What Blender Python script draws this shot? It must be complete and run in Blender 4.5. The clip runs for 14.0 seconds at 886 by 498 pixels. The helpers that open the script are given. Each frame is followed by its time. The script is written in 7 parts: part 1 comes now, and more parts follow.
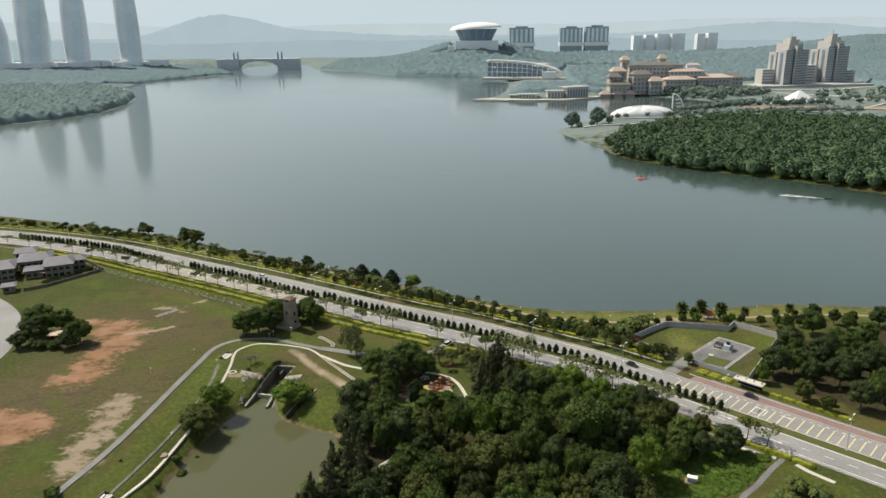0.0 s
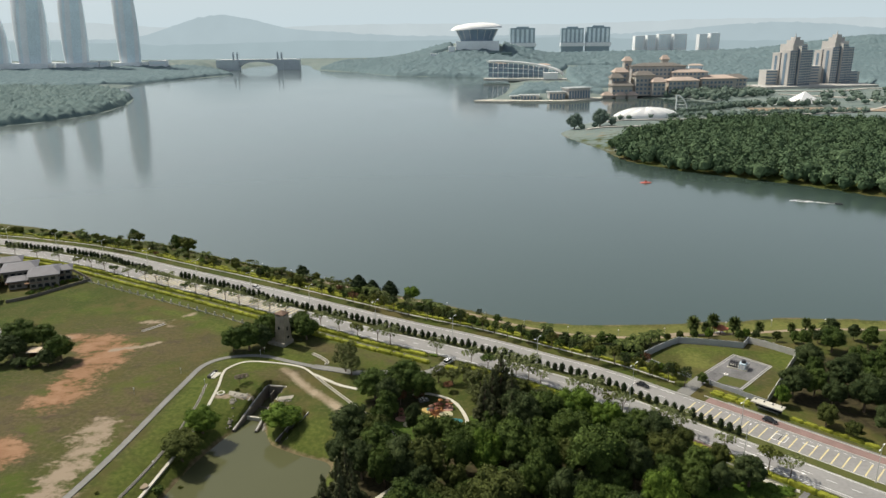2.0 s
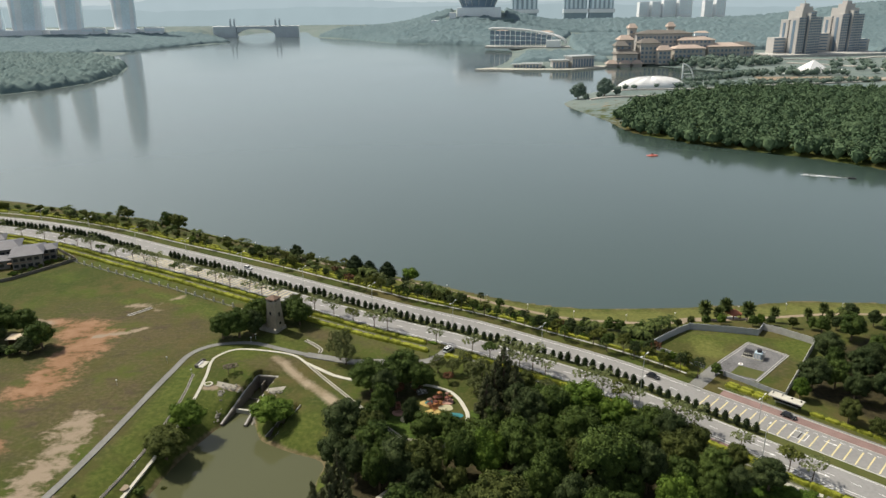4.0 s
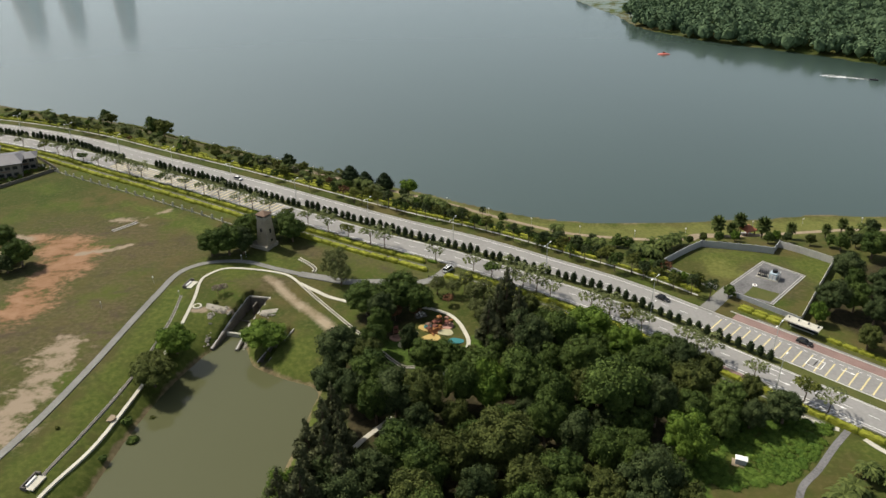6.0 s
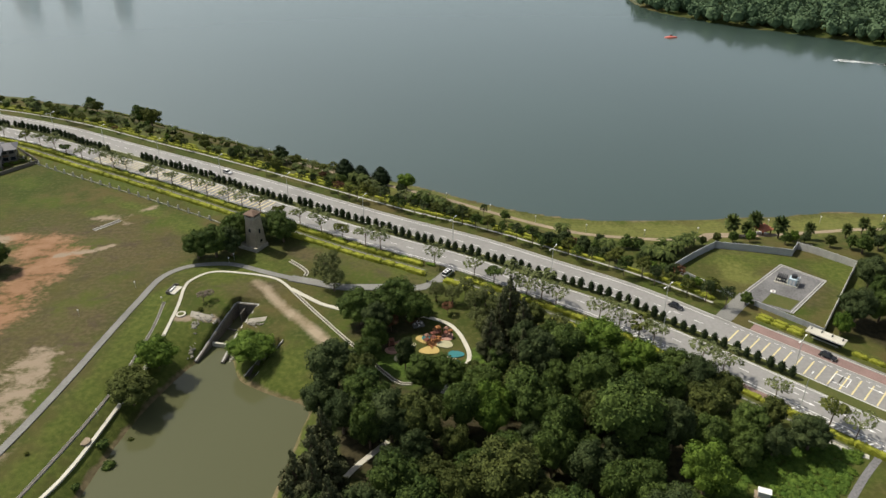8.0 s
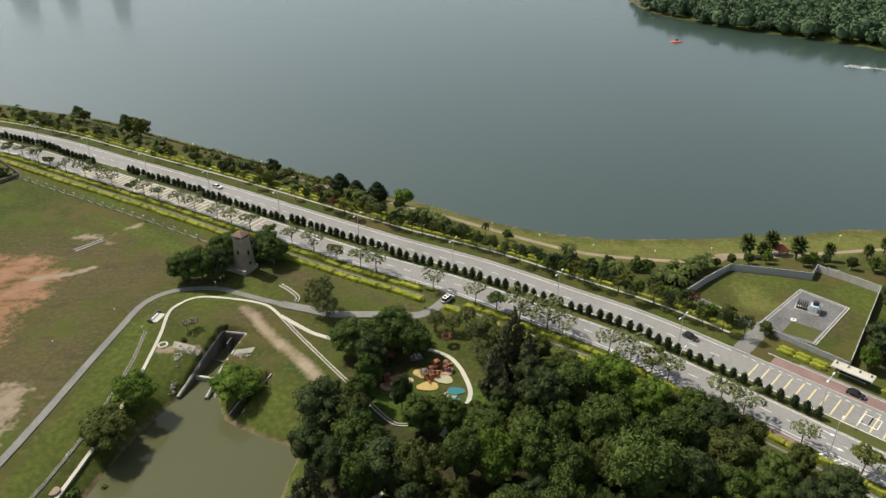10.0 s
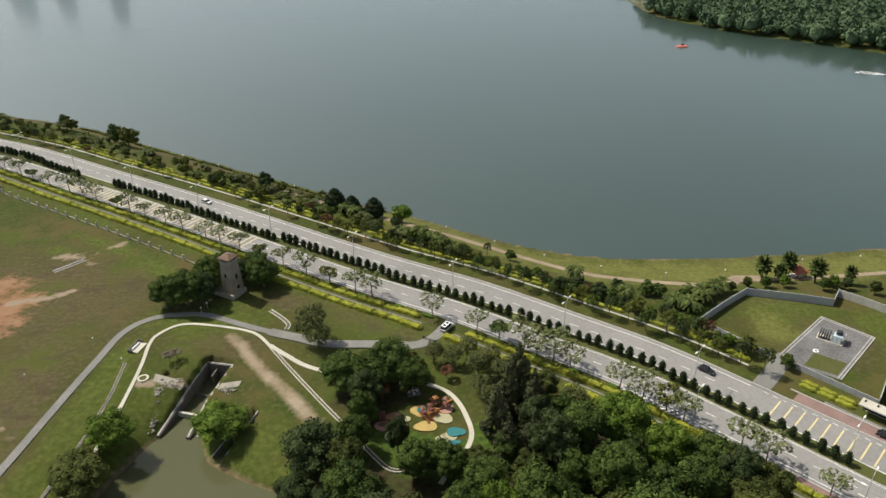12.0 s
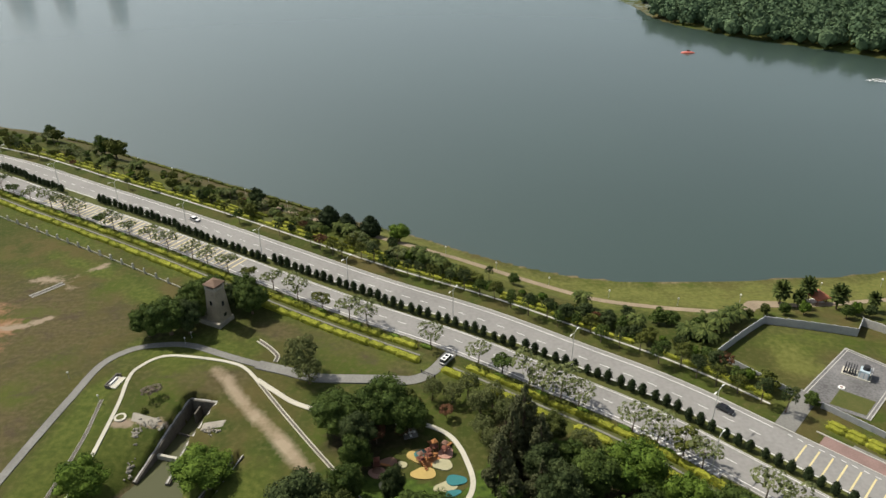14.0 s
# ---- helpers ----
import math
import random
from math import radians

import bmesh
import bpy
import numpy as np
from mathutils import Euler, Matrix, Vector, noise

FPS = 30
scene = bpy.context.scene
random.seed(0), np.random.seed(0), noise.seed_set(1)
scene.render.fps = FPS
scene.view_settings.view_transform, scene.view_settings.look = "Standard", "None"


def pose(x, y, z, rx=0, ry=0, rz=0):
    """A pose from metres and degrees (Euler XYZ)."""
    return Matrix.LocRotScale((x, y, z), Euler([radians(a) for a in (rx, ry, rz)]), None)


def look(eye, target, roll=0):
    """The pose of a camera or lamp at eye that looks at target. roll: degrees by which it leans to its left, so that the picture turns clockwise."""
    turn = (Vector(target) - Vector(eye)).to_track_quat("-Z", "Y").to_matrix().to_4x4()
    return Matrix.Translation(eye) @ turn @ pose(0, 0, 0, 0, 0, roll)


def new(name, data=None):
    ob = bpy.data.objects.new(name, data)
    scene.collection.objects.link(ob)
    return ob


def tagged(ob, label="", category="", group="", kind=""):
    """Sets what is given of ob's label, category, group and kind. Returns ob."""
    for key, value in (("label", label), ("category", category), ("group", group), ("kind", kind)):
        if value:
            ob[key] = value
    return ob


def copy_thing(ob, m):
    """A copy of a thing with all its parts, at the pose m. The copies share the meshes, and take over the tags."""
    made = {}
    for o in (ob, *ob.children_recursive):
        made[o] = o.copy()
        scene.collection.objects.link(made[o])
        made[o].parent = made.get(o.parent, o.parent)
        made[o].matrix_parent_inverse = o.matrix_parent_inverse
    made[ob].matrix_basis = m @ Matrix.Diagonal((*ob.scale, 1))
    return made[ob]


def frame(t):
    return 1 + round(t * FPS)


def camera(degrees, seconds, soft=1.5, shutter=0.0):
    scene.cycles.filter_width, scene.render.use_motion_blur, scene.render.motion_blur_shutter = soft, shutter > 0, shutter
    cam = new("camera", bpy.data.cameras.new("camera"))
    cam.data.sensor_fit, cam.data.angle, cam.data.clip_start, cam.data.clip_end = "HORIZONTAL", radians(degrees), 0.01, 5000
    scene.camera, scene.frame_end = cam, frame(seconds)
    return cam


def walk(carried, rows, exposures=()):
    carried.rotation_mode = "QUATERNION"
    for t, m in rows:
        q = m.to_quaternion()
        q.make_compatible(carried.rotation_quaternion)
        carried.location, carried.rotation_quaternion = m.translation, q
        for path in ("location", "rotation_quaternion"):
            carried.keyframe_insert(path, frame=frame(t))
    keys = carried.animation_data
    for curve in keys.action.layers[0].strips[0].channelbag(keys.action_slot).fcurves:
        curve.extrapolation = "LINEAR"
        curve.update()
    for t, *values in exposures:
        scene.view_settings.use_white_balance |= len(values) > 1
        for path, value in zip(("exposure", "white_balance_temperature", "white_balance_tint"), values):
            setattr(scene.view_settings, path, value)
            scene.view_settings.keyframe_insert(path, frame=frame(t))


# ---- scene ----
cam = camera(62.7, 14.0)
METRES, EYE, TILT, LEAN, TURN = 110.0, 121.1, 0.0, 0.0, 0.0
ROWS = [
    (0.0, 0.0, 0.0, 0.0, -0.16, -16.72, 0.54),
    (0.5, 0.0006, 0.0341, 0.001, -0.15, -16.71, 0.55),
    (1.0, 0.0014, 0.0693, 0.002, -0.13, -16.71, 0.55),
    (1.5, 0.0021, 0.1048, 0.0026, -0.12, -16.71, 0.55),
    (2.0, 0.0027, 0.1403, 0.0034, -0.11, -16.7, 0.54),
    (4.5, 0.0068, 0.3237, 0.0053, -0.03, -20.85, 0.51),
    (5.0, 0.0067, 0.3617, 0.0057, -0.03, -23.05, 0.5),
    (5.5, 0.0073, 0.3996, 0.0055, -0.02, -25.23, 0.51),
    (6.0, 0.0074, 0.4365, 0.0043, -0.02, -27.13, 0.48),
    (6.5, 0.0081, 0.4739, 0.0052, -0.02, -28.34, 0.48),
    (7.0, 0.0085, 0.5109, 0.0055, -0.02, -28.74, 0.47),
    (7.5, 0.0089, 0.5477, 0.0053, -0.01, -28.73, 0.46),
    (8.0, 0.0091, 0.5841, 0.0058, -0.02, -28.73, 0.44),
    (10.5, 0.0118, 0.7607, 0.0068, -0.0, -28.75, 0.44),
    (11.0, 0.0112, 0.7951, 0.0079, -0.01, -28.76, 0.42),
    (11.5, 0.0121, 0.8295, 0.0076, 0.01, -28.78, 0.41),
    (12.0, 0.0128, 0.8631, 0.0068, 0.02, -28.77, 0.39),
    (12.5, 0.0127, 0.8966, 0.0069, 0.01, -28.75, 0.38),
    (13.0, 0.0128, 0.9312, 0.0068, 0.02, -28.74, 0.36),
    (13.5, 0.0135, 0.9653, 0.0061, 0.03, -28.71, 0.34),
    (14.0, 0.014, 0.9997, 0.0061, 0.04, -28.69, 0.34),
]
walk(cam, [(t, pose(0, 0, EYE, TILT, LEAN, TURN) @ pose(METRES * x, METRES * y, METRES * z, 90 + pitch, roll, yaw)) for t, x, y, z, yaw, pitch, roll in ROWS])

# ---- light ----
SUN_AZ, SUN_EL = 59.0, 52.0  # degrees left of the way ahead, and above the horizon
world = bpy.data.worlds.new("world")
scene.world = world
world.use_nodes = True
sky = world.node_tree.nodes.new("ShaderNodeTexSky")
sky.sky_type, sky.sun_disc = "NISHITA", False
sky.sun_elevation, sky.sun_rotation = radians(SUN_EL), radians(-SUN_AZ)
sky.air_density, sky.dust_density, sky.ozone_density = 1.0, 2.4, 1.5
back = world.node_tree.nodes["Background"]
back.inputs["Strength"].default_value = 0.097
wn, wl = world.node_tree.nodes, world.node_tree.links
pale = wn.new("ShaderNodeHueSaturation")  # humid, milky air
pale.inputs["Saturation"].default_value = 0.55
wl.new(sky.outputs[0], pale.inputs["Color"])
up, part_z, low, haze = wn.new("ShaderNodeTexCoord"), wn.new("ShaderNodeSeparateXYZ"), wn.new("ShaderNodeMapRange"), wn.new("ShaderNodeMix")
haze.data_type = "RGBA"
low.inputs["From Min"].default_value, low.inputs["From Max"].default_value = 0.0, 0.42
low.inputs["To Min"].default_value, low.inputs["To Max"].default_value = 0.88, 0.04
haze.inputs["B"].default_value = (6.45, 7.7, 8.25, 1)
wl.new(up.outputs["Generated"], part_z.inputs[0])
wl.new(part_z.outputs["Z"], low.inputs["Value"])
wl.new(low.outputs[0], haze.inputs["Factor"])
wl.new(pale.outputs[0], haze.inputs["A"])
wl.new(haze.outputs["Result"], back.inputs["Color"])
sun = new("sun", bpy.data.lights.new("sun", "SUN"))
sun.data.energy, sun.data.angle, sun.data.color = 4.7, radians(0.6), (1.0, 0.93, 0.8)
sun_to = Vector((-math.sin(radians(SUN_AZ)) * math.cos(radians(SUN_EL)), math.cos(radians(SUN_AZ)) * math.cos(radians(SUN_EL)), math.sin(radians(SUN_EL))))
sun.matrix_world = look(sun_to * 900, (0, 0, 0))
scene.view_settings.exposure = 0.03


# ---- materials ----
def material(name, colour, rough=0.8, metal=0.0, vary=0.25, grain=1.0, bump=0.2, spread=None, random_by="", specular=0.3, chance=0.8):
    """A surface of one base colour, varied at two scales in metres; random_by: 'island' or 'object'."""
    m = bpy.data.materials.new(name)
    m.use_nodes = True
    nt = m.node_tree
    p = nt.nodes["Principled BSDF"]
    p.inputs["Roughness"].default_value, p.inputs["Metallic"].default_value = rough, metal
    p.inputs["Specular IOR Level"].default_value = specular
    geo = nt.nodes.new("ShaderNodeNewGeometry")
    coarse, fine = nt.nodes.new("ShaderNodeTexNoise"), nt.nodes.new("ShaderNodeTexNoise")
    coarse.inputs["Scale"].default_value, fine.inputs["Scale"].default_value = 0.13 / grain, 1.9 / grain
    coarse.inputs["Detail"].default_value = fine.inputs["Detail"].default_value = 4
    for n in (coarse, fine):
        nt.links.new(geo.outputs["Position"], n.inputs["Vector"])
    add = nt.nodes.new("ShaderNodeMath")
    add.operation = "ADD"
    nt.links.new(coarse.outputs[0], add.inputs[0])
    nt.links.new(fine.outputs[0], add.inputs[1])
    last = add
    if random_by:
        more = nt.nodes.new("ShaderNodeMath")
        more.operation = "MULTIPLY_ADD"
        src = geo.outputs["Random Per Island"] if random_by == "island" else nt.nodes.new("ShaderNodeObjectInfo").outputs["Random"]
        nt.links.new(src, more.inputs[0])
        more.inputs[1].default_value = chance
        nt.links.new(add.outputs[0], more.inputs[2])
        last = more
    ramp = nt.nodes.new("ShaderNodeMapRange")
    ramp.inputs["From Min"].default_value = 0.6 + (0.31 * chance if random_by else 0)
    ramp.inputs["From Max"].default_value = 1.4 + (0.69 * chance if random_by else 0)
    nt.links.new(last.outputs[0], ramp.inputs["Value"])
    mix = nt.nodes.new("ShaderNodeMix")
    mix.data_type = "RGBA"
    other = spread or tuple(min(1, c * (1 + 2 * vary)) for c in colour)
    base = colour if spread else tuple(c * (1 - vary) for c in colour)
    mix.inputs["A"].default_value, mix.inputs["B"].default_value = (*base, 1), (*other, 1)
    nt.links.new(ramp.outputs[0], mix.inputs["Factor"])
    nt.links.new(mix.outputs["Result"], p.inputs["Base Color"])
    if bump:
        b = nt.nodes.new("ShaderNodeBump")
        b.inputs["Strength"].default_value, b.inputs["Distance"].default_value = bump, 0.1 * grain
        nt.links.new(fine.outputs[0], b.inputs["Height"])
        nt.links.new(b.outputs[0], p.inputs["Normal"])
    return m


ASPHALT = material("asphalt", (0.235, 0.23, 0.22), 0.85, vary=0.14, grain=2.0, bump=0.1)
ASPHALT_OLD = material("old_asphalt", (0.18, 0.178, 0.165), 0.9, vary=0.2, grain=1.0, bump=0.1)
PAINT_WHITE = material("road_paint_white", (0.72, 0.72, 0.7), 0.7, vary=0.12, grain=0.5, bump=0)
PAINT_YELLOW = material("road_paint_yellow", (0.58, 0.5, 0.27), 0.7, vary=0.15, grain=0.5, bump=0)
RED_PAVING = material("red_paving", (0.22, 0.148, 0.132), 0.85, vary=0.2, grain=0.6)
CONCRETE = material("concrete", (0.43, 0.42, 0.39), 0.85, vary=0.18, grain=0.8)
CONCRETE_PALE = material("pale_concrete", (0.47, 0.45, 0.38), 0.85, vary=0.15, grain=0.8)
# much darker concrete for channels, drain floors and low walls
CONCRETE_DARK = material("dark_concrete", (0.11, 0.1, 0.085), 0.8, vary=0.35, grain=1.2)
WALL_GREY = material("grey_precast_wall", (0.36, 0.37, 0.38), 0.8, vary=0.12, grain=0.8)
GRAVEL = material("grey_gravel", (0.13, 0.128, 0.128), 0.95, vary=0.42, grain=1.1)
SAND = material("beaten_earth", (0.25, 0.2, 0.14), 0.95, vary=0.22, grain=0.8)
VERGE = material("mown_verge", (0.055, 0.075, 0.014), 0.95, spread=(0.1, 0.098, 0.03), grain=0.8, bump=0.5)
STONE = material("rough_stone", (0.27, 0.25, 0.21), 0.9, vary=0.3, grain=0.5, bump=0.6)
ROOF_BROWN = material("brown_tiles", (0.13, 0.085, 0.06), 0.8, vary=0.25, grain=0.5)
ROOF_ORANGE = material("orange_tiles", (0.36, 0.13, 0.075), 0.8, vary=0.2, grain=0.8)
ROOF_SLATE = material("slate_roof", (0.12, 0.118, 0.128), 0.6, vary=0.18, grain=0.8)
METAL_PALE = material("pale_metal", (0.48, 0.49, 0.48), 0.45, 0.3, vary=0.1, grain=0.6, bump=0)
METAL_DARK = material("dark_metal", (0.05, 0.05, 0.055), 0.5, 0.5, vary=0.2, bump=0)
WHITE = material("white_paint", (0.78, 0.78, 0.76), 0.6, vary=0.07, bump=0)
CREAM = material("cream_render", (0.18, 0.165, 0.145), 0.8, vary=0.12)
TIMBER = material("brown_timber", (0.16, 0.09, 0.05), 0.7, vary=0.25, grain=0.4)
DARK_GLASS = material("dark_glass", (0.02, 0.025, 0.03), 0.08, vary=0.1, bump=0, specular=0.6)
BARK = material("bark", (0.12, 0.09, 0.065), 0.95, vary=0.3, grain=0.3)
RUBBER = material("black_rubber", (0.02, 0.02, 0.02), 0.8, bump=0)


def leaf_material(name, dark, light):
    m = material(name, dark, 0.75, spread=light, grain=1.6, bump=0, random_by="island", specular=0.08, chance=0.5)
    return m


LEAF = [leaf_material("leaf_deep", (0.017, 0.034, 0.009), (0.098, 0.138, 0.031)),
        leaf_material("leaf_olive", (0.028, 0.041, 0.01), (0.15, 0.162, 0.036)),
        leaf_material("leaf_fresh", (0.026, 0.058, 0.009), (0.14, 0.205, 0.03)),
        leaf_material("leaf_blue", (0.015, 0.029, 0.011), (0.075, 0.096, 0.034))]
LEAF_YELLOW = leaf_material("leaf_yellow", (0.085, 0.105, 0.012), (0.36, 0.37, 0.05))
LEAF_CYPRESS = leaf_material("leaf_cypress", (0.012, 0.022, 0.009), (0.032, 0.046, 0.018))
LEAF_NEEDLE = leaf_material("leaf_needle", (0.03, 0.038, 0.018), (0.118, 0.125, 0.058))
LEAF_AIRY = leaf_material("leaf_airy", (0.045, 0.06, 0.022), (0.165, 0.18, 0.065))
LEAF_WOOD = leaf_material("leaf_wood_olive", (0.022, 0.034, 0.01), (0.108, 0.124, 0.032))
LEAF_RUSSET = leaf_material("leaf_russet", (0.06, 0.03, 0.016), (0.17, 0.085, 0.045))
# trees across the lake: distance haze put into the leaf colour
LEAF_MID_HAZE = leaf_material("leaf_across", (0.075, 0.115, 0.095), (0.165, 0.21, 0.165))
LEAF_PALM = leaf_material("leaf_palm", (0.02, 0.036, 0.01), (0.12, 0.145, 0.04))
# haze painted into these three leaf colours, palest towards the horizon
LEAF_FAR_HAZE = leaf_material("leaf_far", (0.033, 0.066, 0.036), (0.12, 0.175, 0.088))
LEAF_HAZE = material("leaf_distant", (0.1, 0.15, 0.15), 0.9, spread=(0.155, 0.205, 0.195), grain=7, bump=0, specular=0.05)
LEAF_DIST_HAZE = material("leaf_horizon", (0.115, 0.17, 0.185), 0.95, spread=(0.16, 0.215, 0.225), grain=9, bump=0, specular=0.05)
LEAF_SPARSE = leaf_material("leaf_sparse", (0.06, 0.08, 0.03), (0.185, 0.205, 0.085))


def water(name, colour, rough, wave, strength, ior=1.33, glitter=0.0):
    m = bpy.data.materials.new(name)
    m.use_nodes = True
    nt = m.node_tree
    p = nt.nodes["Principled BSDF"]
    geo = nt.nodes.new("ShaderNodeNewGeometry")
    n1, n2 = nt.nodes.new("ShaderNodeTexNoise"), nt.nodes.new("ShaderNodeTexNoise")
    n1.inputs["Scale"].default_value, n2.inputs["Scale"].default_value = wave, 0.006
    n1.inputs["Detail"].default_value = 3
    mix = nt.nodes.new("ShaderNodeMix")
    mix.data_type = "RGBA"
    mix.inputs["A"].default_value = (*[c * 0.85 for c in colour], 1)
    mix.inputs["B"].default_value = (*[c * 1.15 for c in colour], 1)
    for n in (n1, n2):
        nt.links.new(geo.outputs["Position"], n.inputs["Vector"])
    nt.links.new(n2.outputs[0], mix.inputs["Factor"])
    nt.links.new(mix.outputs["Result"], p.inputs["Base Color"])
    rr = nt.nodes.new("ShaderNodeMapRange")
    rr.inputs["To Min"].default_value, rr.inputs["To Max"].default_value = rough * 0.7, rough * 1.4
    nt.links.new(n2.outputs[0], rr.inputs["Value"])
    nt.links.new(rr.outputs[0], p.inputs["Roughness"])
    p.inputs["IOR"].default_value = ior
    if glitter:  # ripples scatter the sun widely; calm facets between them mirror the shore
        p.inputs["Coat Weight"].default_value, p.inputs["Coat IOR"].default_value = 1.0, 1.5
        nt.links.new(rr.outputs[0], p.inputs["Coat Roughness"])
        for link in list(p.inputs["Roughness"].links):
            nt.links.remove(link)
        p.inputs["Roughness"].default_value = glitter
    b = nt.nodes.new("ShaderNodeBump")
    b.inputs["Strength"].default_value, b.inputs["Distance"].default_value = strength, 0.15
    nt.links.new(n1.outputs[0], b.inputs["Height"])
    nt.links.new(b.outputs[0], p.inputs["Normal"])
    return m


LAKE = water("lake_water", (0.029, 0.055, 0.042), 0.1, 0.5, 0.07, 1.5, 0.5)
POND = water("pond_water", (0.088, 0.092, 0.046), 0.05, 0.6, 0.02)


# ---- mesh helpers ----
def part(name, data, mat, parent=None, label="", loc=None):
    """A bmesh or mesh as ONE mesh object under a thing or a part."""
    if isinstance(data, bmesh.types.BMesh):
        me = bpy.data.meshes.new(name)
        data.to_mesh(me)
        data.free()
        data = me
    if mat and not data.materials:
        data.materials.append(mat)
    ob = new(name, data)
    if parent:
        ob.parent = parent
    if loc:
        ob.location = loc
    if label:
        ob["label"] = label
    return ob


def thing(name, label, category, m=None, group="", kind=""):
    ob = new(name)
    ob.empty_display_size = 0.5
    if m is not None:
        ob.matrix_basis = m
    return tagged(ob, label, category, group, kind)


def mesh_of(name, verts, faces, mat=None, smooth=False):
    me = bpy.data.meshes.new(name)
    me.from_pydata([tuple(map(float, v)) for v in verts], [], [tuple(map(int, f)) for f in faces])
    if mat:
        me.materials.append(mat)
    if smooth:
        me.polygons.foreach_set("use_smooth", [True] * len(me.polygons))
    me.update()
    return me


def box(bm, x, y, z, sx, sy, sz, turn=0.0, bevel=0.0):
    """A box whose base centre is (x, y, z)."""
    r = bmesh.ops.create_cube(bm, size=1.0, matrix=Matrix.Translation((x, y, z + sz / 2)) @ Matrix.Rotation(radians(turn), 4, "Z") @ Matrix.Diagonal((sx, sy, sz, 1)))
    if bevel:
        edges = list({e for v in r["verts"] for e in v.link_edges})
        bmesh.ops.bevel(bm, geom=edges, offset=bevel, segments=1, affect="EDGES")
    return bm


def boxes(*rows):
    bm = bmesh.new()
    for r in rows:
        box(bm, *r)
    return bm


def rod(bm, a, b, r0, r1=None, seg=8):
    """A tapered round bar from a to b."""
    a, b = Vector(a), Vector(b)
    r1 = r0 if r1 is None else r1
    bmesh.ops.create_cone(bm, cap_ends=True, segments=seg, radius1=r0, radius2=max(r1, 0.001), depth=(b - a).length,
                          matrix=Matrix.Translation((a + b) / 2) @ (b - a).to_track_quat("Z", "Y").to_matrix().to_4x4())
    return bm


def hip_roof(bm, x, y, z, sx, sy, h, ridge=0.4, turn=0.0, over=0.0, thick=0.25):
    """A hipped roof over a plan sx by sy, with eaves of some thickness."""
    sx, sy = sx + 2 * over, sy + 2 * over
    m = Matrix.Translation((x, y, z)) @ Matrix.Rotation(radians(turn), 4, "Z")
    low = [(-sx / 2, -sy / 2), (sx / 2, -sy / 2), (sx / 2, sy / 2), (-sx / 2, sy / 2)]
    v = [bm.verts.new(m @ Vector((a, b, 0))) for a, b in low] + [bm.verts.new(m @ Vector((a, b, thick))) for a, b in low]
    r = ridge * sx / 2
    v += [bm.verts.new(m @ Vector((-r, 0, h))), bm.verts.new(m @ Vector((r, 0, h)))]
    for f in ((3, 2, 1, 0), (0, 1, 5, 4), (1, 2, 6, 5), (2, 3, 7, 6), (3, 0, 4, 7), (4, 5, 9, 8), (5, 6, 9), (6, 7, 8, 9), (7, 4, 8)):
        bm.faces.new([v[i] for i in f])
    return bm


def prism(points, z0, z1):
    """An upright prism over a plan outline."""
    bm = bmesh.new()
    lo = [bm.verts.new((x, y, z0)) for x, y in points]
    hi = [bm.verts.new((x, y, z1)) for x, y in points]
    n = len(points)
    for i in range(n):
        bm.faces.new((lo[i], lo[(i + 1) % n], hi[(i + 1) % n], hi[i]))
    bm.faces.new(hi)
    bm.faces.new(lo[::-1])
    bmesh.ops.recalc_face_normals(bm, faces=bm.faces)
    return bm


def smooth_line(points, n=12):
    p = [np.array(q, float) for q in points]
    p = [2 * p[0] - p[1]] + p + [2 * p[-1] - p[-2]]
    out = []
    for i in range(1, len(p) - 2):
        a, b, c, d = p[i - 1:i + 3]
        for k in range(n):
            t = k / n
            out.append(0.5 * (2 * b + (c - a) * t + (2 * a - 5 * b + 4 * c - d) * t * t + (3 * b - a - 3 * c + d) * t ** 3))
    out.append(p[-2])
    return np.array(out)


def stepfun(a, b, v):
    t = np.clip((v - a) / (b - a), 0, 1)
    return t * t * (3 - 2 * t)


def edge_distance(x, y, poly):
    """Distance from a closed outline, negative inside."""
    best, inside = np.full(x.shape, 1e9), np.zeros(x.shape, bool)
    q = np.asarray(poly, float)
    for (x0, y0), (x1, y1) in zip(q, np.roll(q, -1, 0)):
        dx, dy = x1 - x0, y1 - y0
        t = np.clip(((x - x0) * dx + (y - y0) * dy) / (dx * dx + dy * dy + 1e-9), 0, 1)
        best = np.minimum(best, (x - x0 - t * dx) ** 2 + (y - y0 - t * dy) ** 2)
        if dy:
            inside ^= ((y0 > y) != (y1 > y)) & (x < x0 + (y - y0) * dx / dy)
    best = np.sqrt(best)
    return np.where(inside, -best, best)


def line_distance(x, y, line):
    best = np.full(x.shape, 1e18)
    for (x0, y0), (x1, y1) in zip(line[:-1], line[1:]):
        dx, dy = x1 - x0, y1 - y0
        t = np.clip(((x - x0) * dx + (y - y0) * dy) / (dx * dx + dy * dy + 1e-9), 0, 1)
        best = np.minimum(best, (x - x0 - t * dx) ** 2 + (y - y0 - t * dy) ** 2)
    return np.sqrt(best)


# ---- plan ----
WATER_Z = -7.0
ROAD = smooth_line([(-520, 444), (-400, 455), (-310, 447), (-246, 429.5), (-195.5, 407.6), (-148.5, 379.6), (-93.5, 346.6), (-28.5, 305), (8, 284), (34, 266),
                    (55.5, 250.5), (79, 228.5), (150, 160), (240, 80)], 10)
ROAD_S = np.concatenate([[0], np.cumsum(np.linalg.norm(np.diff(ROAD, axis=0), axis=1))])
_t = np.gradient(ROAD, axis=0)
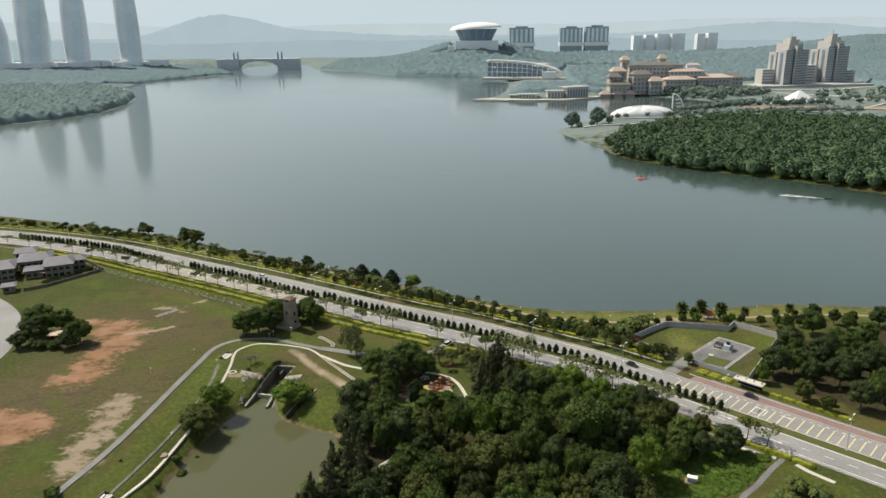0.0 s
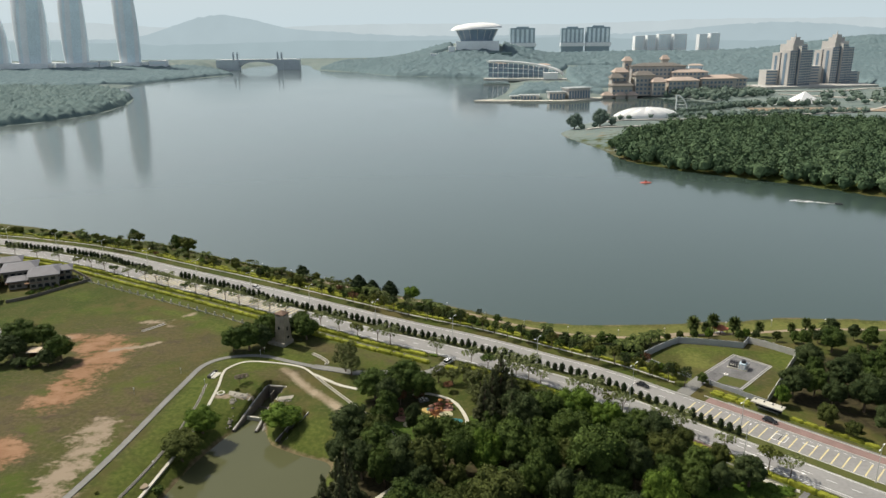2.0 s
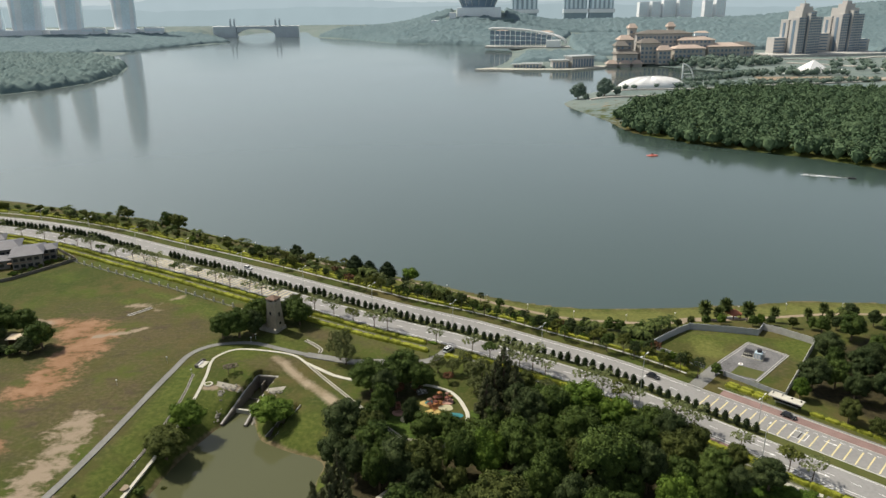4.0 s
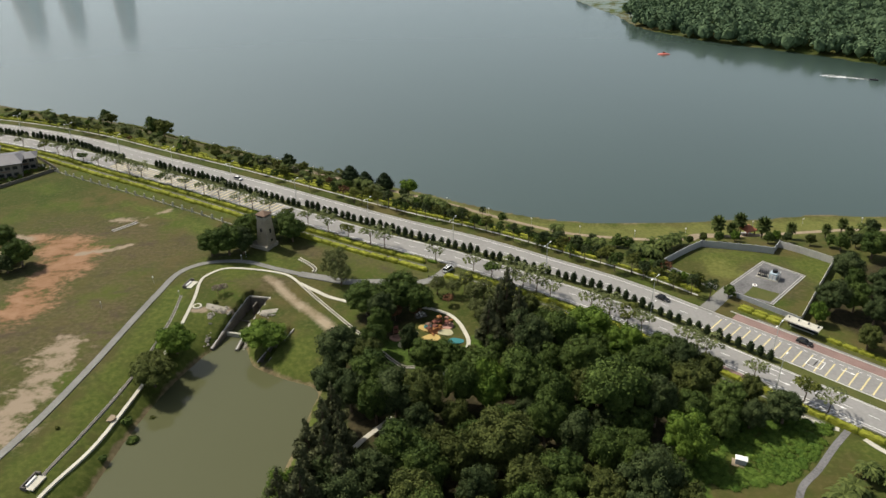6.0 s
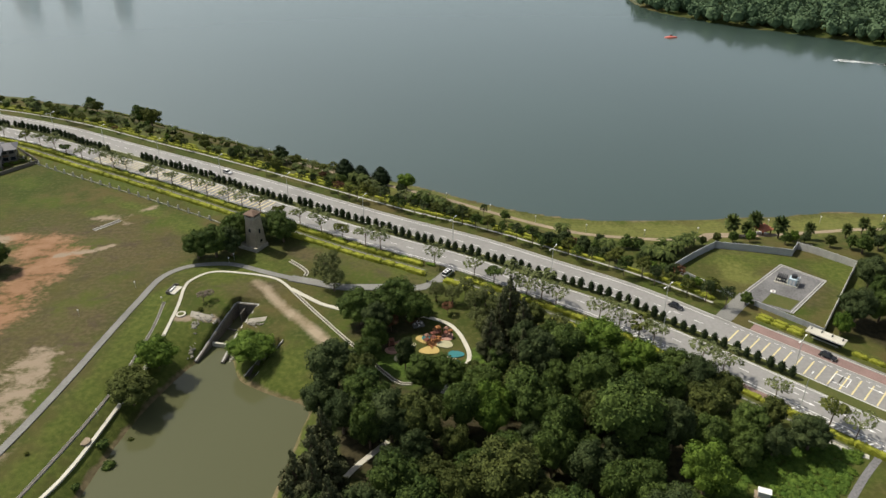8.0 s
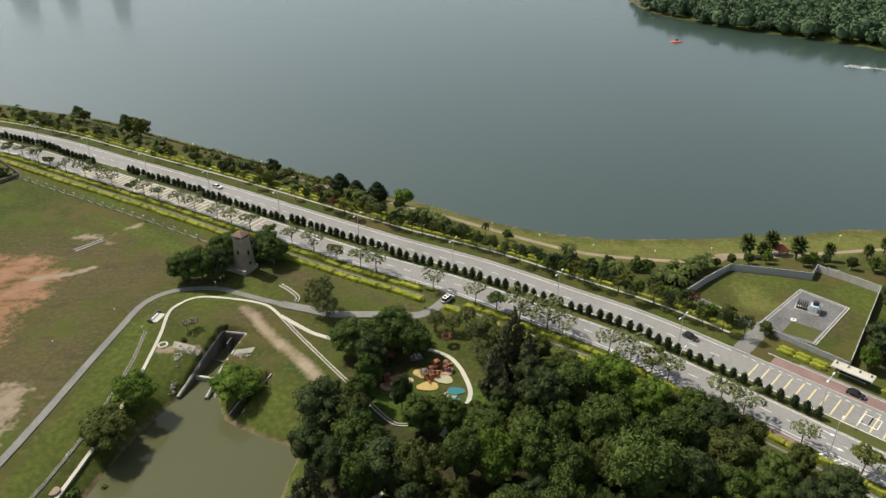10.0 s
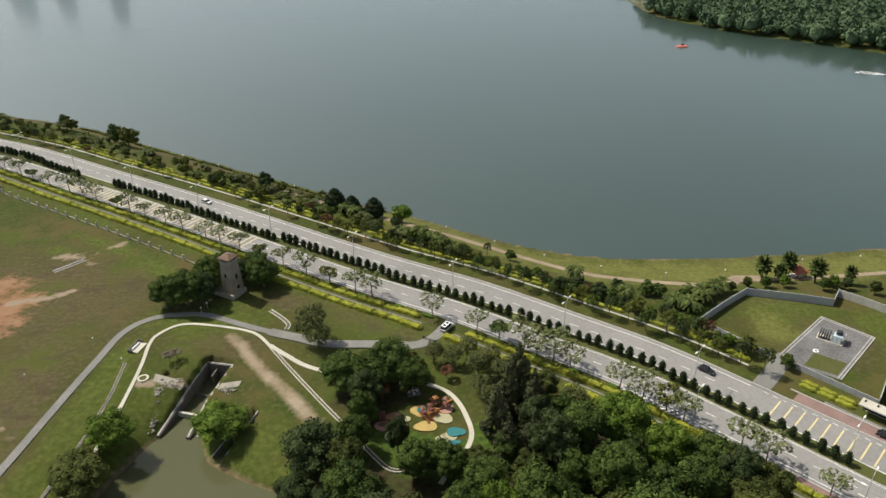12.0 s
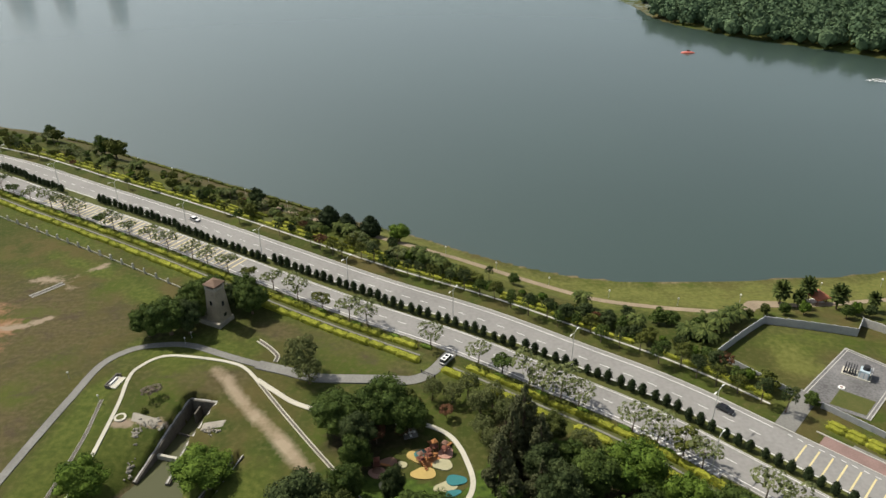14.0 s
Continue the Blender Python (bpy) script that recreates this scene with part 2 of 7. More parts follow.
_t /= np.linalg.norm(_t, axis=1)[:, None]


def on_road(s, d):
    """Place and heading at s metres along the road, d metres from its tree row towards the lake."""
    p = [np.interp(s, ROAD_S, ROAD[:, i]) for i in (0, 1)]
    t = [np.interp(s, ROAD_S, _t[:, i]) for i in (0, 1)]
    return p[0] - t[1] * d, p[1] + t[0] * d, math.degrees(math.atan2(t[1], t[0]))


NEAR_SHORE = [(-700, 590), (-500, 545), (-325, 518), (-250, 491), (-190, 466), (-145, 438), (-84, 400.5), (-51, 380), (-32, 368), (-9, 355.5), (12, 342), (35, 330),
              (56, 323.5), (81, 322), (106, 323), (136, 325), (160, 328), (208, 323), (300, 305), (420, 290)]
EAST_SHORE = [(520, 420), (430, 510), (352, 564), (302, 618), (265, 651), (225, 687), (186, 747), (177, 816), (156, 905), (152, 960), (175, 1005), (215, 1075), (300, 1130),
              (390, 1190), (505, 1300), (407, 1445), (348, 1477), (310, 1440), (229, 1369), (125, 1380), (61, 1410), (110, 1500), (150, 1700), (170, 1966), (112, 2147)]
NORTH_SHORE = [(-138, 2244), (-271, 2454), (-440, 2640), (-560, 3100), (-700, 3100), (-760, 2640), (-662, 2392), (-777, 2132), (-802, 1953), (-760, 1760), (-640, 1560),
               (-592, 1398), (-576, 1249), (-605, 1153), (-654, 1086), (-800, 1000), (-1000, 940), (-1400, 800), (-1000, 640)]
LAKE_EDGE = smooth_line(NEAR_SHORE + EAST_SHORE + NORTH_SHORE, 4)
POND_EDGE = smooth_line([(-96, 130), (-91, 155), (-84, 172), (-82.4, 188), (-79.4, 208), (-74.8, 223), (-70, 233), (-62.6, 236), (-57.3, 225.5), (-54, 222), (-45.7, 217.3),
                         (-35.6, 212.2), (-36.0, 203), (-37.5, 190), (-39.5, 176), (-41, 150), (-42, 120)], 4)
BASIN = [(-57, 255.5), (-65, 257.5), (-67.3, 248), (-71.2, 231.5), (-63.2, 231), (-61.2, 242)]
HILLS = [(120, 2780, 76, 215, 190), (-60, 2500, 12, 260, 160), (1650, 2800, 78, 380, 330), (-900, 2750, 26, 700, 200), (760, 3050, 30, 700, 350)]


def height(x, y):
    x, y = np.asarray(x, float), np.asarray(y, float)
    lake = edge_distance(x, y, LAKE_EDGE)
    near = y < 600
    h = np.where(near, -7 * (1 - stepfun(0, 1, lake / (22 + 24 * stepfun(-10, 60, x)))), -7 + 6.5 * stepfun(0, 60, lake))
    for cx, cy, top, rx, ry in HILLS:
        h = h + np.where(near, 0, top * np.exp(-((x - cx) / rx) ** 2 - ((y - cy) / ry) ** 2) * stepfun(0, 120, lake))
    pond = edge_distance(x, y, POND_EDGE)
    east = stepfun(-74, -46, x)
    bank = (6.9 - 1.1 * east) * (1 - np.exp(-np.clip(pond, 0, None) / (7.5 + 1.5 * east)))
    h = np.where(y < 300, h + (bank - 7) * (1 - stepfun(30, 60, pond)), h)
    road = np.full(x.shape, 99.0)
    close = (y < 520) & (np.abs(x) < 560)
    road[close] = line_distance(x[close], y[close], ROAD)
    w = 1 - stepfun(26, 36, road)
    h = h * (1 - w) + 0.0 * w
    h = h - 0.2 * (1 - stepfun(12.5, 14.5, road))
    h = np.where(lake < 0, -7 - np.minimum(3.0, -lake * 0.3), h)
    h = np.where(pond < 0, -7 - np.minimum(2.0, -pond * 0.35), h)
    side = line_distance(x, y, np.array([(-47.4, 236.0), (-53.8, 224.0)]))
    h = np.where((side < 1.2) & (y < 237), np.minimum(h, -7.4 + np.clip((y - 226) * 0.25, 0, 3.2)), h)
    h = np.where(edge_distance(x, y, BASIN) < -0.3, -8.6, h)
    return h, lake, pond, road


# ---- ground: one sheet to the horizon ----
def spaced(*spans):
    out = []
    for a, b, step in spans:
        out += list(np.arange(a, b, step))
    return np.array(out + [spans[-1][1]])


gx = spaced((-4900, -1700, 160), (-1700, -700, 18), (-700, -280, 8), (-280, -96, 2.2), (-96, -30, 1.0), (-30, 200, 2.2), (200, 700, 8), (700, 1700, 18), (1700, 4900, 160))
gy = spaced((-1500, 100, 100), (100, 160, 4), (160, 275, 1.1), (275, 480, 2.2), (480, 1600, 14), (1600, 3200, 32), (3200, 4960, 80))
GX, GY = np.meshgrid(gx, gy)
px, py = GX.ravel(), GY.ravel()
pz, LAKE_D, POND_D, ROAD_D = height(px, py)
PZ = pz.reshape(len(gy), len(gx))


def surface(x, y):
    """The sheet's height between its grid points."""
    x, y = np.asarray(x, float), np.asarray(y, float)
    i, j = np.clip(np.searchsorted(gx, x) - 1, 0, len(gx) - 2), np.clip(np.searchsorted(gy, y) - 1, 0, len(gy) - 2)
    u, v = (x - gx[i]) / (gx[i + 1] - gx[i]), (y - gy[j]) / (gy[j + 1] - gy[j])
    return (PZ[j, i] * (1 - u) + PZ[j, i + 1] * u) * (1 - v) + (PZ[j + 1, i] * (1 - u) + PZ[j + 1, i + 1] * u) * v


def ground_z(x, y):
    return float(surface(x, y))


def blot(x, y, cx, cy, rx, ry, turn):
    c, s = math.cos(radians(turn)), math.sin(radians(turn))
    u, v = ((x - cx) * c + (y - cy) * s) / rx, (-(x - cx) * s + (y - cy) * c) / ry
    return np.clip(1.35 - np.sqrt(u * u + v * v), 0, 1)


def blots(rows):
    out = np.zeros(px.shape)
    for r in rows:
        out = np.maximum(out, blot(px, py, *r))
    return out


def band(line, wide):
    return np.clip(1.45 - line_distance(px, py, smooth_line(line)) / wide, 0, 1)


nx, ny = len(gx), len(gy)
idx = np.arange(nx * ny).reshape(ny, nx)
quads = np.stack([idx[:-1, :-1], idx[:-1, 1:], idx[1:, 1:], idx[1:, :-1]], -1).reshape(-1, 4)
me = bpy.data.meshes.new("ground")
me.vertices.add(nx * ny)
me.vertices.foreach_set("co", np.stack([px, py, pz], 1).ravel())
me.loops.add(quads.size)
me.loops.foreach_set("vertex_index", quads.ravel())
me.polygons.add(len(quads))
me.polygons.foreach_set("loop_start", np.arange(0, quads.size, 4))
me.update(calc_edges=True)
me.polygons.foreach_set("use_smooth", [True] * len(me.polygons))
pond_d = POND_D
lake_d = LAKE_D


def patch_of(outline, soft):
    return np.clip(0.62 - edge_distance(px, py, outline) / soft, 0, 1)


CLAY_A = [(-158, 297), (-144, 298), (-131, 293.5), (-126, 284), (-125.6, 273.5), (-130, 262), (-127.5, 250), (-127, 241), (-133, 236.5), (-141, 235.5), (-141.8, 249.6), (-142, 259.5), (-140, 270), (-146, 284)]
CLAY_B = [(-150, 217), (-139.4, 218), (-127.6, 210), (-130.2, 203.5), (-132.4, 198.6), (-139, 196), (-150, 204)]
SAND_A = [(-113, 228.5), (-105, 227), (-105.6, 216), (-106.6, 205), (-105.2, 194), (-104.5, 184), (-110.6, 180.5), (-115.3, 189), (-115.6, 201), (-114.6, 212), (-118.5, 223)]
MASKS = {
    "clay": np.maximum.reduce([patch_of(CLAY_A, 9.0) * 0.92, patch_of(CLAY_B, 7.0),
                               blots([(-146, 210, 5, 4, 0)])]) + blots([(470, 760, 40, 10, 0)]),
    "sand": np.maximum(blots([(190, 925, 16, 30, 0), (-164, 297, 10, 3, -25), (-78, 246, 3, 2, 0), (-71, 247, 3, 1.6, 10)]),
                       np.maximum.reduce([patch_of(SAND_A, 7.0) * 0.82, band([(-133, 284), (-122, 287), (-117, 291)], 0.9), 0 * px, np.clip(1.0 - line_distance(px, py, smooth_line([(-121.5, 311), (-118, 317), (-112.5, 323.5)])) / 2.2, 0, 0.55), np.clip(1.1 - line_distance(px, py, smooth_line([(-131, 312), (-124, 313), (-119, 309)])) / 2.6, 0, 0.48)])),
    "dry": np.maximum(blots([(-125, 290, 45, 26, -20), (-110, 240, 16, 40, 5), (-140, 230, 30, 40, 0), (-66, 266, 14, 8, 0), (-22, 276, 27, 9, -32), (-47, 284, 9, 5, -20), (-58, 263, 10, 6, 0), (110, 262, 16, 12, 0), (105, 282, 12, 8, 30)]), np.clip(1.2 - np.abs(lake_d - 5) / 13, 0, 1) * (py < 520) * (px < 300) * np.where(px < -30, 0.8, 0.38)),
    "lush": np.maximum.reduce([np.clip(0.75 - edge_distance(px, py, [(-99, 180), (-95, 212), (-92.5, 240), (-90, 262), (-84.5, 264), (-83.5, 240), (-86.5, 205), (-92, 172), (-100, 150), (-108, 150)]) / 5, 0, 1) * 0.9, np.clip(1 - np.abs(ROAD_D - 21) / 6, 0, 1) * (py < 330) * 0.7 + np.clip(1 - np.abs(ROAD_D - 24) / 6, 0, 1) * (py >= 330) * (py < 480) * 0.6, blots([(100, 275, 14, 10, 40), (128, 268, 8, 12, 0), (-48, 226, 12, 10, 0), (-78, 240, 6, 10, 0), (80, 183, 17, 11, 30), (70, 179, 13, 10, 0), (-118, 321, 22, 4, -30), (-134, 318, 7, 4, 0), (-92, 302, 20, 5, -32), (-70, 275, 20, 10, 0)]), np.clip(1 - (pond_d - 3) / 8, 0, 1) * (pond_d > 1) * (px < -33)]),
    "mud": np.clip(1 - np.abs(pond_d) / 1.6, 0, 1) + np.clip(1 - np.abs(lake_d) / 2.0, 0, 1) * (py < 450) * (px < 360) + np.clip(1 - np.abs(lake_d - 2) / 5.0, 0, 1) * (py > 660) * (px < 260) * 0.35,
    "lawn": np.clip(1.3 - np.abs(lake_d - 13) / 14, 0, 1) * (px > -30) * (px < 320) * (py > 280) * (py < 360) + blots([(78, 262, 14, 7, -40), (96, 268, 7, 9, 0)]),
    # grows with distance: where haze is painted on the land
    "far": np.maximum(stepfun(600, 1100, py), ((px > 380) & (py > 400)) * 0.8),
    "track": np.clip(1.15 - line_distance(px, py, smooth_line([(-60.5, 266.2), (-56.5, 262.5), (-52.2, 256.6), (-47.0, 250.2), (-40.4, 243.2), (-34.6, 236), (-31, 231)])) / 2.5, 0, 1),
    "shaded_litter": np.maximum(np.maximum(np.clip(0.5 - edge_distance(px, py, [(116, 236), (126, 252), (140, 268), (160, 278), (210, 280), (215, 215), (150, 205), (128, 222)]) / 6, 0, 1), np.clip(0.4 - edge_distance(px, py, [(-33, 160), (-24, 180), (-30, 206), (-33, 214), (-26, 222), (-10, 216), (6, 212), (14, 222), (13, 244), (22, 240), (34, 230), (60, 212), (84, 196), (66, 184), (52, 172), (54, 128), (-36, 128)]) / 6, 0, 1)), blots([(-15, 241, 9, 6, 0), (-22, 240, 8, 6, 0), (-16, 233, 4, 6, 0), (16, 240, 5, 9, 0), (-158, 272, 10, 5, 0), (-80, 281, 7, 4, 0)])),
    "wild": (edge_distance(px, py, [(-45, 120), (-33, 200), (-22, 232), (5, 224), (22, 244), (60, 216), (88, 186), (60, 170), (60, 120)]) < 0) * 1.0,
}
for name, values in MASKS.items():
    a = me.attributes.new(name, "FLOAT", "POINT")
    a.data.foreach_set("value", values.astype(np.float32))


def ground_material():
    m = bpy.data.materials.new("ground_cover")
    m.use_nodes = True
    nt = m.node_tree
    p = nt.nodes["Principled BSDF"]
    p.inputs["Roughness"].default_value, p.inputs["Specular IOR Level"].default_value = 0.95, 0.15
    geo = nt.nodes.new("ShaderNodeNewGeometry")

    def noise_tex(scale, detail=5):
        n = nt.nodes.new("ShaderNodeTexNoise")
        n.inputs["Scale"].default_value, n.inputs["Detail"].default_value = scale, detail
        nt.links.new(geo.outputs["Position"], n.inputs["Vector"])
        return n.outputs[0]

    def ranged(src, lo, hi):
        r = nt.nodes.new("ShaderNodeMapRange")
        r.inputs["From Min"].default_value, r.inputs["From Max"].default_value = lo, hi
        nt.links.new(src, r.inputs["Value"])
        return r.outputs[0]

    def mixed(fac, a, b):
        n = nt.nodes.new("ShaderNodeMix")
        n.data_type = "RGBA"
        nt.links.new(fac, n.inputs["Factor"])
        for key, v in (("A", a), ("B", b)):
            if isinstance(v, tuple):
                n.inputs[key].default_value = (*v, 1)
            else:
                nt.links.new(v, n.inputs[key])
        return n.outputs["Result"]

    def masked(name, ragged, soft=0.25, rough=1.9):
        a = nt.nodes.new("ShaderNodeAttribute")
        a.attribute_name = name
        s, t = nt.nodes.new("ShaderNodeMath"), nt.nodes.new("ShaderNodeMath")
        s.operation = t.operation = "MULTIPLY_ADD"
        nt.links.new(ragged, s.inputs[0])
        s.inputs[1].default_value = rough
        nt.links.new(a.outputs["Fac"], s.inputs[2])
        nt.links.new(fine, t.inputs[0])
        t.inputs[1].default_value = 0.6
        nt.links.new(s.outputs[0], t.inputs[2])
        gate, both = ranged(a.outputs["Fac"], 0.0, 0.22), nt.nodes.new("ShaderNodeMath")
        both.operation = "MULTIPLY"
        nt.links.new(ranged(t.outputs[0], 0.73 + rough / 2 - soft / 2, 0.73 + rough / 2 + soft), both.inputs[0])
        nt.links.new(gate, both.inputs[1])
        return both.outputs[0]

    stretch = nt.nodes.new("ShaderNodeMapping")
    stretch.inputs["Rotation"].default_value, stretch.inputs["Scale"].default_value = (0, 0, radians(-30)), (0.1, 0.15, 0.1)
    nt.links.new(geo.outputs["Position"], stretch.inputs["Vector"])
    streak_tex = nt.nodes.new("ShaderNodeTexNoise")
    streak_tex.inputs["Scale"].default_value, streak_tex.inputs["Detail"].default_value, streak_tex.inputs["Distortion"].default_value = 1.0, 10, 0.2
    streak_tex.inputs["Roughness"].default_value = 0.68
    nt.links.new(stretch.outputs[0], streak_tex.inputs["Vector"])
    streak = streak_tex.outputs[0]
    large, mid, fine, grit = noise_tex(0.022), noise_tex(0.12), noise_tex(0.7), noise_tex(3.5, 3)
    patch = noise_tex(0.05, 3)
    grass = mixed(ranged(large, 0.4, 0.6), (0.05, 0.062, 0.013), (0.09, 0.076, 0.027))
    grass = mixed(ranged(patch, 0.5, 0.66), grass, (0.062, 0.084, 0.014))
    grass = mixed(ranged(mid, 0.45, 0.7), grass, (0.038, 0.058, 0.01))
    grass = mixed(ranged(fine, 0.5, 0.78), grass, (0.1, 0.094, 0.032))
    dry = mixed(ranged(fine, 0.35, 0.65), (0.074, 0.062, 0.027), (0.104, 0.087, 0.042))
    dry = mixed(ranged(patch, 0.54, 0.7), dry, (0.08, 0.09, 0.02))
    dry = mixed(ranged(streak, 0.5, 0.62), dry, (0.07, 0.055, 0.033))
    dry = mixed(ranged(streak, 0.44, 0.3), dry, (0.07, 0.078, 0.02))
    c = mixed(masked("dry", mid, 0.6), grass, dry)
    c = mixed(masked("wild", mid, 0.3), c, mixed(ranged(fine, 0.3, 0.7), (0.03, 0.055, 0.01), (0.08, 0.125, 0.02)))
    # leaf litter, its colour darkened for the shade beneath the trees
    c = mixed(masked("shaded_litter", mid, 0.5), c, mixed(ranged(fine, 0.3, 0.7), (0.022, 0.02, 0.01), (0.06, 0.05, 0.024)))
    c = mixed(masked("lush", mid, 0.5), c, mixed(ranged(fine, 0.3, 0.7), (0.052, 0.074, 0.012), (0.102, 0.118, 0.026)))
    c = mixed(masked("lawn", mid, 0.6), c, mixed(ranged(fine, 0.25, 0.75), (0.09, 0.105, 0.023), (0.158, 0.156, 0.046)))
    c = mixed(masked("clay", streak, 0.4, 4.2), c, mixed(ranged(streak, 0.36, 0.64), mixed(ranged(fine, 0.2, 0.8), (0.17, 0.088, 0.043), (0.225, 0.12, 0.062)), (0.29, 0.175, 0.105)))
    c = mixed(masked("sand", streak, 0.35, 4.2), c, mixed(ranged(streak, 0.3, 0.54), mixed(ranged(fine, 0.2, 0.8), (0.16, 0.125, 0.082), (0.2, 0.158, 0.105)), (0.275, 0.22, 0.158)))
    c = mixed(masked("track", mid, 0.5, 0.9), c, mixed(ranged(mid, 0.35, 0.65), mixed(ranged(fine, 0.2, 0.8), (0.2, 0.155, 0.1), (0.25, 0.2, 0.13)), (0.33, 0.27, 0.19)))
    # distance haze mixed into the base colour of far land
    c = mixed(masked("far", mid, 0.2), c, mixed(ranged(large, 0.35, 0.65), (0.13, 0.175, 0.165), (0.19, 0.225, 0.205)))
    c = mixed(masked("mud", mid, 0.3), c, mixed(ranged(fine, 0.3, 0.7), (0.11, 0.088, 0.045), (0.19, 0.155, 0.085)))
    nt.links.new(c, p.inputs["Base Color"])
    b = nt.nodes.new("ShaderNodeBump")
    b.inputs["Strength"].default_value, b.inputs["Distance"].default_value = 0.6, 0.25
    s = nt.nodes.new("ShaderNodeMath")
    nt.links.new(fine, s.inputs[0])
    nt.links.new(grit, s.inputs[1])
    nt.links.new(s.outputs[0], b.inputs["Height"])
    nt.links.new(b.outputs[0], p.inputs["Normal"])
    return m


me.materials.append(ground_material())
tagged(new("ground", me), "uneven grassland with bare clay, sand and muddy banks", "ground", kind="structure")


def sheet(name, x0, y0, x1, y1, z, mat, label):
    ob = part(name, mesh_of(name, [(x0, y0, z), (x1, y0, z), (x1, y1, z), (x0, y1, z)], [(0, 1, 2, 3)]), mat)
    return tagged(ob, label, "water", kind="structure")


sheet("water", -4900, 301, 4900, 4960, WATER_Z, LAKE, "calm grey-green lake under a hazy sky")
sheet("water", -140, 100, -28, 262, WATER_Z + 0.02, POND, "still olive-brown pond water")


# ---- ribbons along the road and along paths ----
def ribbon(name, line, w0, w1, mat, z=None, lift=0.12, skirt=0.5, parent=None):
    """A strip from w0 to w1 metres left of a line; z None drapes it on the ground."""
    line = np.asarray(line, float)
    t = np.gradient(line, axis=0)
    t /= np.linalg.norm(t, axis=1)[:, None]
    n = np.stack([-t[:, 1], t[:, 0]], 1)
    a, b = line + n * w0, line + n * w1
    if z is None:
        c = (a + b) / 2
        hc = np.maximum.reduce([surface(q[:, 0], q[:, 1]) for q in (a, b, c)])
        za = zb = hc + lift
    else:
        za = zb = np.full(len(line), z)
    k = len(line)
    verts = [*np.column_stack([a, za]), *np.column_stack([b, zb]), *np.column_stack([a, za - skirt]), *np.column_stack([b, zb - skirt])]
    faces = []
    for i in range(k - 1):
        faces += [(i, i + 1, k + i + 1, k + i)[::-1], (2 * k + i, 2 * k + i + 1, i + 1, i)[::-1], (k + i, k + i + 1, 3 * k + i + 1, 3 * k + i)[::-1]]
    faces += [(0, k, 3 * k, 2 * k), (k - 1, 3 * k - 1, 4 * k - 1, 2 * k - 1)]
    me = mesh_of(name, verts, faces)
    bm = bmesh.new()
    bm.from_mesh(me)
    bmesh.ops.recalc_face_normals(bm, faces=bm.faces)
    bm.to_mesh(me)
    bm.free()
    return part(name, me, mat, parent)


def along(s0, s1, step=3.0):
    k = max(2, int((s1 - s0) / step) + 1)
    return np.array([on_road(s, 0)[:2] for s in np.linspace(s0, s1, k)])


S0, S1 = 30.0, 860.0
far_lane = tagged(ribbon("road", along(S0, S1), 1.6, 12.2, ASPHALT, 0.0, parent=None), "pale grey asphalt carriageway beside the lake", "road", kind="structure")
near_lane = tagged(ribbon("road", along(S0, S1), -12.0, -2.2, ASPHALT, 0.0), "pale grey asphalt carriageway beside the park", "road", kind="structure")
median = tagged(ribbon("median", along(S0, S1), -2.2, 1.6, VERGE, 0.14), "grassed central reservation with kerbs", "median", kind="structure")
for w0, w1, who in ((-2.35, -2.15, median), (1.55, 1.75, median), (12.1, 12.35, far_lane), (-12.2, -11.95, near_lane)):
    ribbon("kerb", along(S0, S1), w0, w1, CONCRETE, 0.16, parent=who)
for w, who in ((10.8, far_lane), (2.0, far_lane), (-10.8, near_lane), (-2.6, near_lane)):
    ribbon("edge_line", along(S0, 652 if w == 10.8 else S1), w - 0.09, w + 0.09, PAINT_WHITE, 0.015, skirt=0.012, parent=who)


def dashes(name, w, s0, s1, length, gap, wide, mat, who):
    s = s0
    proto = None
    while s < s1:
        x, y, turn = on_road(s, w)
        if proto is None:
            proto = part(name, boxes((0, 0, 0.003, length, wide, 0.012)), mat, who)
            ob = proto
        else:
            ob = proto.copy()
            scene.collection.objects.link(ob)
        ob.matrix_basis = pose(x, y, 0, 0, 0, turn)
        s += length + gap


dashes("lane_dash", 6.2, 240, 655, 2.7, 3.8, 0.16, PAINT_WHITE, far_lane)
dashes("lane_dash", -6.6, 240, 780, 2.7, 3.8, 0.16, PAINT_WHITE, near_lane)
dashes("rumble_bar", 6.3, 660, 745, 0.4, 2.6, 7.6, PAINT_YELLOW, far_lane)
dashes("rumble_bar", -7.0, 382, 486, 0.5, 1.8, 8.4, PAINT_YELLOW, near_lane)
dashes("edge_dash", 10.8, 656, 760, 1.2, 1.2, 0.16, PAINT_WHITE, far_lane)


# ---- plants ----
_ico = {}


def ico(sub):
    if sub not in _ico:
        bm = bmesh.new()
        bmesh.ops.create_icosphere(bm, subdivisions=sub, radius=1.0)
        _ico[sub] = (np.array([v.co for v in bm.verts]), np.array([[v.index for v in f.verts] for f in bm.faces]))
        bm.free()
    return _ico[sub]


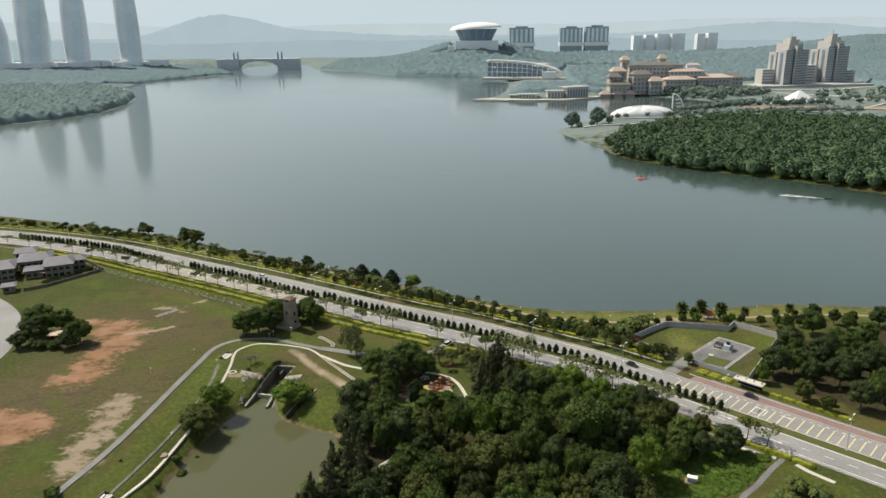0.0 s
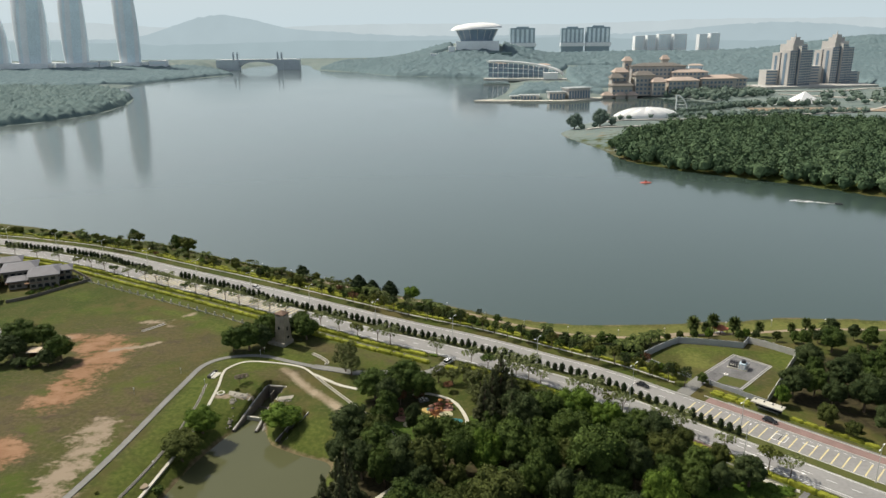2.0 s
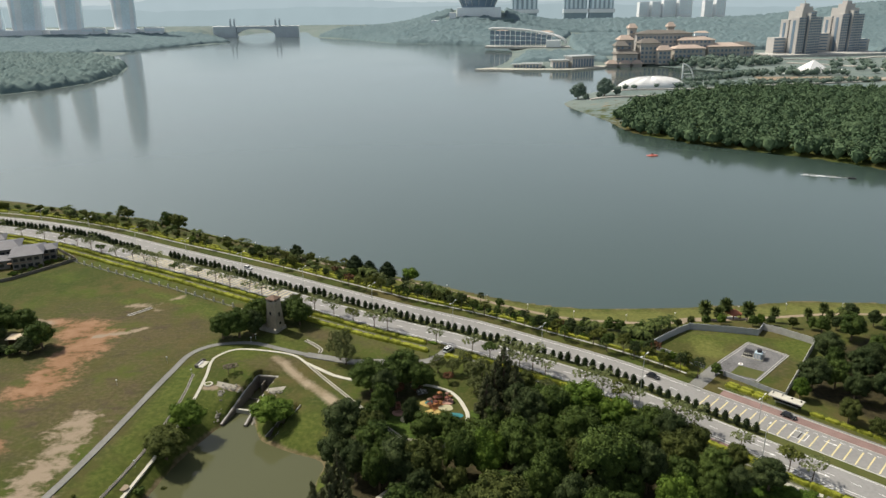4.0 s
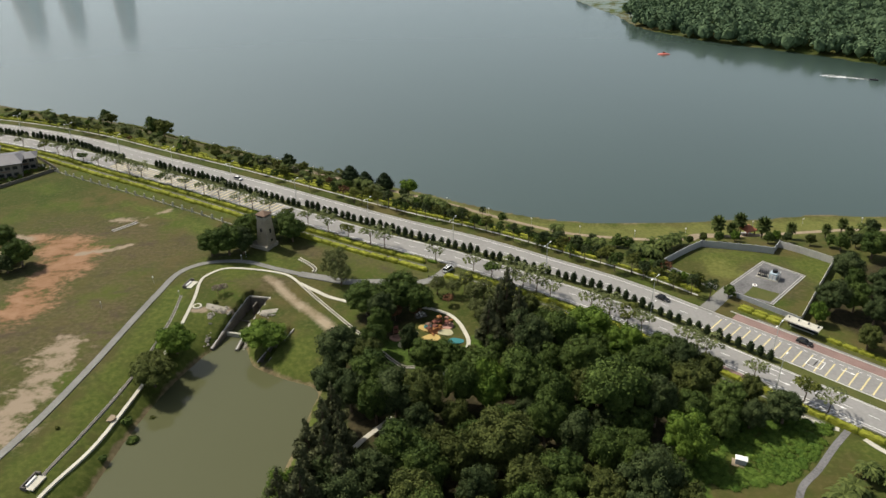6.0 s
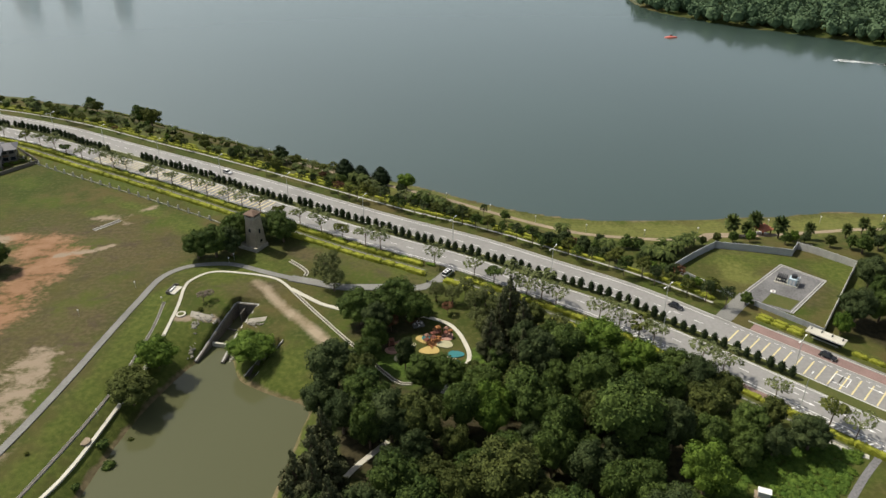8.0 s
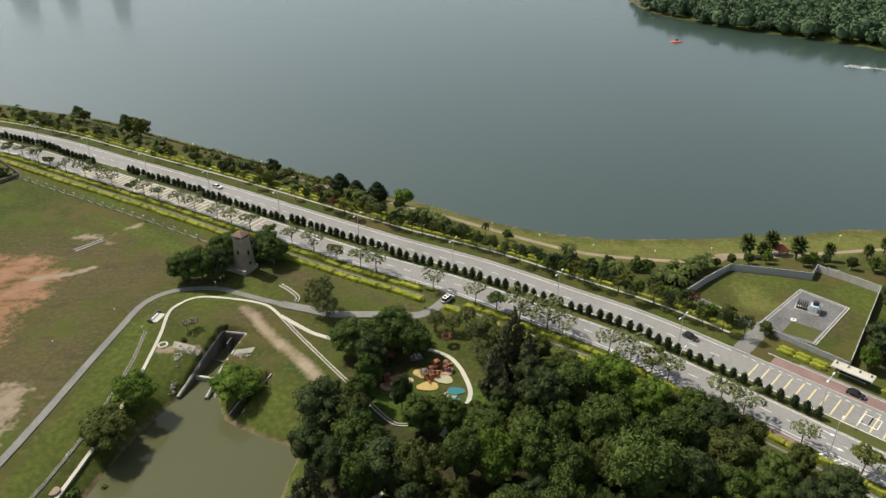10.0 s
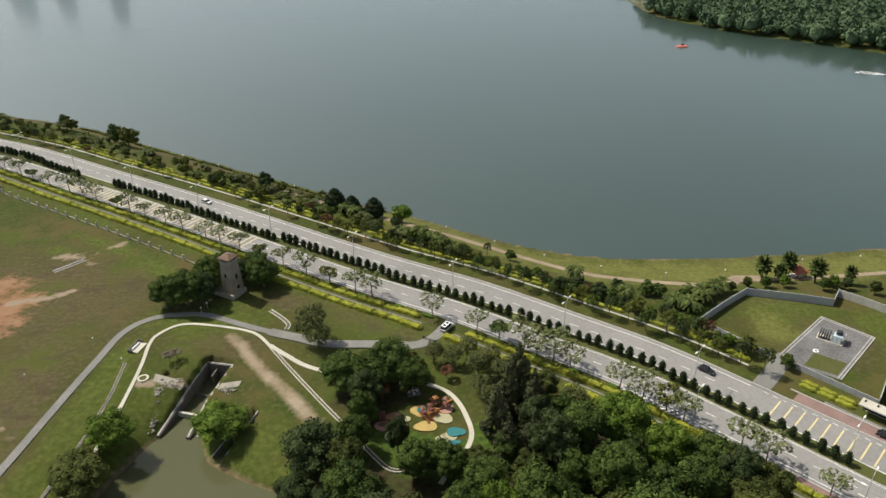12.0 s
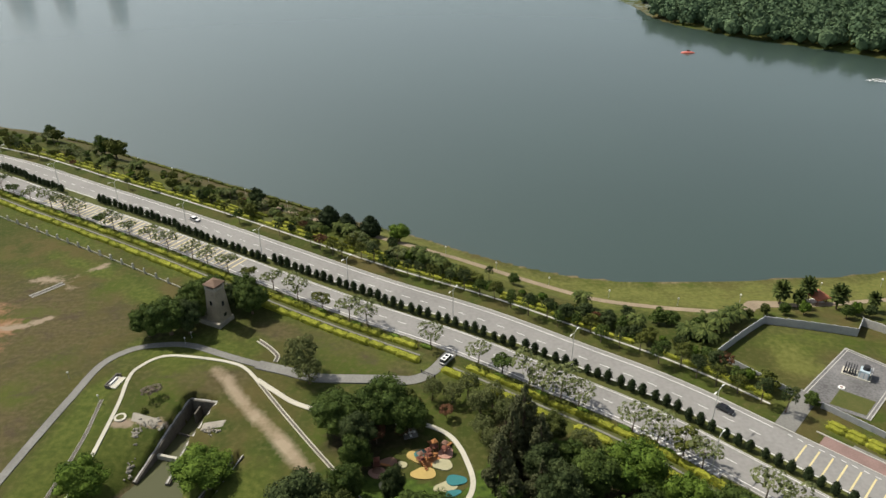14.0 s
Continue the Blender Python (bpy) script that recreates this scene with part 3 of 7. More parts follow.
def crown(name, lumps, leaves, size, rng, mat, core=0.86, sub=1, flat=0.0, droop=0.0):
    """A crown of lumps (x, y, z, rx, rz): uneven cores under many small leaf blades, one mesh."""
    V, F, base = [], [], 0
    lumps = np.array(lumps, float)
    if core:
        for n_, (x, y, z, rx, rz) in enumerate(lumps):
            iv, fi = ico(2 if n_ == 0 and len(lumps) > 8 else sub)
            jag = 1 + rng.uniform(-0.16, 0.12, (len(iv), 1))
            V.append(iv * jag * core * np.array([rx, rx, rz]) + (x, y, z))
            F += (fi + base).tolist()
            base += len(iv)
    area = lumps[:, 3] ** 2
    if len(lumps) > 8:
        area[0] *= 0.25
    for k, (x, y, z, rx, rz) in zip((leaves * area / area.sum()).astype(int), lumps):
        d = rng.normal(size=(k, 3))
        d[:, 2] = np.where(d[:, 2] < -0.35, -d[:, 2], d[:, 2])
        d /= np.linalg.norm(d, axis=1)[:, None]
        c = d * np.array([rx, rx, rz]) * rng.uniform(0.84, 1.18, (k, 1)) + (x, y, z)
        keep = np.ones(k, bool)
        for ox, oy, oz, orx, orz in lumps:
            if (ox, oy, oz) != (x, y, z):
                keep &= ((c[:, 0] - ox) / orx) ** 2 + ((c[:, 1] - oy) / orx) ** 2 + ((c[:, 2] - oz) / orz) ** 2 > 0.72
        c, d = c[keep], d[keep]
        k = len(c)
        nrm = d + rng.normal(scale=0.48, size=(k, 3)) + (0, 0, flat)
        nrm /= np.linalg.norm(nrm, axis=1)[:, None]
        u = np.cross(nrm, rng.normal(size=(k, 3)))
        u /= np.linalg.norm(u, axis=1)[:, None] + 1e-9
        w = np.cross(nrm, u)
        s = size * rng.uniform(0.55, 1.3, (k, 1))
        tip = c + u * s + np.array([0, 0, -droop]) * s
        quad = np.stack([c - u * s, c - w * s * 0.6 + nrm * s * 0.12, tip, c + w * s * 0.6 + nrm * s * 0.12], 1)
        V.append(quad.reshape(-1, 3))
        F += (np.arange(k * 4).reshape(-1, 4) + base).tolist()
        base += k * 4
    return mesh_of(name, np.concatenate(V), F, mat)


def trunk(name, height_to, radius, limbs, rng, lean=0.3):
    bm = bmesh.new()
    mid = Vector((rng.uniform(-lean, lean), rng.uniform(-lean, lean), height_to * 0.5))
    top = Vector((mid.x * 1.5, mid.y * 1.5, height_to))
    rod(bm, (0, 0, -0.6), mid, radius * 1.25, radius * 0.85, 7)
    rod(bm, mid, top, radius * 0.85, radius * 0.45, 7)
    for x, y, z, r, _ in limbs:
        rod(bm, mid.lerp(top, rng.uniform(0.1, 0.9)), (x * 0.8, y * 0.8, z), radius * 0.4, radius * 0.12, 5)
    me = bpy.data.meshes.new(name)
    bm.to_mesh(me)
    bm.free()
    me.materials.append(BARK)
    return me


def plant(name, label, category, group, trunk_me, crown_me):
    """A template plant; it is placed by copy_thing and stands first far below the camera's ground."""
    e = thing(name, label, category, group=group)
    if trunk_me:
        part("trunk", trunk_me, None, e)
    part("crown", crown_me, None, e)
    return e


class Stand:
    """Templates of one kind; the first use places the template itself, later ones copy it."""

    def __init__(self, makers):
        self.makers, self.used = makers, [None] * len(makers)

    def put(self, i, x, y, scale=1.0, turn=0.0, z=None, tall=1.0):
        i %= len(self.makers)
        z = ground_z(x, y) if z is None else z
        m = pose(x, y, z, 0, 0, turn) @ Matrix.Diagonal((scale, scale, scale * tall, 1))
        if self.used[i] is None:
            self.used[i] = self.makers[i]()
            self.used[i].matrix_basis = m
            return self.used[i]
        src = self.used[i]
        made = copy_thing(src, Matrix.Identity(4))
        made.matrix_basis = m
        return made


def broad_lumps(rng, radius, tall, n, low=0.25):
    cz, hz = tall * (1 + low) / 2, tall * (1 - low) / 2
    ax, ay = rng.uniform(0.84, 1.12, 2)
    out = [(0, 0, cz - hz * 0.08, radius * 0.76, hz * 0.76)]
    for i in range(n):
        zc = 1 - 1.5 * (i + 0.5) / n + rng.uniform(-0.08, 0.08)
        r, a = math.sqrt(max(0, 1 - zc * zc)), i * 2.4 + rng.uniform(-0.35, 0.35)
        k, far = radius * rng.uniform(0.17, 0.4), rng.uniform(0.56, 0.95)
        out.append((radius * far * r * math.cos(a) * ax, radius * far * r * math.sin(a) * ay, cz + hz * far * zc, k, k * rng.uniform(0.75, 1.3)))
    return out


def broad(seed, name, label, leaf, radius, tall, n=9, leaves=1500, size=0.5, group="park trees", low=0.42, core=0.86):
    def make():
        rng = np.random.default_rng(seed)
        lumps = broad_lumps(rng, radius, tall, n, low)
        return plant(name, label, "tree", group, trunk("trunk", tall * 0.62, radius * 0.07, lumps[1:5], rng), crown("crown", lumps, leaves, size, rng, leaf, core))
    return make


def conifer(seed, tall, radius, leaves):
    def make():
        rng = np.random.default_rng(seed)
        lumps = []
        for i in range(46):
            h = 0.08 + 0.9 * (i + rng.uniform(-0.4, 0.4)) / 45
            r = radius * min(1.0, (1.02 - h) * 1.55) * rng.uniform(0.6, 1.2)
            a = i * 2.4 + rng.uniform(-0.5, 0.5)
            lumps.append((r * 0.72 * math.cos(a), r * 0.72 * math.sin(a), tall * h, max(0.32, r * 0.36), tall * rng.uniform(0.045, 0.08)))
        return plant("casuarina_tree", "tall feathery dark grey-green casuarina in the park wood", "tree", "casuarinas",
                     trunk("trunk", tall * 0.93, 0.28, lumps[:6], rng, 0.1), crown("crown", lumps, leaves, 0.3, rng, LEAF_NEEDLE, 0.7, 1, droop=-0.9))
    return make


def cypress(seed):
    def make():
        rng = np.random.default_rng(seed)
        lumps = [(0, 0, 0.85, 0.8, 0.75), (0, 0, 1.5, 0.88, 0.95), (0, 0, 2.2, 0.72, 0.85), (0, 0, 2.8, 0.42, 0.6)]
        return plant("cypress_shrub", "dark clipped teardrop cypress in the road's median", "shrub", "median cypresses",
                     trunk("trunk", 1.2, 0.1, [], rng, 0.02), crown("crown", lumps, 260, 0.2, rng, LEAF_CYPRESS, 0.95, 1))
    return make


def sparse(seed, leaf, tall=6.0, radius=2.8, leaves=230, label="slender thinly leaved street tree on the verge"):
    def make():
        rng = np.random.default_rng(seed)
        lumps = [(radius * 0.7 * math.cos(a), radius * 0.7 * math.sin(a), tall * rng.uniform(0.66, 0.95), radius * rng.uniform(0.3, 0.45), radius * 0.26) for a in np.arange(8) * 2.4]
        return plant("street_tree", label, "tree", "street trees", trunk("trunk", tall * 0.7, 0.13, lumps, rng, 0.15), crown("crown", lumps, leaves, 0.34, rng, leaf, 0, flat=0.6))
    return make


def palm(seed, tall, fronds, length, fan=False):
    def make():
        rng = np.random.default_rng(seed)
        V, F = [], []
        for i in range(fronds):
            a = i * 2.39996
            up = math.sin(math.radians(-64 + 142 * (i + 0.5) / fronds)) * 1.25 if fan else rng.uniform(-0.2, 1.1)
            d, side = np.array([math.cos(a), math.sin(a), 0]), np.array([-math.sin(a), math.cos(a), 0])
            segs = 5
            spine = []
            for k in range(segs + 1):
                t = k / segs
                spine.append(np.array([0, 0, tall]) + d * length * t * (0.8 * math.sqrt(max(0.05, 1 - (up / 1.3) ** 2)) if fan else 0.9) + np.array([0, 0, length * (up * t * 0.7 - 0.12 * t * t if fan else up * t - (0.7 + 0.3 * up) * t * t)]))
            for k in range(segs):
                wide = length * (0.2 if fan else 0.15) * (math.sin(math.pi * min(1, (k + 0.6) / segs)) + 0.2)
                p, q = spine[k], spine[k + 1]
                for sgn in (-1, 1):  # a folded blade with a toothed edge
                    drop = np.array([0, 0, -0.4 * wide])
                    a, b = p + side * sgn * wide * 0.75 + drop + d * wide * 0.3, q + side * sgn * wide * rng.uniform(0.45, 0.75) + drop + d * wide * 0.3
                    tip = (p + q) / 2 + side * sgn * wide * rng.uniform(1.0, 1.3) + 1.3 * drop + d * wide * 0.7
                    n = len(V)
                    V += [p, q, b, tip, a]
                    F += [(n, n + 1, n + 2, n + 4), (n + 4, n + 2, n + 3)]
        me = mesh_of("fronds", V, F, LEAF_PALM)
        bm = bmesh.new()
        for k in range(4):
            rod(bm, (0.05 * k, 0, tall * k / 4 - (0.5 if k == 0 else 0)), (0.05 * (k + 1), 0, tall * (k + 1) / 4), 0.24 - 0.02 * k, 0.2 - 0.02 * k, 8)
        tr = bpy.data.meshes.new("trunk")
        bm.to_mesh(tr)
        bm.free()
        tr.materials.append(BARK)
        e = thing("palm_tree", "palm with a bare trunk and " + ("stiff fan leaves" if fan else "arching feather fronds"), "palm", group="palms")
        part("trunk", tr, None, e)
        part("fronds", me, None, e)
        return e
    return make


def shrub(seed, leaf, radius, tall, leaves, label, group="shrubs", size=0.3):
    def make():
        rng = np.random.default_rng(seed)
        lumps = [(0, 0, tall * 0.5, radius * 0.7, tall * 0.5)] + [(radius * 0.5 * math.cos(a), radius * 0.5 * math.sin(a), tall * rng.uniform(0.3, 0.6), radius * 0.5, tall * 0.35) for a in np.arange(5) * 2.4]
        return plant("shrub", label, "shrub", group, None, crown("crown", lumps, leaves, size, rng, leaf, 0.88, 1))
    return make


def hedge_shape(r, length, wide, tall, leaves):
    """A clipped hedge: an uneven round-shouldered body under many small leaf blades."""
    k, m = max(4, int(length / 0.55)), 9
    V = []
    for i in range(k + 1):
        x = length * (i / k - 0.5)
        end = min(1.0, 0.55 + min(i, k - i) / k * length)
        for a in np.linspace(0, math.pi, m):
            c, q = math.cos(a), math.sin(a)
            f = end * r.uniform(0.88, 1.1)
            V.append((x + r.uniform(-0.06, 0.06), wide / 2 * math.copysign(abs(c) ** 0.5, c) * f, tall * q ** 0.45 * f - 0.05))
    V = np.array(V)
    F = [(i * m + j, i * m + j + 1, (i + 1) * m + j + 1, (i + 1) * m + j) for i in range(k) for j in range(m - 1)] + [tuple(range(m))[::-1], tuple(k * m + j for j in range(m))]
    at = V[r.integers(0, len(V), leaves)] + r.normal(scale=(0.3, 0.14, 0.1), size=(leaves, 3))
    u, w = r.normal(size=(2, leaves, 3))
    u[:, 2] *= 0.5
    u, w = [b / np.linalg.norm(b, axis=1)[:, None] * 0.16 * r.uniform(0.6, 1.3, (leaves, 1)) for b in (u, w)]
    Q = np.stack([at - u, at - w * 0.7, at + u, at + w * 0.7], 1).reshape(-1, 3)
    return np.concatenate([V, Q]), F + (np.arange(leaves * 4).reshape(-1, 4) + len(V)).tolist()


def hedge(seed, length, wide, tall, leaf, leaves, label="clipped yellow-green hedge along the road verge"):
    def make():
        e = thing("hedge", label, "hedge", group="verge hedges")
        part("crown", mesh_of("crown", *hedge_shape(np.random.default_rng(seed), length, wide, tall, leaves), leaf), None, e)
        return e
    return make


def hedge_row(w, s0, s1, gap, wide, leaf, leaves, seed, thin, label):
    """A long far row of low hedges on the lakeside verge, joined."""
    r = np.random.default_rng(seed)
    V, F, n, s = [], [], 0, s0
    while s < s1:
        ln = r.uniform(3.6, 7.0)
        if r.random() > thin:
            v, f = hedge_shape(r, ln, wide, r.uniform(0.7, 1.0), leaves)
            x, y, a = on_road(s + ln / 2, w + r.uniform(-0.2, 0.2))
            c, q = math.cos(radians(a)), math.sin(radians(a))
            V.append(np.column_stack([x + v[:, 0] * c - v[:, 1] * q, y + v[:, 0] * q + v[:, 1] * c, v[:, 2] + ground_z(x, y)]))
            F += [tuple(i + n for i in t) for t in f]
            n += len(v)
        s += ln + gap * r.uniform(0.3, 1.8)
    tagged(new("hedge_row", mesh_of("hedge_row", np.concatenate(V), F, leaf)), label, "hedge", kind="stuff")


rng = np.random.default_rng(5)
BLOSSOM = leaf_material("blossom", (0.1, 0.08, 0.06), (0.24, 0.19, 0.165))
WOOD = Stand([broad(11, "broadleaf_tree", "dense dark green broadleaf tree in the park", LEAF[0], 6.5, 14.0, 38, 6400, 0.29, "park trees", 0.12),
              broad(12, "broadleaf_tree", "dense olive broadleaf tree in the park", LEAF_WOOD, 6.0, 15.0, 38, 6400, 0.29, "park trees", 0.12),
              broad(13, "broadleaf_tree", "dense dark green broadleaf tree in the park", LEAF[0], 6.0, 12.5, 36, 6000, 0.28, "park trees", 0.12),
              broad(14, "broadleaf_tree", "dull blue-green broadleaf tree in the park", LEAF[3], 6.3, 15.5, 40, 6400, 0.29, "park trees", 0.12),
              broad(15, "broadleaf_tree", "dense olive broadleaf tree in the park", LEAF_WOOD, 5.0, 13.0, 34, 5400, 0.28, "park trees", 0.12),
              broad(16, "broadleaf_tree", "fresh green broadleaf tree in the park", LEAF[2], 6.5, 12.0, 40, 6400, 0.29, "park trees", 0.1),
              broad(17, "broadleaf_tree", "airy pale olive tree in the park", LEAF_AIRY, 5.0, 13.0, 30, 4200, 0.28, "park trees", 0.12, 0.42)])
CASU = Stand([conifer(21, 17, 4.0, 5200), conifer(22, 15, 3.5, 4600)])
CYP = Stand([cypress(31), cypress(32), cypress(33)])
THIN = Stand([sparse(41, LEAF_SPARSE, leaves=330), sparse(42, LEAF_SPARSE, 5.2, 2.4, 260), sparse(43, LEAF[1], 5.5, 2.5, 600, "slender olive street tree on the verge"), sparse(44, LEAF_SPARSE, 6.5, 3.2, 420), sparse(45, BLOSSOM, 5.0, 2.6, 420, "small bare tree with greyish pink blossom"), sparse(46, LEAF_RUSSET, 5.5, 2.8, 900, "small tree with russet leaves by the playground"), sparse(47, LEAF[0], 5.5, 2.6, 900, "small dark leafy street tree on the verge")])
THIN.put(4, -74.2, 254.5, 0.62, 40)
THIN.put(4, -72.6, 256, 0.55, 10)
for x, y, sc in ((-6.5, 247.5, 0.8), (-9, 240.5, 0.6), (-15, 239, 0.8), (1.5, 246.5, 0.6)):
    THIN.put(5, x, y, sc, 70)
THIN.put(5, -12.5, 247, 1.0, 20)
THIN.put(5, -9.5, 244.5, 0.75, 80)
PALM = Stand([palm(51, 4.6, 42, 3.1, True), palm(52, 4.0, 24, 3.8), palm(53, 5.4, 38, 3.2, True), palm(54, 2.2, 24, 4.0)])
SHRUB = Stand([shrub(61, LEAF[0], 1.7, 1.8, 300, "dark green rounded shrub on the grass"), shrub(62, LEAF[1], 1.4, 1.5, 260, "olive green rounded shrub on the grass"), shrub(63, LEAF[2], 1.5, 1.5, 280, "fresh green rounded shrub on the grass")])
SHORE = Stand([broad(71, "shore_tree", "spreading olive tree on the lakeside verge", LEAF[1], 3.4, 6.5, 14, 900, 0.34, "lakeside trees", 0.08),
               broad(72, "shore_tree", "dark rounded tree on the lakeside verge", LEAF[0], 2.9, 5.8, 13, 850, 0.34, "lakeside trees", 0.05),
               broad(73, "shore_tree", "fresh green tree on the lakeside verge", LEAF[2], 2.6, 5.2, 12, 750, 0.32, "lakeside trees", 0.08),
               broad(74, "shore_tree", "dull grey-green tree on the lakeside verge", LEAF[3], 3.1, 6.8, 13, 850, 0.34, "lakeside trees", 0.05)])


def dome_tree(seed):
    def make():
        r = np.random.default_rng(seed)
        lumps = [(0, 0, 1.6, 2.2, 1.6)] + [(1.5 * q * math.cos(a), 1.5 * q * math.sin(a), z, 1.2 * q + 0.25, 0.95) for z, q in ((0.9, 1.0), (2.0, 0.95), (3.1, 0.68), (4.1, 0.36)) for a in np.arange(6) * 1.05 + z] + [(0, 0, 4.6, 0.5, 0.8)]
        return plant("dome_tree", "dark clipped egg-shaped tree by the lake", "tree", "dome trees", trunk("trunk", 2.5, 0.16, [], r, 0.05), crown("crown", lumps, 1800, 0.22, r, LEAF_CYPRESS, 0.97))
    return make


DOME = Stand([dome_tree(81)])
HEDGE = Stand([hedge(91, 6.0, 1.6, 1.0, LEAF_YELLOW, 260), hedge(92, 4.2, 1.6, 0.9, LEAF_YELLOW, 190), hedge(93, 7.2, 1.5, 1.1, LEAF_YELLOW, 300)])
HEDGE_DARK = Stand([hedge(94, 6.0, 1.4, 0.9, LEAF[1], 260, "rough dark green hedge along the lake shore")])
HEDGE_GREEN = Stand([hedge(95, 5.0, 1.7, 0.8, LEAF[1], 300, "loose olive green shrub border beside the kerb"), hedge(96, 3.4, 1.5, 0.7, LEAF[2], 220, "loose fresh green shrub border beside the kerb")])
VERGE_TREE = Stand([broad(171, "verge_tree", "slim olive tree with a bare stem on the lakeside verge", LEAF[1], 2.7, 8.4, 18, 1700, 0.22, "verge trees", 0.34, 0.4),
                    broad(172, "verge_tree", "dark green tree with a bare stem on the lakeside verge", LEAF[0], 2.5, 7.6, 17, 1700, 0.22, "verge trees", 0.3, 0.45),
                    broad(173, "verge_tree", "thin grey-green tree with a bare stem on the lakeside verge", LEAF[3], 2.4, 8.0, 16, 1300, 0.22, "verge trees", 0.36, 0.3),
                    broad(174, "verge_tree", "thin russet-tinged tree on the lakeside verge", LEAF_RUSSET, 2.2, 6.4, 13, 1300, 0.24, "verge trees", 0.4, 0.3)])

# median cypresses, in threes on a staggered line
s, k = 262.0, 0
while s < 676:
    if not 380 < s < 396:
        for j in range(3):
            x, y, a = on_road(s + 2.9 * j, 0.4 if (k // 5) % 2 else -0.9)
            CYP.put(k + j, x, y, rng.uniform(1.08, 1.32), rng.uniform(0, 360), 0.1, rng.uniform(0.8, 0.96))
    s += 9.35
    k += 1

# hedges: two yellow rows and a green border by the park, three thin rows by the lake
for kind, w, s0, s1, gap, wide in ((HEDGE, -15.5, 290, 712, 0.25, 1.1), (HEDGE, -20.2, 290, 650, 0.6, 1.25), (HEDGE_GREEN, -13.7, 330, 640, 1.5, 1.0)):
    s, i = s0, 0
    while s < s1:
        ln = (5.0, 3.4)[i % 2] if kind is HEDGE_GREEN else (4.2, 4.2, 6.0)[i % 3] if w < -18 else (6.0, 4.2, 7.2)[i % 3]
        x, y, a = on_road(s + ln / 2, w + rng.uniform(-0.2, 0.2))
        drive = 565 < s + ln / 2 < 577
        if not drive and not (w < -18 and 577 < s < 650 and rng.random() < 0.3):
            kind.put(i if w > -18 else 1 if ln < 5 else 0, x, y, wide, a, None, rng.uniform(0.9, 1.25))
        s += ln + gap * rng.uniform(0.3, 1.8)
        i += 1
for w, s0, s1, gap, wide, thin in ((20.3, 200, 646, 0.4, 1.3, 0.12), (22.3, 200, 600, 0.9, 1.2, 0.2), (24.4, 200, 520, 1.6, 1.1, 0.25)):
    hedge_row(w, s0, s1, gap, wide, LEAF_YELLOW, 130, int(w * 10), thin, "long low yellow-green hedge row on the lakeside verge")

# street trees on the park verge
for s, w, kind, sc in ((508, -12.8, 0, 1.2), (518, -12.6, 3, 1.2), (528, -13, 2, 1.1), (538, -13, 0, 1.25), (544, -12.6, 3, 1.25), (566, -13, 0, 1.3), (582, -12.8, 0, 1.1), (590, -13, 6, 1.1), (598, -13, 3, 1.35), (602, -13.4, 0, 1.3), (607, -13.6, 3, 1.4),
                       (612, -13.4, 0, 1.3), (627, -13.2, 0, 1.25), (634, -13.4, 3, 1.3), (641, -12.8, 2, 1.3), (646, -13.4, 0, 1.2), (660, -13, 0, 1.3), (666, -13, 3, 1.2), (680, -13, 1, 1.2), (693, -13, 2, 1.3), (699, -13, 0, 1.1), (498, -13, 2, 1.1), (488, -13, 0, 1.2),
                       (478, -13, 3, 1.2), (470, -12.8, 0, 1.2), (458, -13, 3, 1.3), (448, -12.6, 0, 1.2), (437, -13, 1, 1.2), (428, -13, 3, 1.2), (421, -13, 6, 0.9), (408, -13, 3, 1.2), (400, -13, 0, 1.3), (391, -13, 3, 1.3), (378, -13, 1, 1.2), (366, -13, 6, 0.9), (358, -13, 3, 1.2), (346, -13, 0, 1.1),
                       (335, -13, 2, 1.1), (318, -13, 0, 1.1), (300, -13, 1, 1.1), (282, -13, 3, 1.1), (265, -13, 0, 1.0)):
    x, y, a = on_road(s, w)
    THIN.put(kind, x, y, sc * rng.uniform(0.92, 1.06), rng.uniform(0, 360))

# the wood in the middle of the park: x, y, kind, crown radius, height
SIZE = ((6.5, 14.0), (6.0, 15.0), (6.0, 12.5), (6.3, 15.5), (5.0, 13.0), (6.5, 12.0), (5.0, 13.0))


def stand(rows, wide=1.0, high=1.0):
    for x, y, kind, r, t in rows:
        w, h = SIZE[kind]
        WOOD.put(kind, x, y, wide * r / w, rng.uniform(0, 360), tall=high * t / h * w / r / wide)


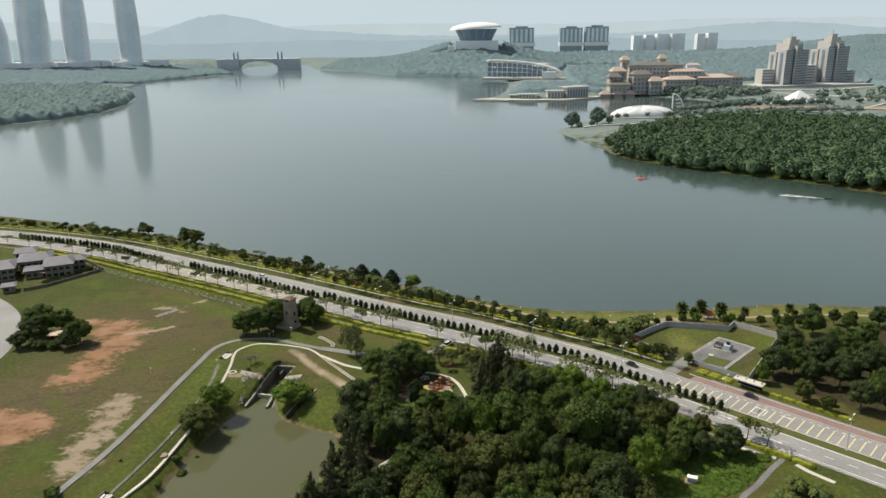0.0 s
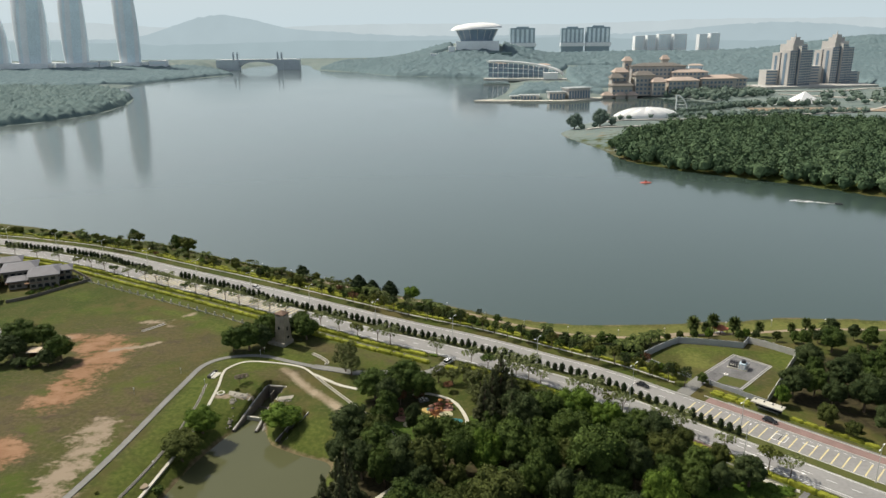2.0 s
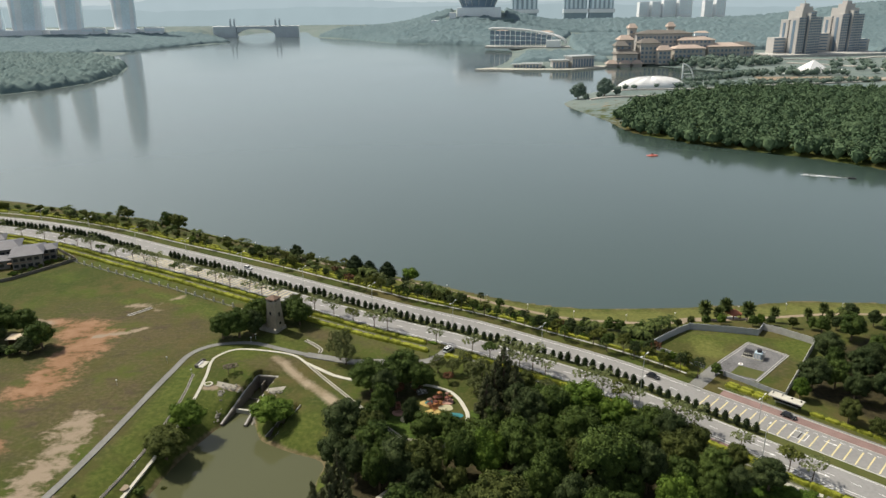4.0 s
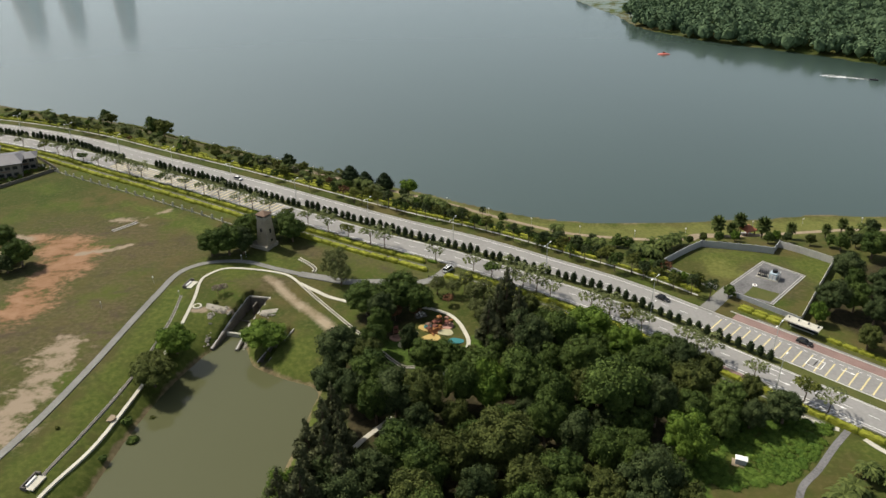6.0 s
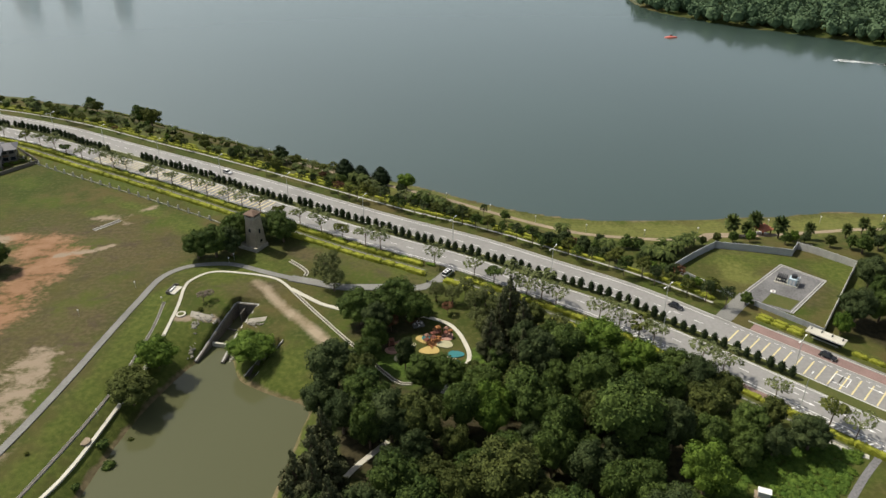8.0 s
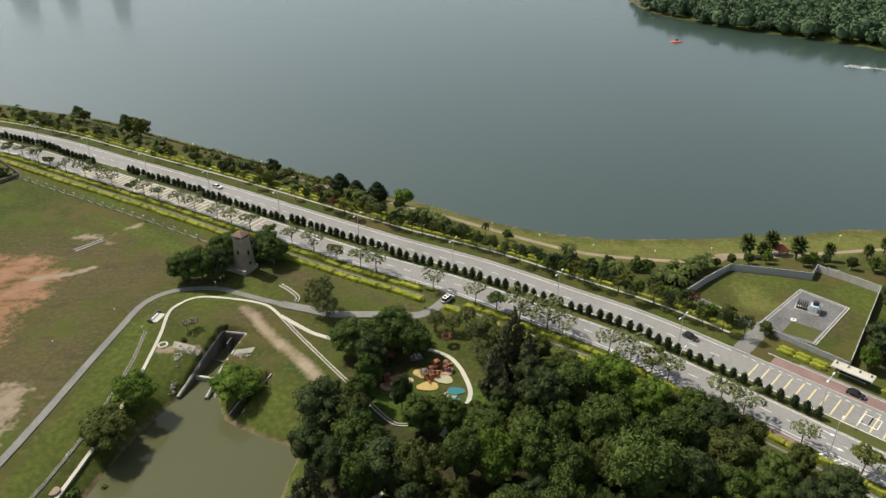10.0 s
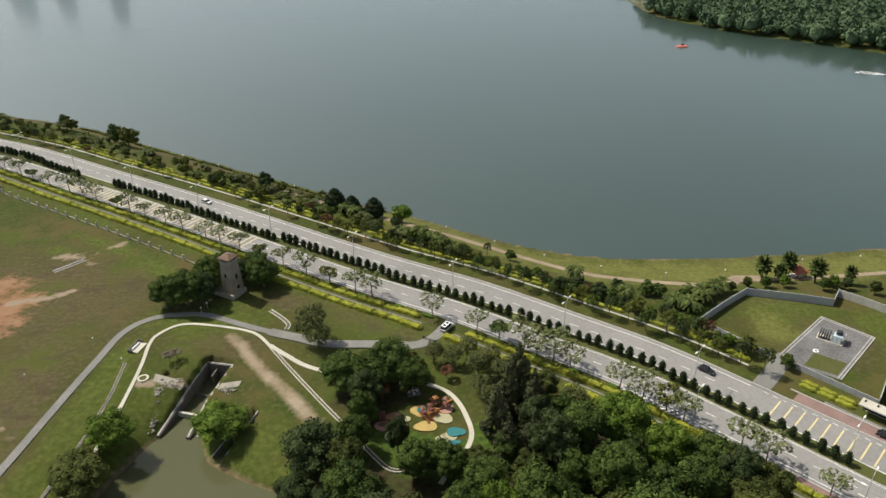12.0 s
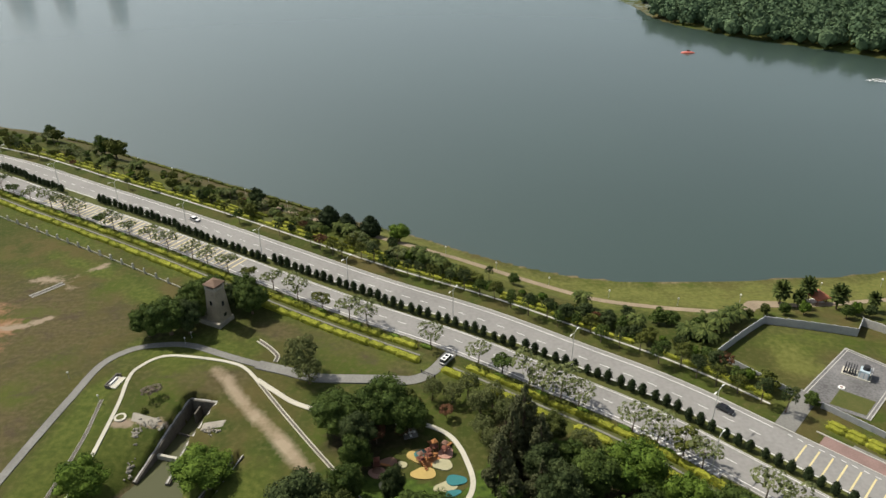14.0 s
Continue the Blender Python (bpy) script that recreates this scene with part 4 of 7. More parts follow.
CROWNS = [(-28, 216, 3, 6.8, 13), (-20, 222, 0, 4.0, 9), (-31, 206, 3, 4.6, 10), (-21, 212, 1, 4.4, 11), (-18.5, 236.5, 3, 4.2, 10), (-19, 230, 0, 3.6, 9), (-19, 203, 0, 5.8, 12), (-24, 198, 3, 4.3, 11), (-10, 221, 3, 2.7, 9), (-5, 213, 0, 4.6, 9), (2, 213, 2, 4.0, 8), (8, 214, 1, 3.1, 6), (-12, 194, 3, 5.9, 13), (-5, 192, 1, 5.2, 14),
          (-17, 192, 0, 4.2, 12), (5, 196, 2, 4.8, 13), (12, 195, 5, 5.0, 12), (10, 206, 0, 5.0, 10), (21, 196, 2, 5.9, 14), (27, 190, 0, 5.0, 13), (42, 190, 2, 7.8, 16), (37, 205, 0, 5.9, 13), (12, 172, 1, 7.4, 15), (4, 169, 1, 4.5, 13),
          (-10, 174, 0, 5.7, 12), (-4, 166, 0, 5.2, 13), (-15, 167, 3, 4.8, 11), (56, 176, 5, 5.4, 11), (63, 197, 1, 5.0, 10.5), (70, 191, 0, 4.8, 9.5), (78, 196, 1, 3.2, 8), (84, 189, 3, 4.6, 8), (37, 170, 2, 4.4, 13), (31, 177, 3, 4.5, 12),
          (43, 165, 2, 4.3, 12), (24, 181, 0, 4.7, 13), (42, 223, 5, 6.6, 10.5), (33, 221, 2, 5.4, 11), (50, 214, 5, 5.2, 10.5), (58, 212, 2, 4.6, 9.5), (25, 214, 3, 5.2, 13), (-14, 246, 0, 6.6, 11), (-24, 243, 0, 6.2, 10), (-7, 242, 2, 4.2, 9),
          (52, 188, 3, 4.8, 13), (54, 204, 2, 5.0, 11), (25, 163, 0, 5.5, 12), (17, 161, 1, 4.9, 13), (-35, 166, 5, 4.4, 9), (67, 184, 0, 3.8, 8), (75, 187, 3, 3.4, 7.5), (49, 163, 0, 3.9, 10)]
stand(CROWNS, 1.0, 1.12)
WOOD_EDGE = [(-38, 128), (-33, 160), (-22, 176), (-12, 186), (0, 196), (12, 214), (20, 226), (32, 230), (45, 224), (58, 214), (72, 204), (82, 196), (66, 190), (50, 176), (50, 160), (54, 128)]
spots = [(x, y) for x, y, *_ in CROWNS]
tries = 0
while tries < 5000:
    tries += 1
    x, y = rng.uniform(-40, 84), rng.uniform(128, 230)
    if edge_distance(np.array([x]), np.array([y]), WOOD_EDGE)[0] > -1.0 or (-26 < x < -12 and 172 < y < 197):
        continue
    if all((x - a) ** 2 + (y - b) ** 2 > 6.9 ** 2 for a, b in spots):
        spots.append((x, y))
        kind = int(rng.choice([0, 3, 3, 0, 2, 1]))
        WOOD.put(kind, x, y, rng.uniform(0.5, 0.74) if y > 160 else rng.uniform(0.7, 1.0), rng.uniform(0, 360), tall=rng.uniform(0.95, 1.25))
stand([(-77.5, 282, 0, 6.2, 11.5), (-72.5, 282.5, 3, 4.4, 10), (-73, 291, 2, 5.0, 10.5), (-83.5, 281, 0, 4.8, 9.5), (-70.5, 297, 2, 4.6, 9), (-56.5, 292.5, 2, 4.6, 9.5), (-60, 298.5, 0, 4.6, 9), (-64, 294.5, 3, 3.4, 8),
       (10, 248, 6, 3.2, 7), (-54, 230.5, 5, 6.4, 6.8), (-79, 226, 5, 5.4, 8), (-81, 212, 4, 5.4, 8.5), (-83, 217, 4, 3.6, 6), (-37.0, 264.5, 6, 4.2, 12), (-34.5, 261, 6, 3.4, 8),
       (-2, 253, 6, 2.5, 7), (3, 252, 6, 2.5, 6), (7, 254, 6, 2.6, 7.5), (13, 250, 6, 2.8, 7), (16, 244, 6, 3, 8), (10, 240, 6, 2.6, 6), (12, 236, 6, 2.4, 6), (-8, 250, 1, 2.6, 6), (26, 238, 1, 3.6, 8), (33, 233, 6, 3.2, 8),
       (-170, 284, 0, 7.2, 12), (-168, 276, 3, 5.2, 9.5), (-163, 288, 0, 5.5, 9), (-148.5, 274, 0, 5.2, 10.5), (-151.5, 269.5, 3, 3.6, 6.4), (-171, 270, 3, 4.0, 6.5), (-162, 269.5, 3, 2.8, 3.4), (-157, 269.5, 0, 2.6, 3.2)])
for x, y, kind, sc in ((-27, 188, 1, 1.1), (-28, 180, 0, 1.1), (-31, 175, 1, 1.15), (-24, 178, 0, 0.95), (-26, 170, 0, 1.15), (-30, 166, 1, 1.1), (-22, 165, 0, 1.1), (-34, 159, 0, 1.1), (-36, 152, 1, 1.2), (-29, 158, 0, 1.2), (13, 224, 1, 1.05), (19, 236, 0, 1.1), (16, 231, 1, 1.05),
                       (15, 216, 1, 0.95), (22, 229, 0, 0.95), (21, 218, 1, 0.9)):
    CASU.put(kind, x, y, sc, rng.uniform(0, 360))
# shrubs round the pond and in the grass
for x, y, sc, kind in ((-83, 197, 1.0, 0), (-80, 192, 1.0, 0), (-84, 184, 0.7, 0), (-78, 201, 0.8, 1), (-108, 172, 1.4, 0), (-74, 250, 0.6, 1), (-71, 281, 0.5, 0), (-97, 190, 0.4, 1)):
    SHRUB.put(kind, x, y, sc, rng.uniform(0, 360))

# lakeside belt beyond the road
s = 300.0
while s < 652:  # trees on the strip between kerb and footway
    dense = s > 498
    x, y, a = on_road(s, 16.4 + rng.uniform(-1.4, 1.8))
    if dense or rng.random() < 0.4:
        VERGE_TREE.put(int(rng.choice([0, 0, 1, 2, 2] if s > 520 else [0, 1, 2, 3])), x, y, rng.uniform(0.66, 0.98) if dense else rng.uniform(0.55, 0.8), rng.uniform(0, 360))
    s += rng.uniform(4.2, 6.4)
for i in range(96):
    s = 210 + i * 4.5 + rng.uniform(-2, 2)
    w = rng.choice([21.3, 23.4, 25.8, 28, 31]) + rng.uniform(-1.0, 1.0)
    x, y, a = on_road(s, w)
    if s > 575 and w > 27:
        continue
    if min((x + 41) ** 2 + (y - 349) ** 2, (x + 34) ** 2 + (y - 343.5) ** 2, (x + 25) ** 2 + (y - 341) ** 2) < 60:
        continue
    if s < 470 and rng.random() < 0.45:
        continue
    if w < 29 and s > 430 and rng.random() < 0.5:
        VERGE_TREE.put(int(rng.choice([0, 1, 2, 3])), x, y, rng.uniform(0.6, 0.95), rng.uniform(0, 360))
    else:
        SHORE.put(int(rng.choice([0, 0, 0, 1, 2, 3])), x, y, rng.uniform(0.38, 0.85), rng.uniform(0, 360), tall=rng.uniform(0.75, 1.15))
for x, y, sc in ((64.3, 288, 0.95), (68.2, 287.2, 0.85), (74.5, 284.5, 0.8), (56, 291.5, 0.7), (49, 285.5, 0.85), (55, 280, 0.7), (43, 290, 0.8), (37, 289, 0.9)):
    SHORE.put(1 if x > 60 else 3, x, y, sc, rng.uniform(0, 360), tall=0.8)
for x, y, sc in ((-7.5, 325, 1.0), (-3, 319.5, 1.0), (-5.5, 322.5, 0.9), (0.5, 316, 1.0), (4, 313, 0.9), (-1, 321, 0.8)):
    PALM.put(1, x, y, sc, rng.uniform(0, 360))
for i in range(190):
    s = 205 + i * 2.3 + rng.uniform(-2, 2)
    x, y, a = on_road(s, rng.uniform(23, 36) if s < 540 else rng.uniform(22, 28))
    SHRUB.put(int(rng.choice([0, 1, 1, 2])), x, y, rng.uniform(0.5, 1.2), rng.uniform(0, 360))
for i in range(26):
    x, y, a = on_road(rng.uniform(220, 620), rng.uniform(23, 33))
    PALM.put(int(rng.choice([1, 3])), x, y, rng.uniform(0.7, 1.05), rng.uniform(0, 360))
for x, y, sc in ((-41.4, 351.2, 1.6), (-34.4, 347.2, 1.35), (-25.8, 345.0, 1.5)):
    DOME.put(0, x, y, sc, 0)
WOOD.put(5, -15.0, 341.4, 0.58, 30, tall=0.9)
for x, y, sc, kind in ((-72, 369, 1.05, 3), (-150, 425, 1.5, 0), (-157, 428, 1.5, 1), (-190, 447, 1.2, 1), (-186, 444, 1.0, 0)):
    SHORE.put(kind, x, y, sc, 0)
for x, y, kind, sc in ((106.2, 302.2, 0, 1.3), (115.4, 304.4, 2, 1.2), (121.8, 297.8, 0, 1.3), (131.4, 295.6, 2, 0.9), (110.8, 299.6, 0, 0.95), (145, 296, 0, 0.85), (153, 300, 2, 0.9), (152, 293, 0, 0.8), (160, 297, 1, 1.0), (84, 287, 1, 1.1), (88, 290, 1, 1.0), (80, 283, 1, 1.1), (75, 279, 3, 1.2), (71, 281, 3, 1.1), (78, 287, 3, 1.1)):
    PALM.put(kind, x, y, sc, rng.uniform(0, 360))
for i in range(26):  # airy trees among the lakeside shrubs
    x, y, a = on_road(rng.uniform(300, 560), rng.uniform(22, 34))
    THIN.put(int(rng.choice([0, 2, 3])), x, y, rng.uniform(0.6, 0.95), rng.uniform(0, 360))
wide = np.arange(30.0, 70.0, 0.5)
for s in np.arange(215, 600, 6.3):  # dark hedge along the shore
    steps = np.array([on_road(s, w)[:2] for w in wide])
    x, y = steps[np.argmax(edge_distance(steps[:, 0], steps[:, 1], LAKE_EDGE) < 3.2)]
    a = on_road(s, 0)[2]
    if -190 < x < -48:
        HEDGE_DARK.put(0, x, y, 1.0, a + rng.uniform(-5, 5), None, rng.uniform(0.9, 1.5))
# wood beside the walled compound
stand([(119, 239, 3, 6.8, 10), (133, 258, 3, 6.8, 10), (151, 275, 0, 6.8, 9), (138, 244, 3, 7.5, 11), (121, 220, 1, 4.7, 7), (138, 229, 3, 7.7, 12), (152, 250, 0, 6.8, 10), (152, 235, 3, 8.5, 12), (164, 260, 0, 6.6, 10), (147, 219, 0, 6.7, 11), (137, 214, 3, 5.6, 9), (152, 260, 0, 5.0, 8), (127, 240, 0, 5.5, 9), (183, 283, 3, 6.1, 8), (168, 280, 2, 3.8, 6), (162, 296, 3, 3.9, 6), (126, 213, 1, 3.4, 5), (174, 288, 0, 3.3, 5), (143, 281, 0, 3.7, 6), (113, 234, 5, 3.6, 6),
       (185, 262, 3, 6, 11), (195, 250, 0, 6, 11), (178, 240, 3, 6, 11), (190, 275, 0, 5, 9), (165, 225, 3, 6, 11), (182, 222, 0, 6, 11), (205, 265, 3, 6, 10), (200, 235, 3, 6, 11),
       (104, 294, 0, 2.4, 3.6), (110, 294, 5, 2.4, 3.6), (121, 290.5, 0, 2.6, 4), (125, 293, 5, 2.4, 3.6), (98, 294, 1, 2.2, 3.4), (128, 291, 3, 2.4, 3.6), (135, 287, 1, 2.4, 4), (141, 285, 0, 2.6, 4.5), (150, 284, 3, 3, 5), (158, 288, 0, 3, 5), (166, 287, 3, 3.4, 6), (92, 291, 1, 2, 3), (129, 232, 3, 5, 9), (144, 238, 0, 5, 10), (145, 252, 3, 5, 9), (158, 243, 0, 5, 10), (131, 249, 0, 4.5, 9)], 0.72, 1.12)

# rank weeds in the clearing beside the wood
PATCH = [(56, 171), (62, 182), (68, 188), (76, 189.5), (90, 191), (95, 187.5), (86.5, 177), (78, 170), (66, 167)]
wr = np.random.default_rng(77)
lumps = []
while len(lumps) < 420:
    x, y = wr.uniform(55, 97), wr.uniform(166, 194)
    if edge_distance(np.array([x]), np.array([y]), PATCH)[0] < 0 and (x - 67.7) ** 2 + (y - 175.8) ** 2 > 9:
        r = wr.uniform(0.6, 1.7)
        lumps.append((x, y, ground_z(x, y), r, wr.uniform(0.3, 0.7)))
WEED = leaf_material("leaf_weed", (0.03, 0.068, 0.01), (0.115, 0.175, 0.03))
weeds = new("weeds", crown("weeds", lumps, 26000, 0.19, wr, WEED, 0.9, 1, flat=0.5))
tagged(weeds, "rank bright green weeds covering a clearing beside the wood", "weeds", kind="stuff")


# ---- paths, kerbs and drains ----
def setting(ob, label, category):
    return tagged(ob, label, category, kind="structure")


GREY_WAY = smooth_line([(-118, 130), (-113, 150), (-108, 171), (-103, 192), (-99.5, 214), (-96.3, 240), (-94.2, 255), (-92, 268), (-86.2, 274.8), (-78, 277), (-70, 276.6), (-60, 272.8), (-50, 269.2), (-42.4, 266.6),
                        (-33.4, 263.2), (-23.8, 262.0), (-13.7, 261.2), (-7.2, 260.9), (-2.2, 264.4), (3.5, 273.5)], 6)
setting(ribbon("path", GREY_WAY[:73], -1.1, 1.1, ASPHALT_OLD), "grey asphalt jogging path across the grass", "path")
setting(ribbon("path", GREY_WAY[72:], -1.7, 1.7, ASPHALT_OLD), "worn grey driveway from the road into the park", "driveway")
WHITE_WAY = smooth_line([(-97, 150), (-92, 168), (-87.2, 185), (-84.3, 206), (-82, 224), (-81.2, 238.8), (-81.4, 252.4), (-82.5, 262), (-81.5, 267), (-76.1, 271.8), (-65.1, 271.2), (-57, 269.6), (-52.8, 267.4), (-48.6, 262.7)], 6)
setting(ribbon("path", WHITE_WAY, -0.48, 0.48, CONCRETE_PALE), "pale concrete footpath round the pond", "path")
setting(ribbon("path", smooth_line([(-48.8, 263), (-43.1, 258.3), (-37.7, 254), (-31, 250.6)], 5), -0.7, 0.7, CONCRETE_PALE), "pale concrete footpath beside the drain", "path")
PLAY_WAY = smooth_line([(-11, 245.3), (-7, 245.7), (-3.6, 244.6), (1.7, 241.2), (4.6, 236.8), (6.4, 231.6), (7.4, 226.5), (6.4, 222), (3, 217), (0, 211)], 6)
setting(ribbon("path", PLAY_WAY, -0.6, 0.6, CONCRETE_PALE), "pale concrete path round the playground", "path")
setting(ribbon("path", smooth_line([(-24, 180), (-20, 186), (-17, 189.5), (-13, 194)], 5), -0.7, 0.7, CONCRETE_PALE), "pale concrete path between the trees", "path")
BROWN_WAY = smooth_line([(-75, 374), (-50, 358), (-30, 346), (-6.1, 333.4), (4, 331), (13.5, 327.2), (22.8, 322.1), (31.7, 316.8), (40.3, 311.4), (48.6, 306.5), (57, 303.4), (73.4, 298.8), (87, 296.6), (94, 299.5), (99, 304), (111.4, 301), (126, 302), (139.6, 304), (170, 306), (215, 303)], 6)
setting(ribbon("path", BROWN_WAY, -1.0, 1.0, SAND, lift=0.06), "beaten brown earth track along the lakeside lawn", "path")
setting(ribbon("path", smooth_line([(94, 297), (97, 300.5), (102, 302), (108, 301)], 5), -2.0, 1.6, SAND, lift=0.1), "bare earth clearing by the pavilion", "path")
setting(ribbon("pavement", along(250, 565), -18.0, -17.4, ASPHALT_OLD, lift=0.1), "narrow concrete footway between the hedges", "pavement")
setting(ribbon("pavement", along(577, 700), -18.0, -17.4, ASPHALT_OLD, lift=0.1), "narrow concrete footway between the hedges", "pavement")
setting(ribbon("pavement", along(200, 648), 18.3, 18.9, CONCRETE, lift=0.1), "narrow pale footway on the lake side of the road", "pavement")
setting(ribbon("planting_bed", along(250, 566), -18.9, -16.3, VERGE, lift=0.05), "rough grass strip between the hedges", "flower bed")
setting(ribbon("planting_bed", along(577, 700), -18.9, -16.3, VERGE, lift=0.05), "rough grass strip between the hedges", "flower bed")
setting(ribbon("planting_bed", along(200, 646), 19.2, 25.2, VERGE, lift=0.04), "grassed bed under the lakeside hedges", "flower bed")
CUL = smooth_line([(-260, 352), (-240, 338), (-221, 328), (-206, 316), (-193, 301), (-184, 283), (-178, 262), (-181, 240), (-195, 215)], 6)
setting(ribbon("road", CUL, -4.6, 4.6, ASPHALT, lift=0.08), "pale curving residential street", "road")
setting(ribbon("driveway", np.array([on_road(654, 11.5)[:2], on_road(654, 16)[:2], (90.6, 251.0), (94.5, 255)]), -2.4, 2.4, ASPHALT_OLD, z=0.03), "asphalt entrance to the walled compound", "driveway")
setting(ribbon("driveway", smooth_line([(104, 191), (100.2, 187.2), (93.2, 180.7), (85.7, 173.0), (79.5, 167.4), (76, 160), (75, 150)], 5), -0.8, 0.8, GRAVEL, lift=0.04), "cracked grey service track through weeds", "driveway")
setting(ribbon("path", smooth_line([(84, 196.5), (88, 193.2), (92.8, 188.8), (97, 186.4)], 4), -0.7, 0.7, CONCRETE_PALE), "short pale footpath beside the road", "path")
setting(ribbon("path", smooth_line([(101.5, 183), (103.4, 179.5), (108, 174)], 4), -0.7, 0.7, CONCRETE_PALE), "short pale footpath beside the road", "path")
bay = setting(ribbon("bus_bay", along(662, 735), 12.1, 16.3, RED_PAVING, z=0.02), "red-paved bus lay-by", "bus bay")
ribbon("kerb", along(660, 737), 16.3, 16.6, CONCRETE, 0.18, parent=bay)
setting(ribbon("bus_bay", along(667, 682), -14.6, -11.9, RED_PAVING, z=0.03), "dark red paved bus stop on the park side", "bus bay")
setting(ribbon("pavement", along(668, 745), 16.6, 17.6, ASPHALT_OLD, z=0.12), "concrete footway behind the bus lay-by", "pavement")
for s0, s1 in ((626, 650), (684, 707)):
    w = setting(ribbon("hatched_strip", along(s0, s1), -13.3, -11.4, ASPHALT, z=0.03), "hatched white road marking beside the verge", "marking")
    for q in np.arange(s0 + 0.6, s1, 1.5):
        x, y, a = on_road(q, -12.35)
        part("hatch_bar", boxes((0, 0, 0.034, 0.45, 2.1, 0.012, -32)), PAINT_WHITE, w).matrix_basis = pose(x, y, 0, 0, 0, a)
for s, w in ((683, -4.4), (686, -8.2), (700, -8.0), (697, 8.6), (512, -4.4)):
    x, y, a = on_road(s, w)
    arrow = prism([(-2, -0.12), (0.6, -0.12), (0.6, -0.45), (2, 0), (0.6, 0.45), (0.6, 0.12), (-2, 0.12)], 0.004, 0.016)
    part("arrow_mark", arrow, PAINT_WHITE, near_lane if w < 0 else far_lane).matrix_basis = pose(x, y, 0, 0, 0, a)
for s, w in ((688, 6.6), (690, 6.6)):
    x, y, a = on_road(s, w)
    part("box_mark", boxes((-1.0, 0, 0.02, 0.25, 4, 0.012), (1.0, 0, 0.02, 0.25, 4, 0.012), (0, 2, 0.02, 2, 0.25, 0.012), (0, -2, 0.02, 2, 0.25, 0.012)), PAINT_WHITE, far_lane).matrix_basis = pose(x, y, 0, 0, 0, a)


def drain(line, label, gap=0.45, lip=0.28, lip_mat=CONCRETE_PALE, rise=0.3):
    base = setting(ribbon("drain", line, -gap, gap, CONCRETE_DARK, lift=0.02), label, "drain")
    for a, b in ((-gap - lip, -gap), (gap, gap + lip)):
        ribbon("lip", line, a, b, lip_mat, lift=rise, parent=base)


drain(smooth_line([(-86.2, 254), (-85.2, 240), (-86.2, 220), (-88.6, 202), (-91.2, 187), (-94, 172)], 6), "narrow concrete drain beside the footpath", 0.36, 0.06, CONCRETE, 0.08)
drain(smooth_line([(-48.2, 262), (-40, 251), (-31.2, 239.6), (-23, 229.5), (-15.1, 219.4), (-11.4, 215.6), (-8, 215)], 6), "open concrete drain with pale lips down the slope", 0.32, 0.2)
drain(smooth_line([(-51.9, 279.4), (-48, 276), (-45.2, 272.6), (-45.3, 270.2)], 6), "short looped concrete drain in the grass", 0.4, 0.25)
drain(smooth_line([(-128.6, 302.6), (-125.2, 306.4), (-121.8, 310.6)], 6), "broken concrete channel in the field", 0.7, 0.25, CONCRETE, 0.15)


def wall_run(name, a, b, top_a, top_b, foot, thick, mat, parent):
    """A wall from a to b whose top slopes."""
    a, b = Vector(a), Vector(b)
    n = Vector((-(b - a).y, (b - a).x)).normalized() * thick / 2
    bm = bmesh.new()
    lo = [bm.verts.new((*p, foot)) for p in (a - n, b - n, b + n, a + n)]
    hi = [bm.verts.new((*p, z)) for p, z in ((a - n, top_a), (b - n, top_b), (b + n, top_b), (a + n, top_a))]
    for i in range(4):
        j = (i + 1) % 4
        bm.faces.new((lo[i], lo[j], hi[j], hi[i]))
    bm.faces.new(hi)
    bm.faces.new(lo[::-1])
    bmesh.ops.recalc_face_normals(bm, faces=bm.faces)
    return part(name, bm, mat, parent)


# stone pitching on the banks beside the inlet
def drape(name, corners, mat, label, category, k=10, lift=0.07):
    """A thin layer over four corners that follows the ground."""
    a, b, c, d = [np.array(q, float) for q in corners]
    V = []
    for i in range(k + 1):
        for j in range(k + 1):
            u, v = i / k, j / k
            x, y = (a * (1 - u) + b * u) * (1 - v) + (d * (1 - u) + c * u) * v
            V.append((x, y, ground_z(x, y) + (lift if 0 < i < k and 0 < j < k else -0.05)))
    F = [(i * (k + 1) + j, i * (k + 1) + j + 1, (i + 1) * (k + 1) + j + 1, (i + 1) * (k + 1) + j)[::-1] for i in range(k) for j in range(k)]
    return setting(part(name, mesh_of(name, V, F), mat), label, category)


drape("pitching", [(-77.0, 250.0), (-69.2, 247.9), (-69.6, 245.0), (-76.6, 247.0)], STONE, "pale rubble stone pitching on the bank", "paving")
drape("pitching", [(-58.8, 247.4), (-53.0, 248.4), (-53.4, 246.0), (-59.2, 245.0)], STONE, "pale rubble stone pitching on the bank", "paving")

# ---- pond inlet ----
inlet = thing("inlet_channel", "dark concrete inlet channel with wing walls and a weir", "channel")
tops = [-2.2, -2.6, -3.2, -6.3, -6.4, -4.6]
for i in (0, 1, 2, 4, 5):
    j = (i + 1) % 6
    a, b = Vector(BASIN[i]), Vector(BASIN[j])
    c = Vector((-64, 244.5))
    a, b = a + (c - a).normalized() * 0.5, b + (c - b).normalized() * 0.5
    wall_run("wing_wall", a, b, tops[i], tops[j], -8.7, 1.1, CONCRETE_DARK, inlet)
    wall_run("coping", a, b, tops[i] + 0.18, tops[j] + 0.18, min(tops[i], tops[j]) - 0.05, 0.36, CONCRETE, inlet)
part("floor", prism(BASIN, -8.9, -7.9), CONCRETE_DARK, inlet)
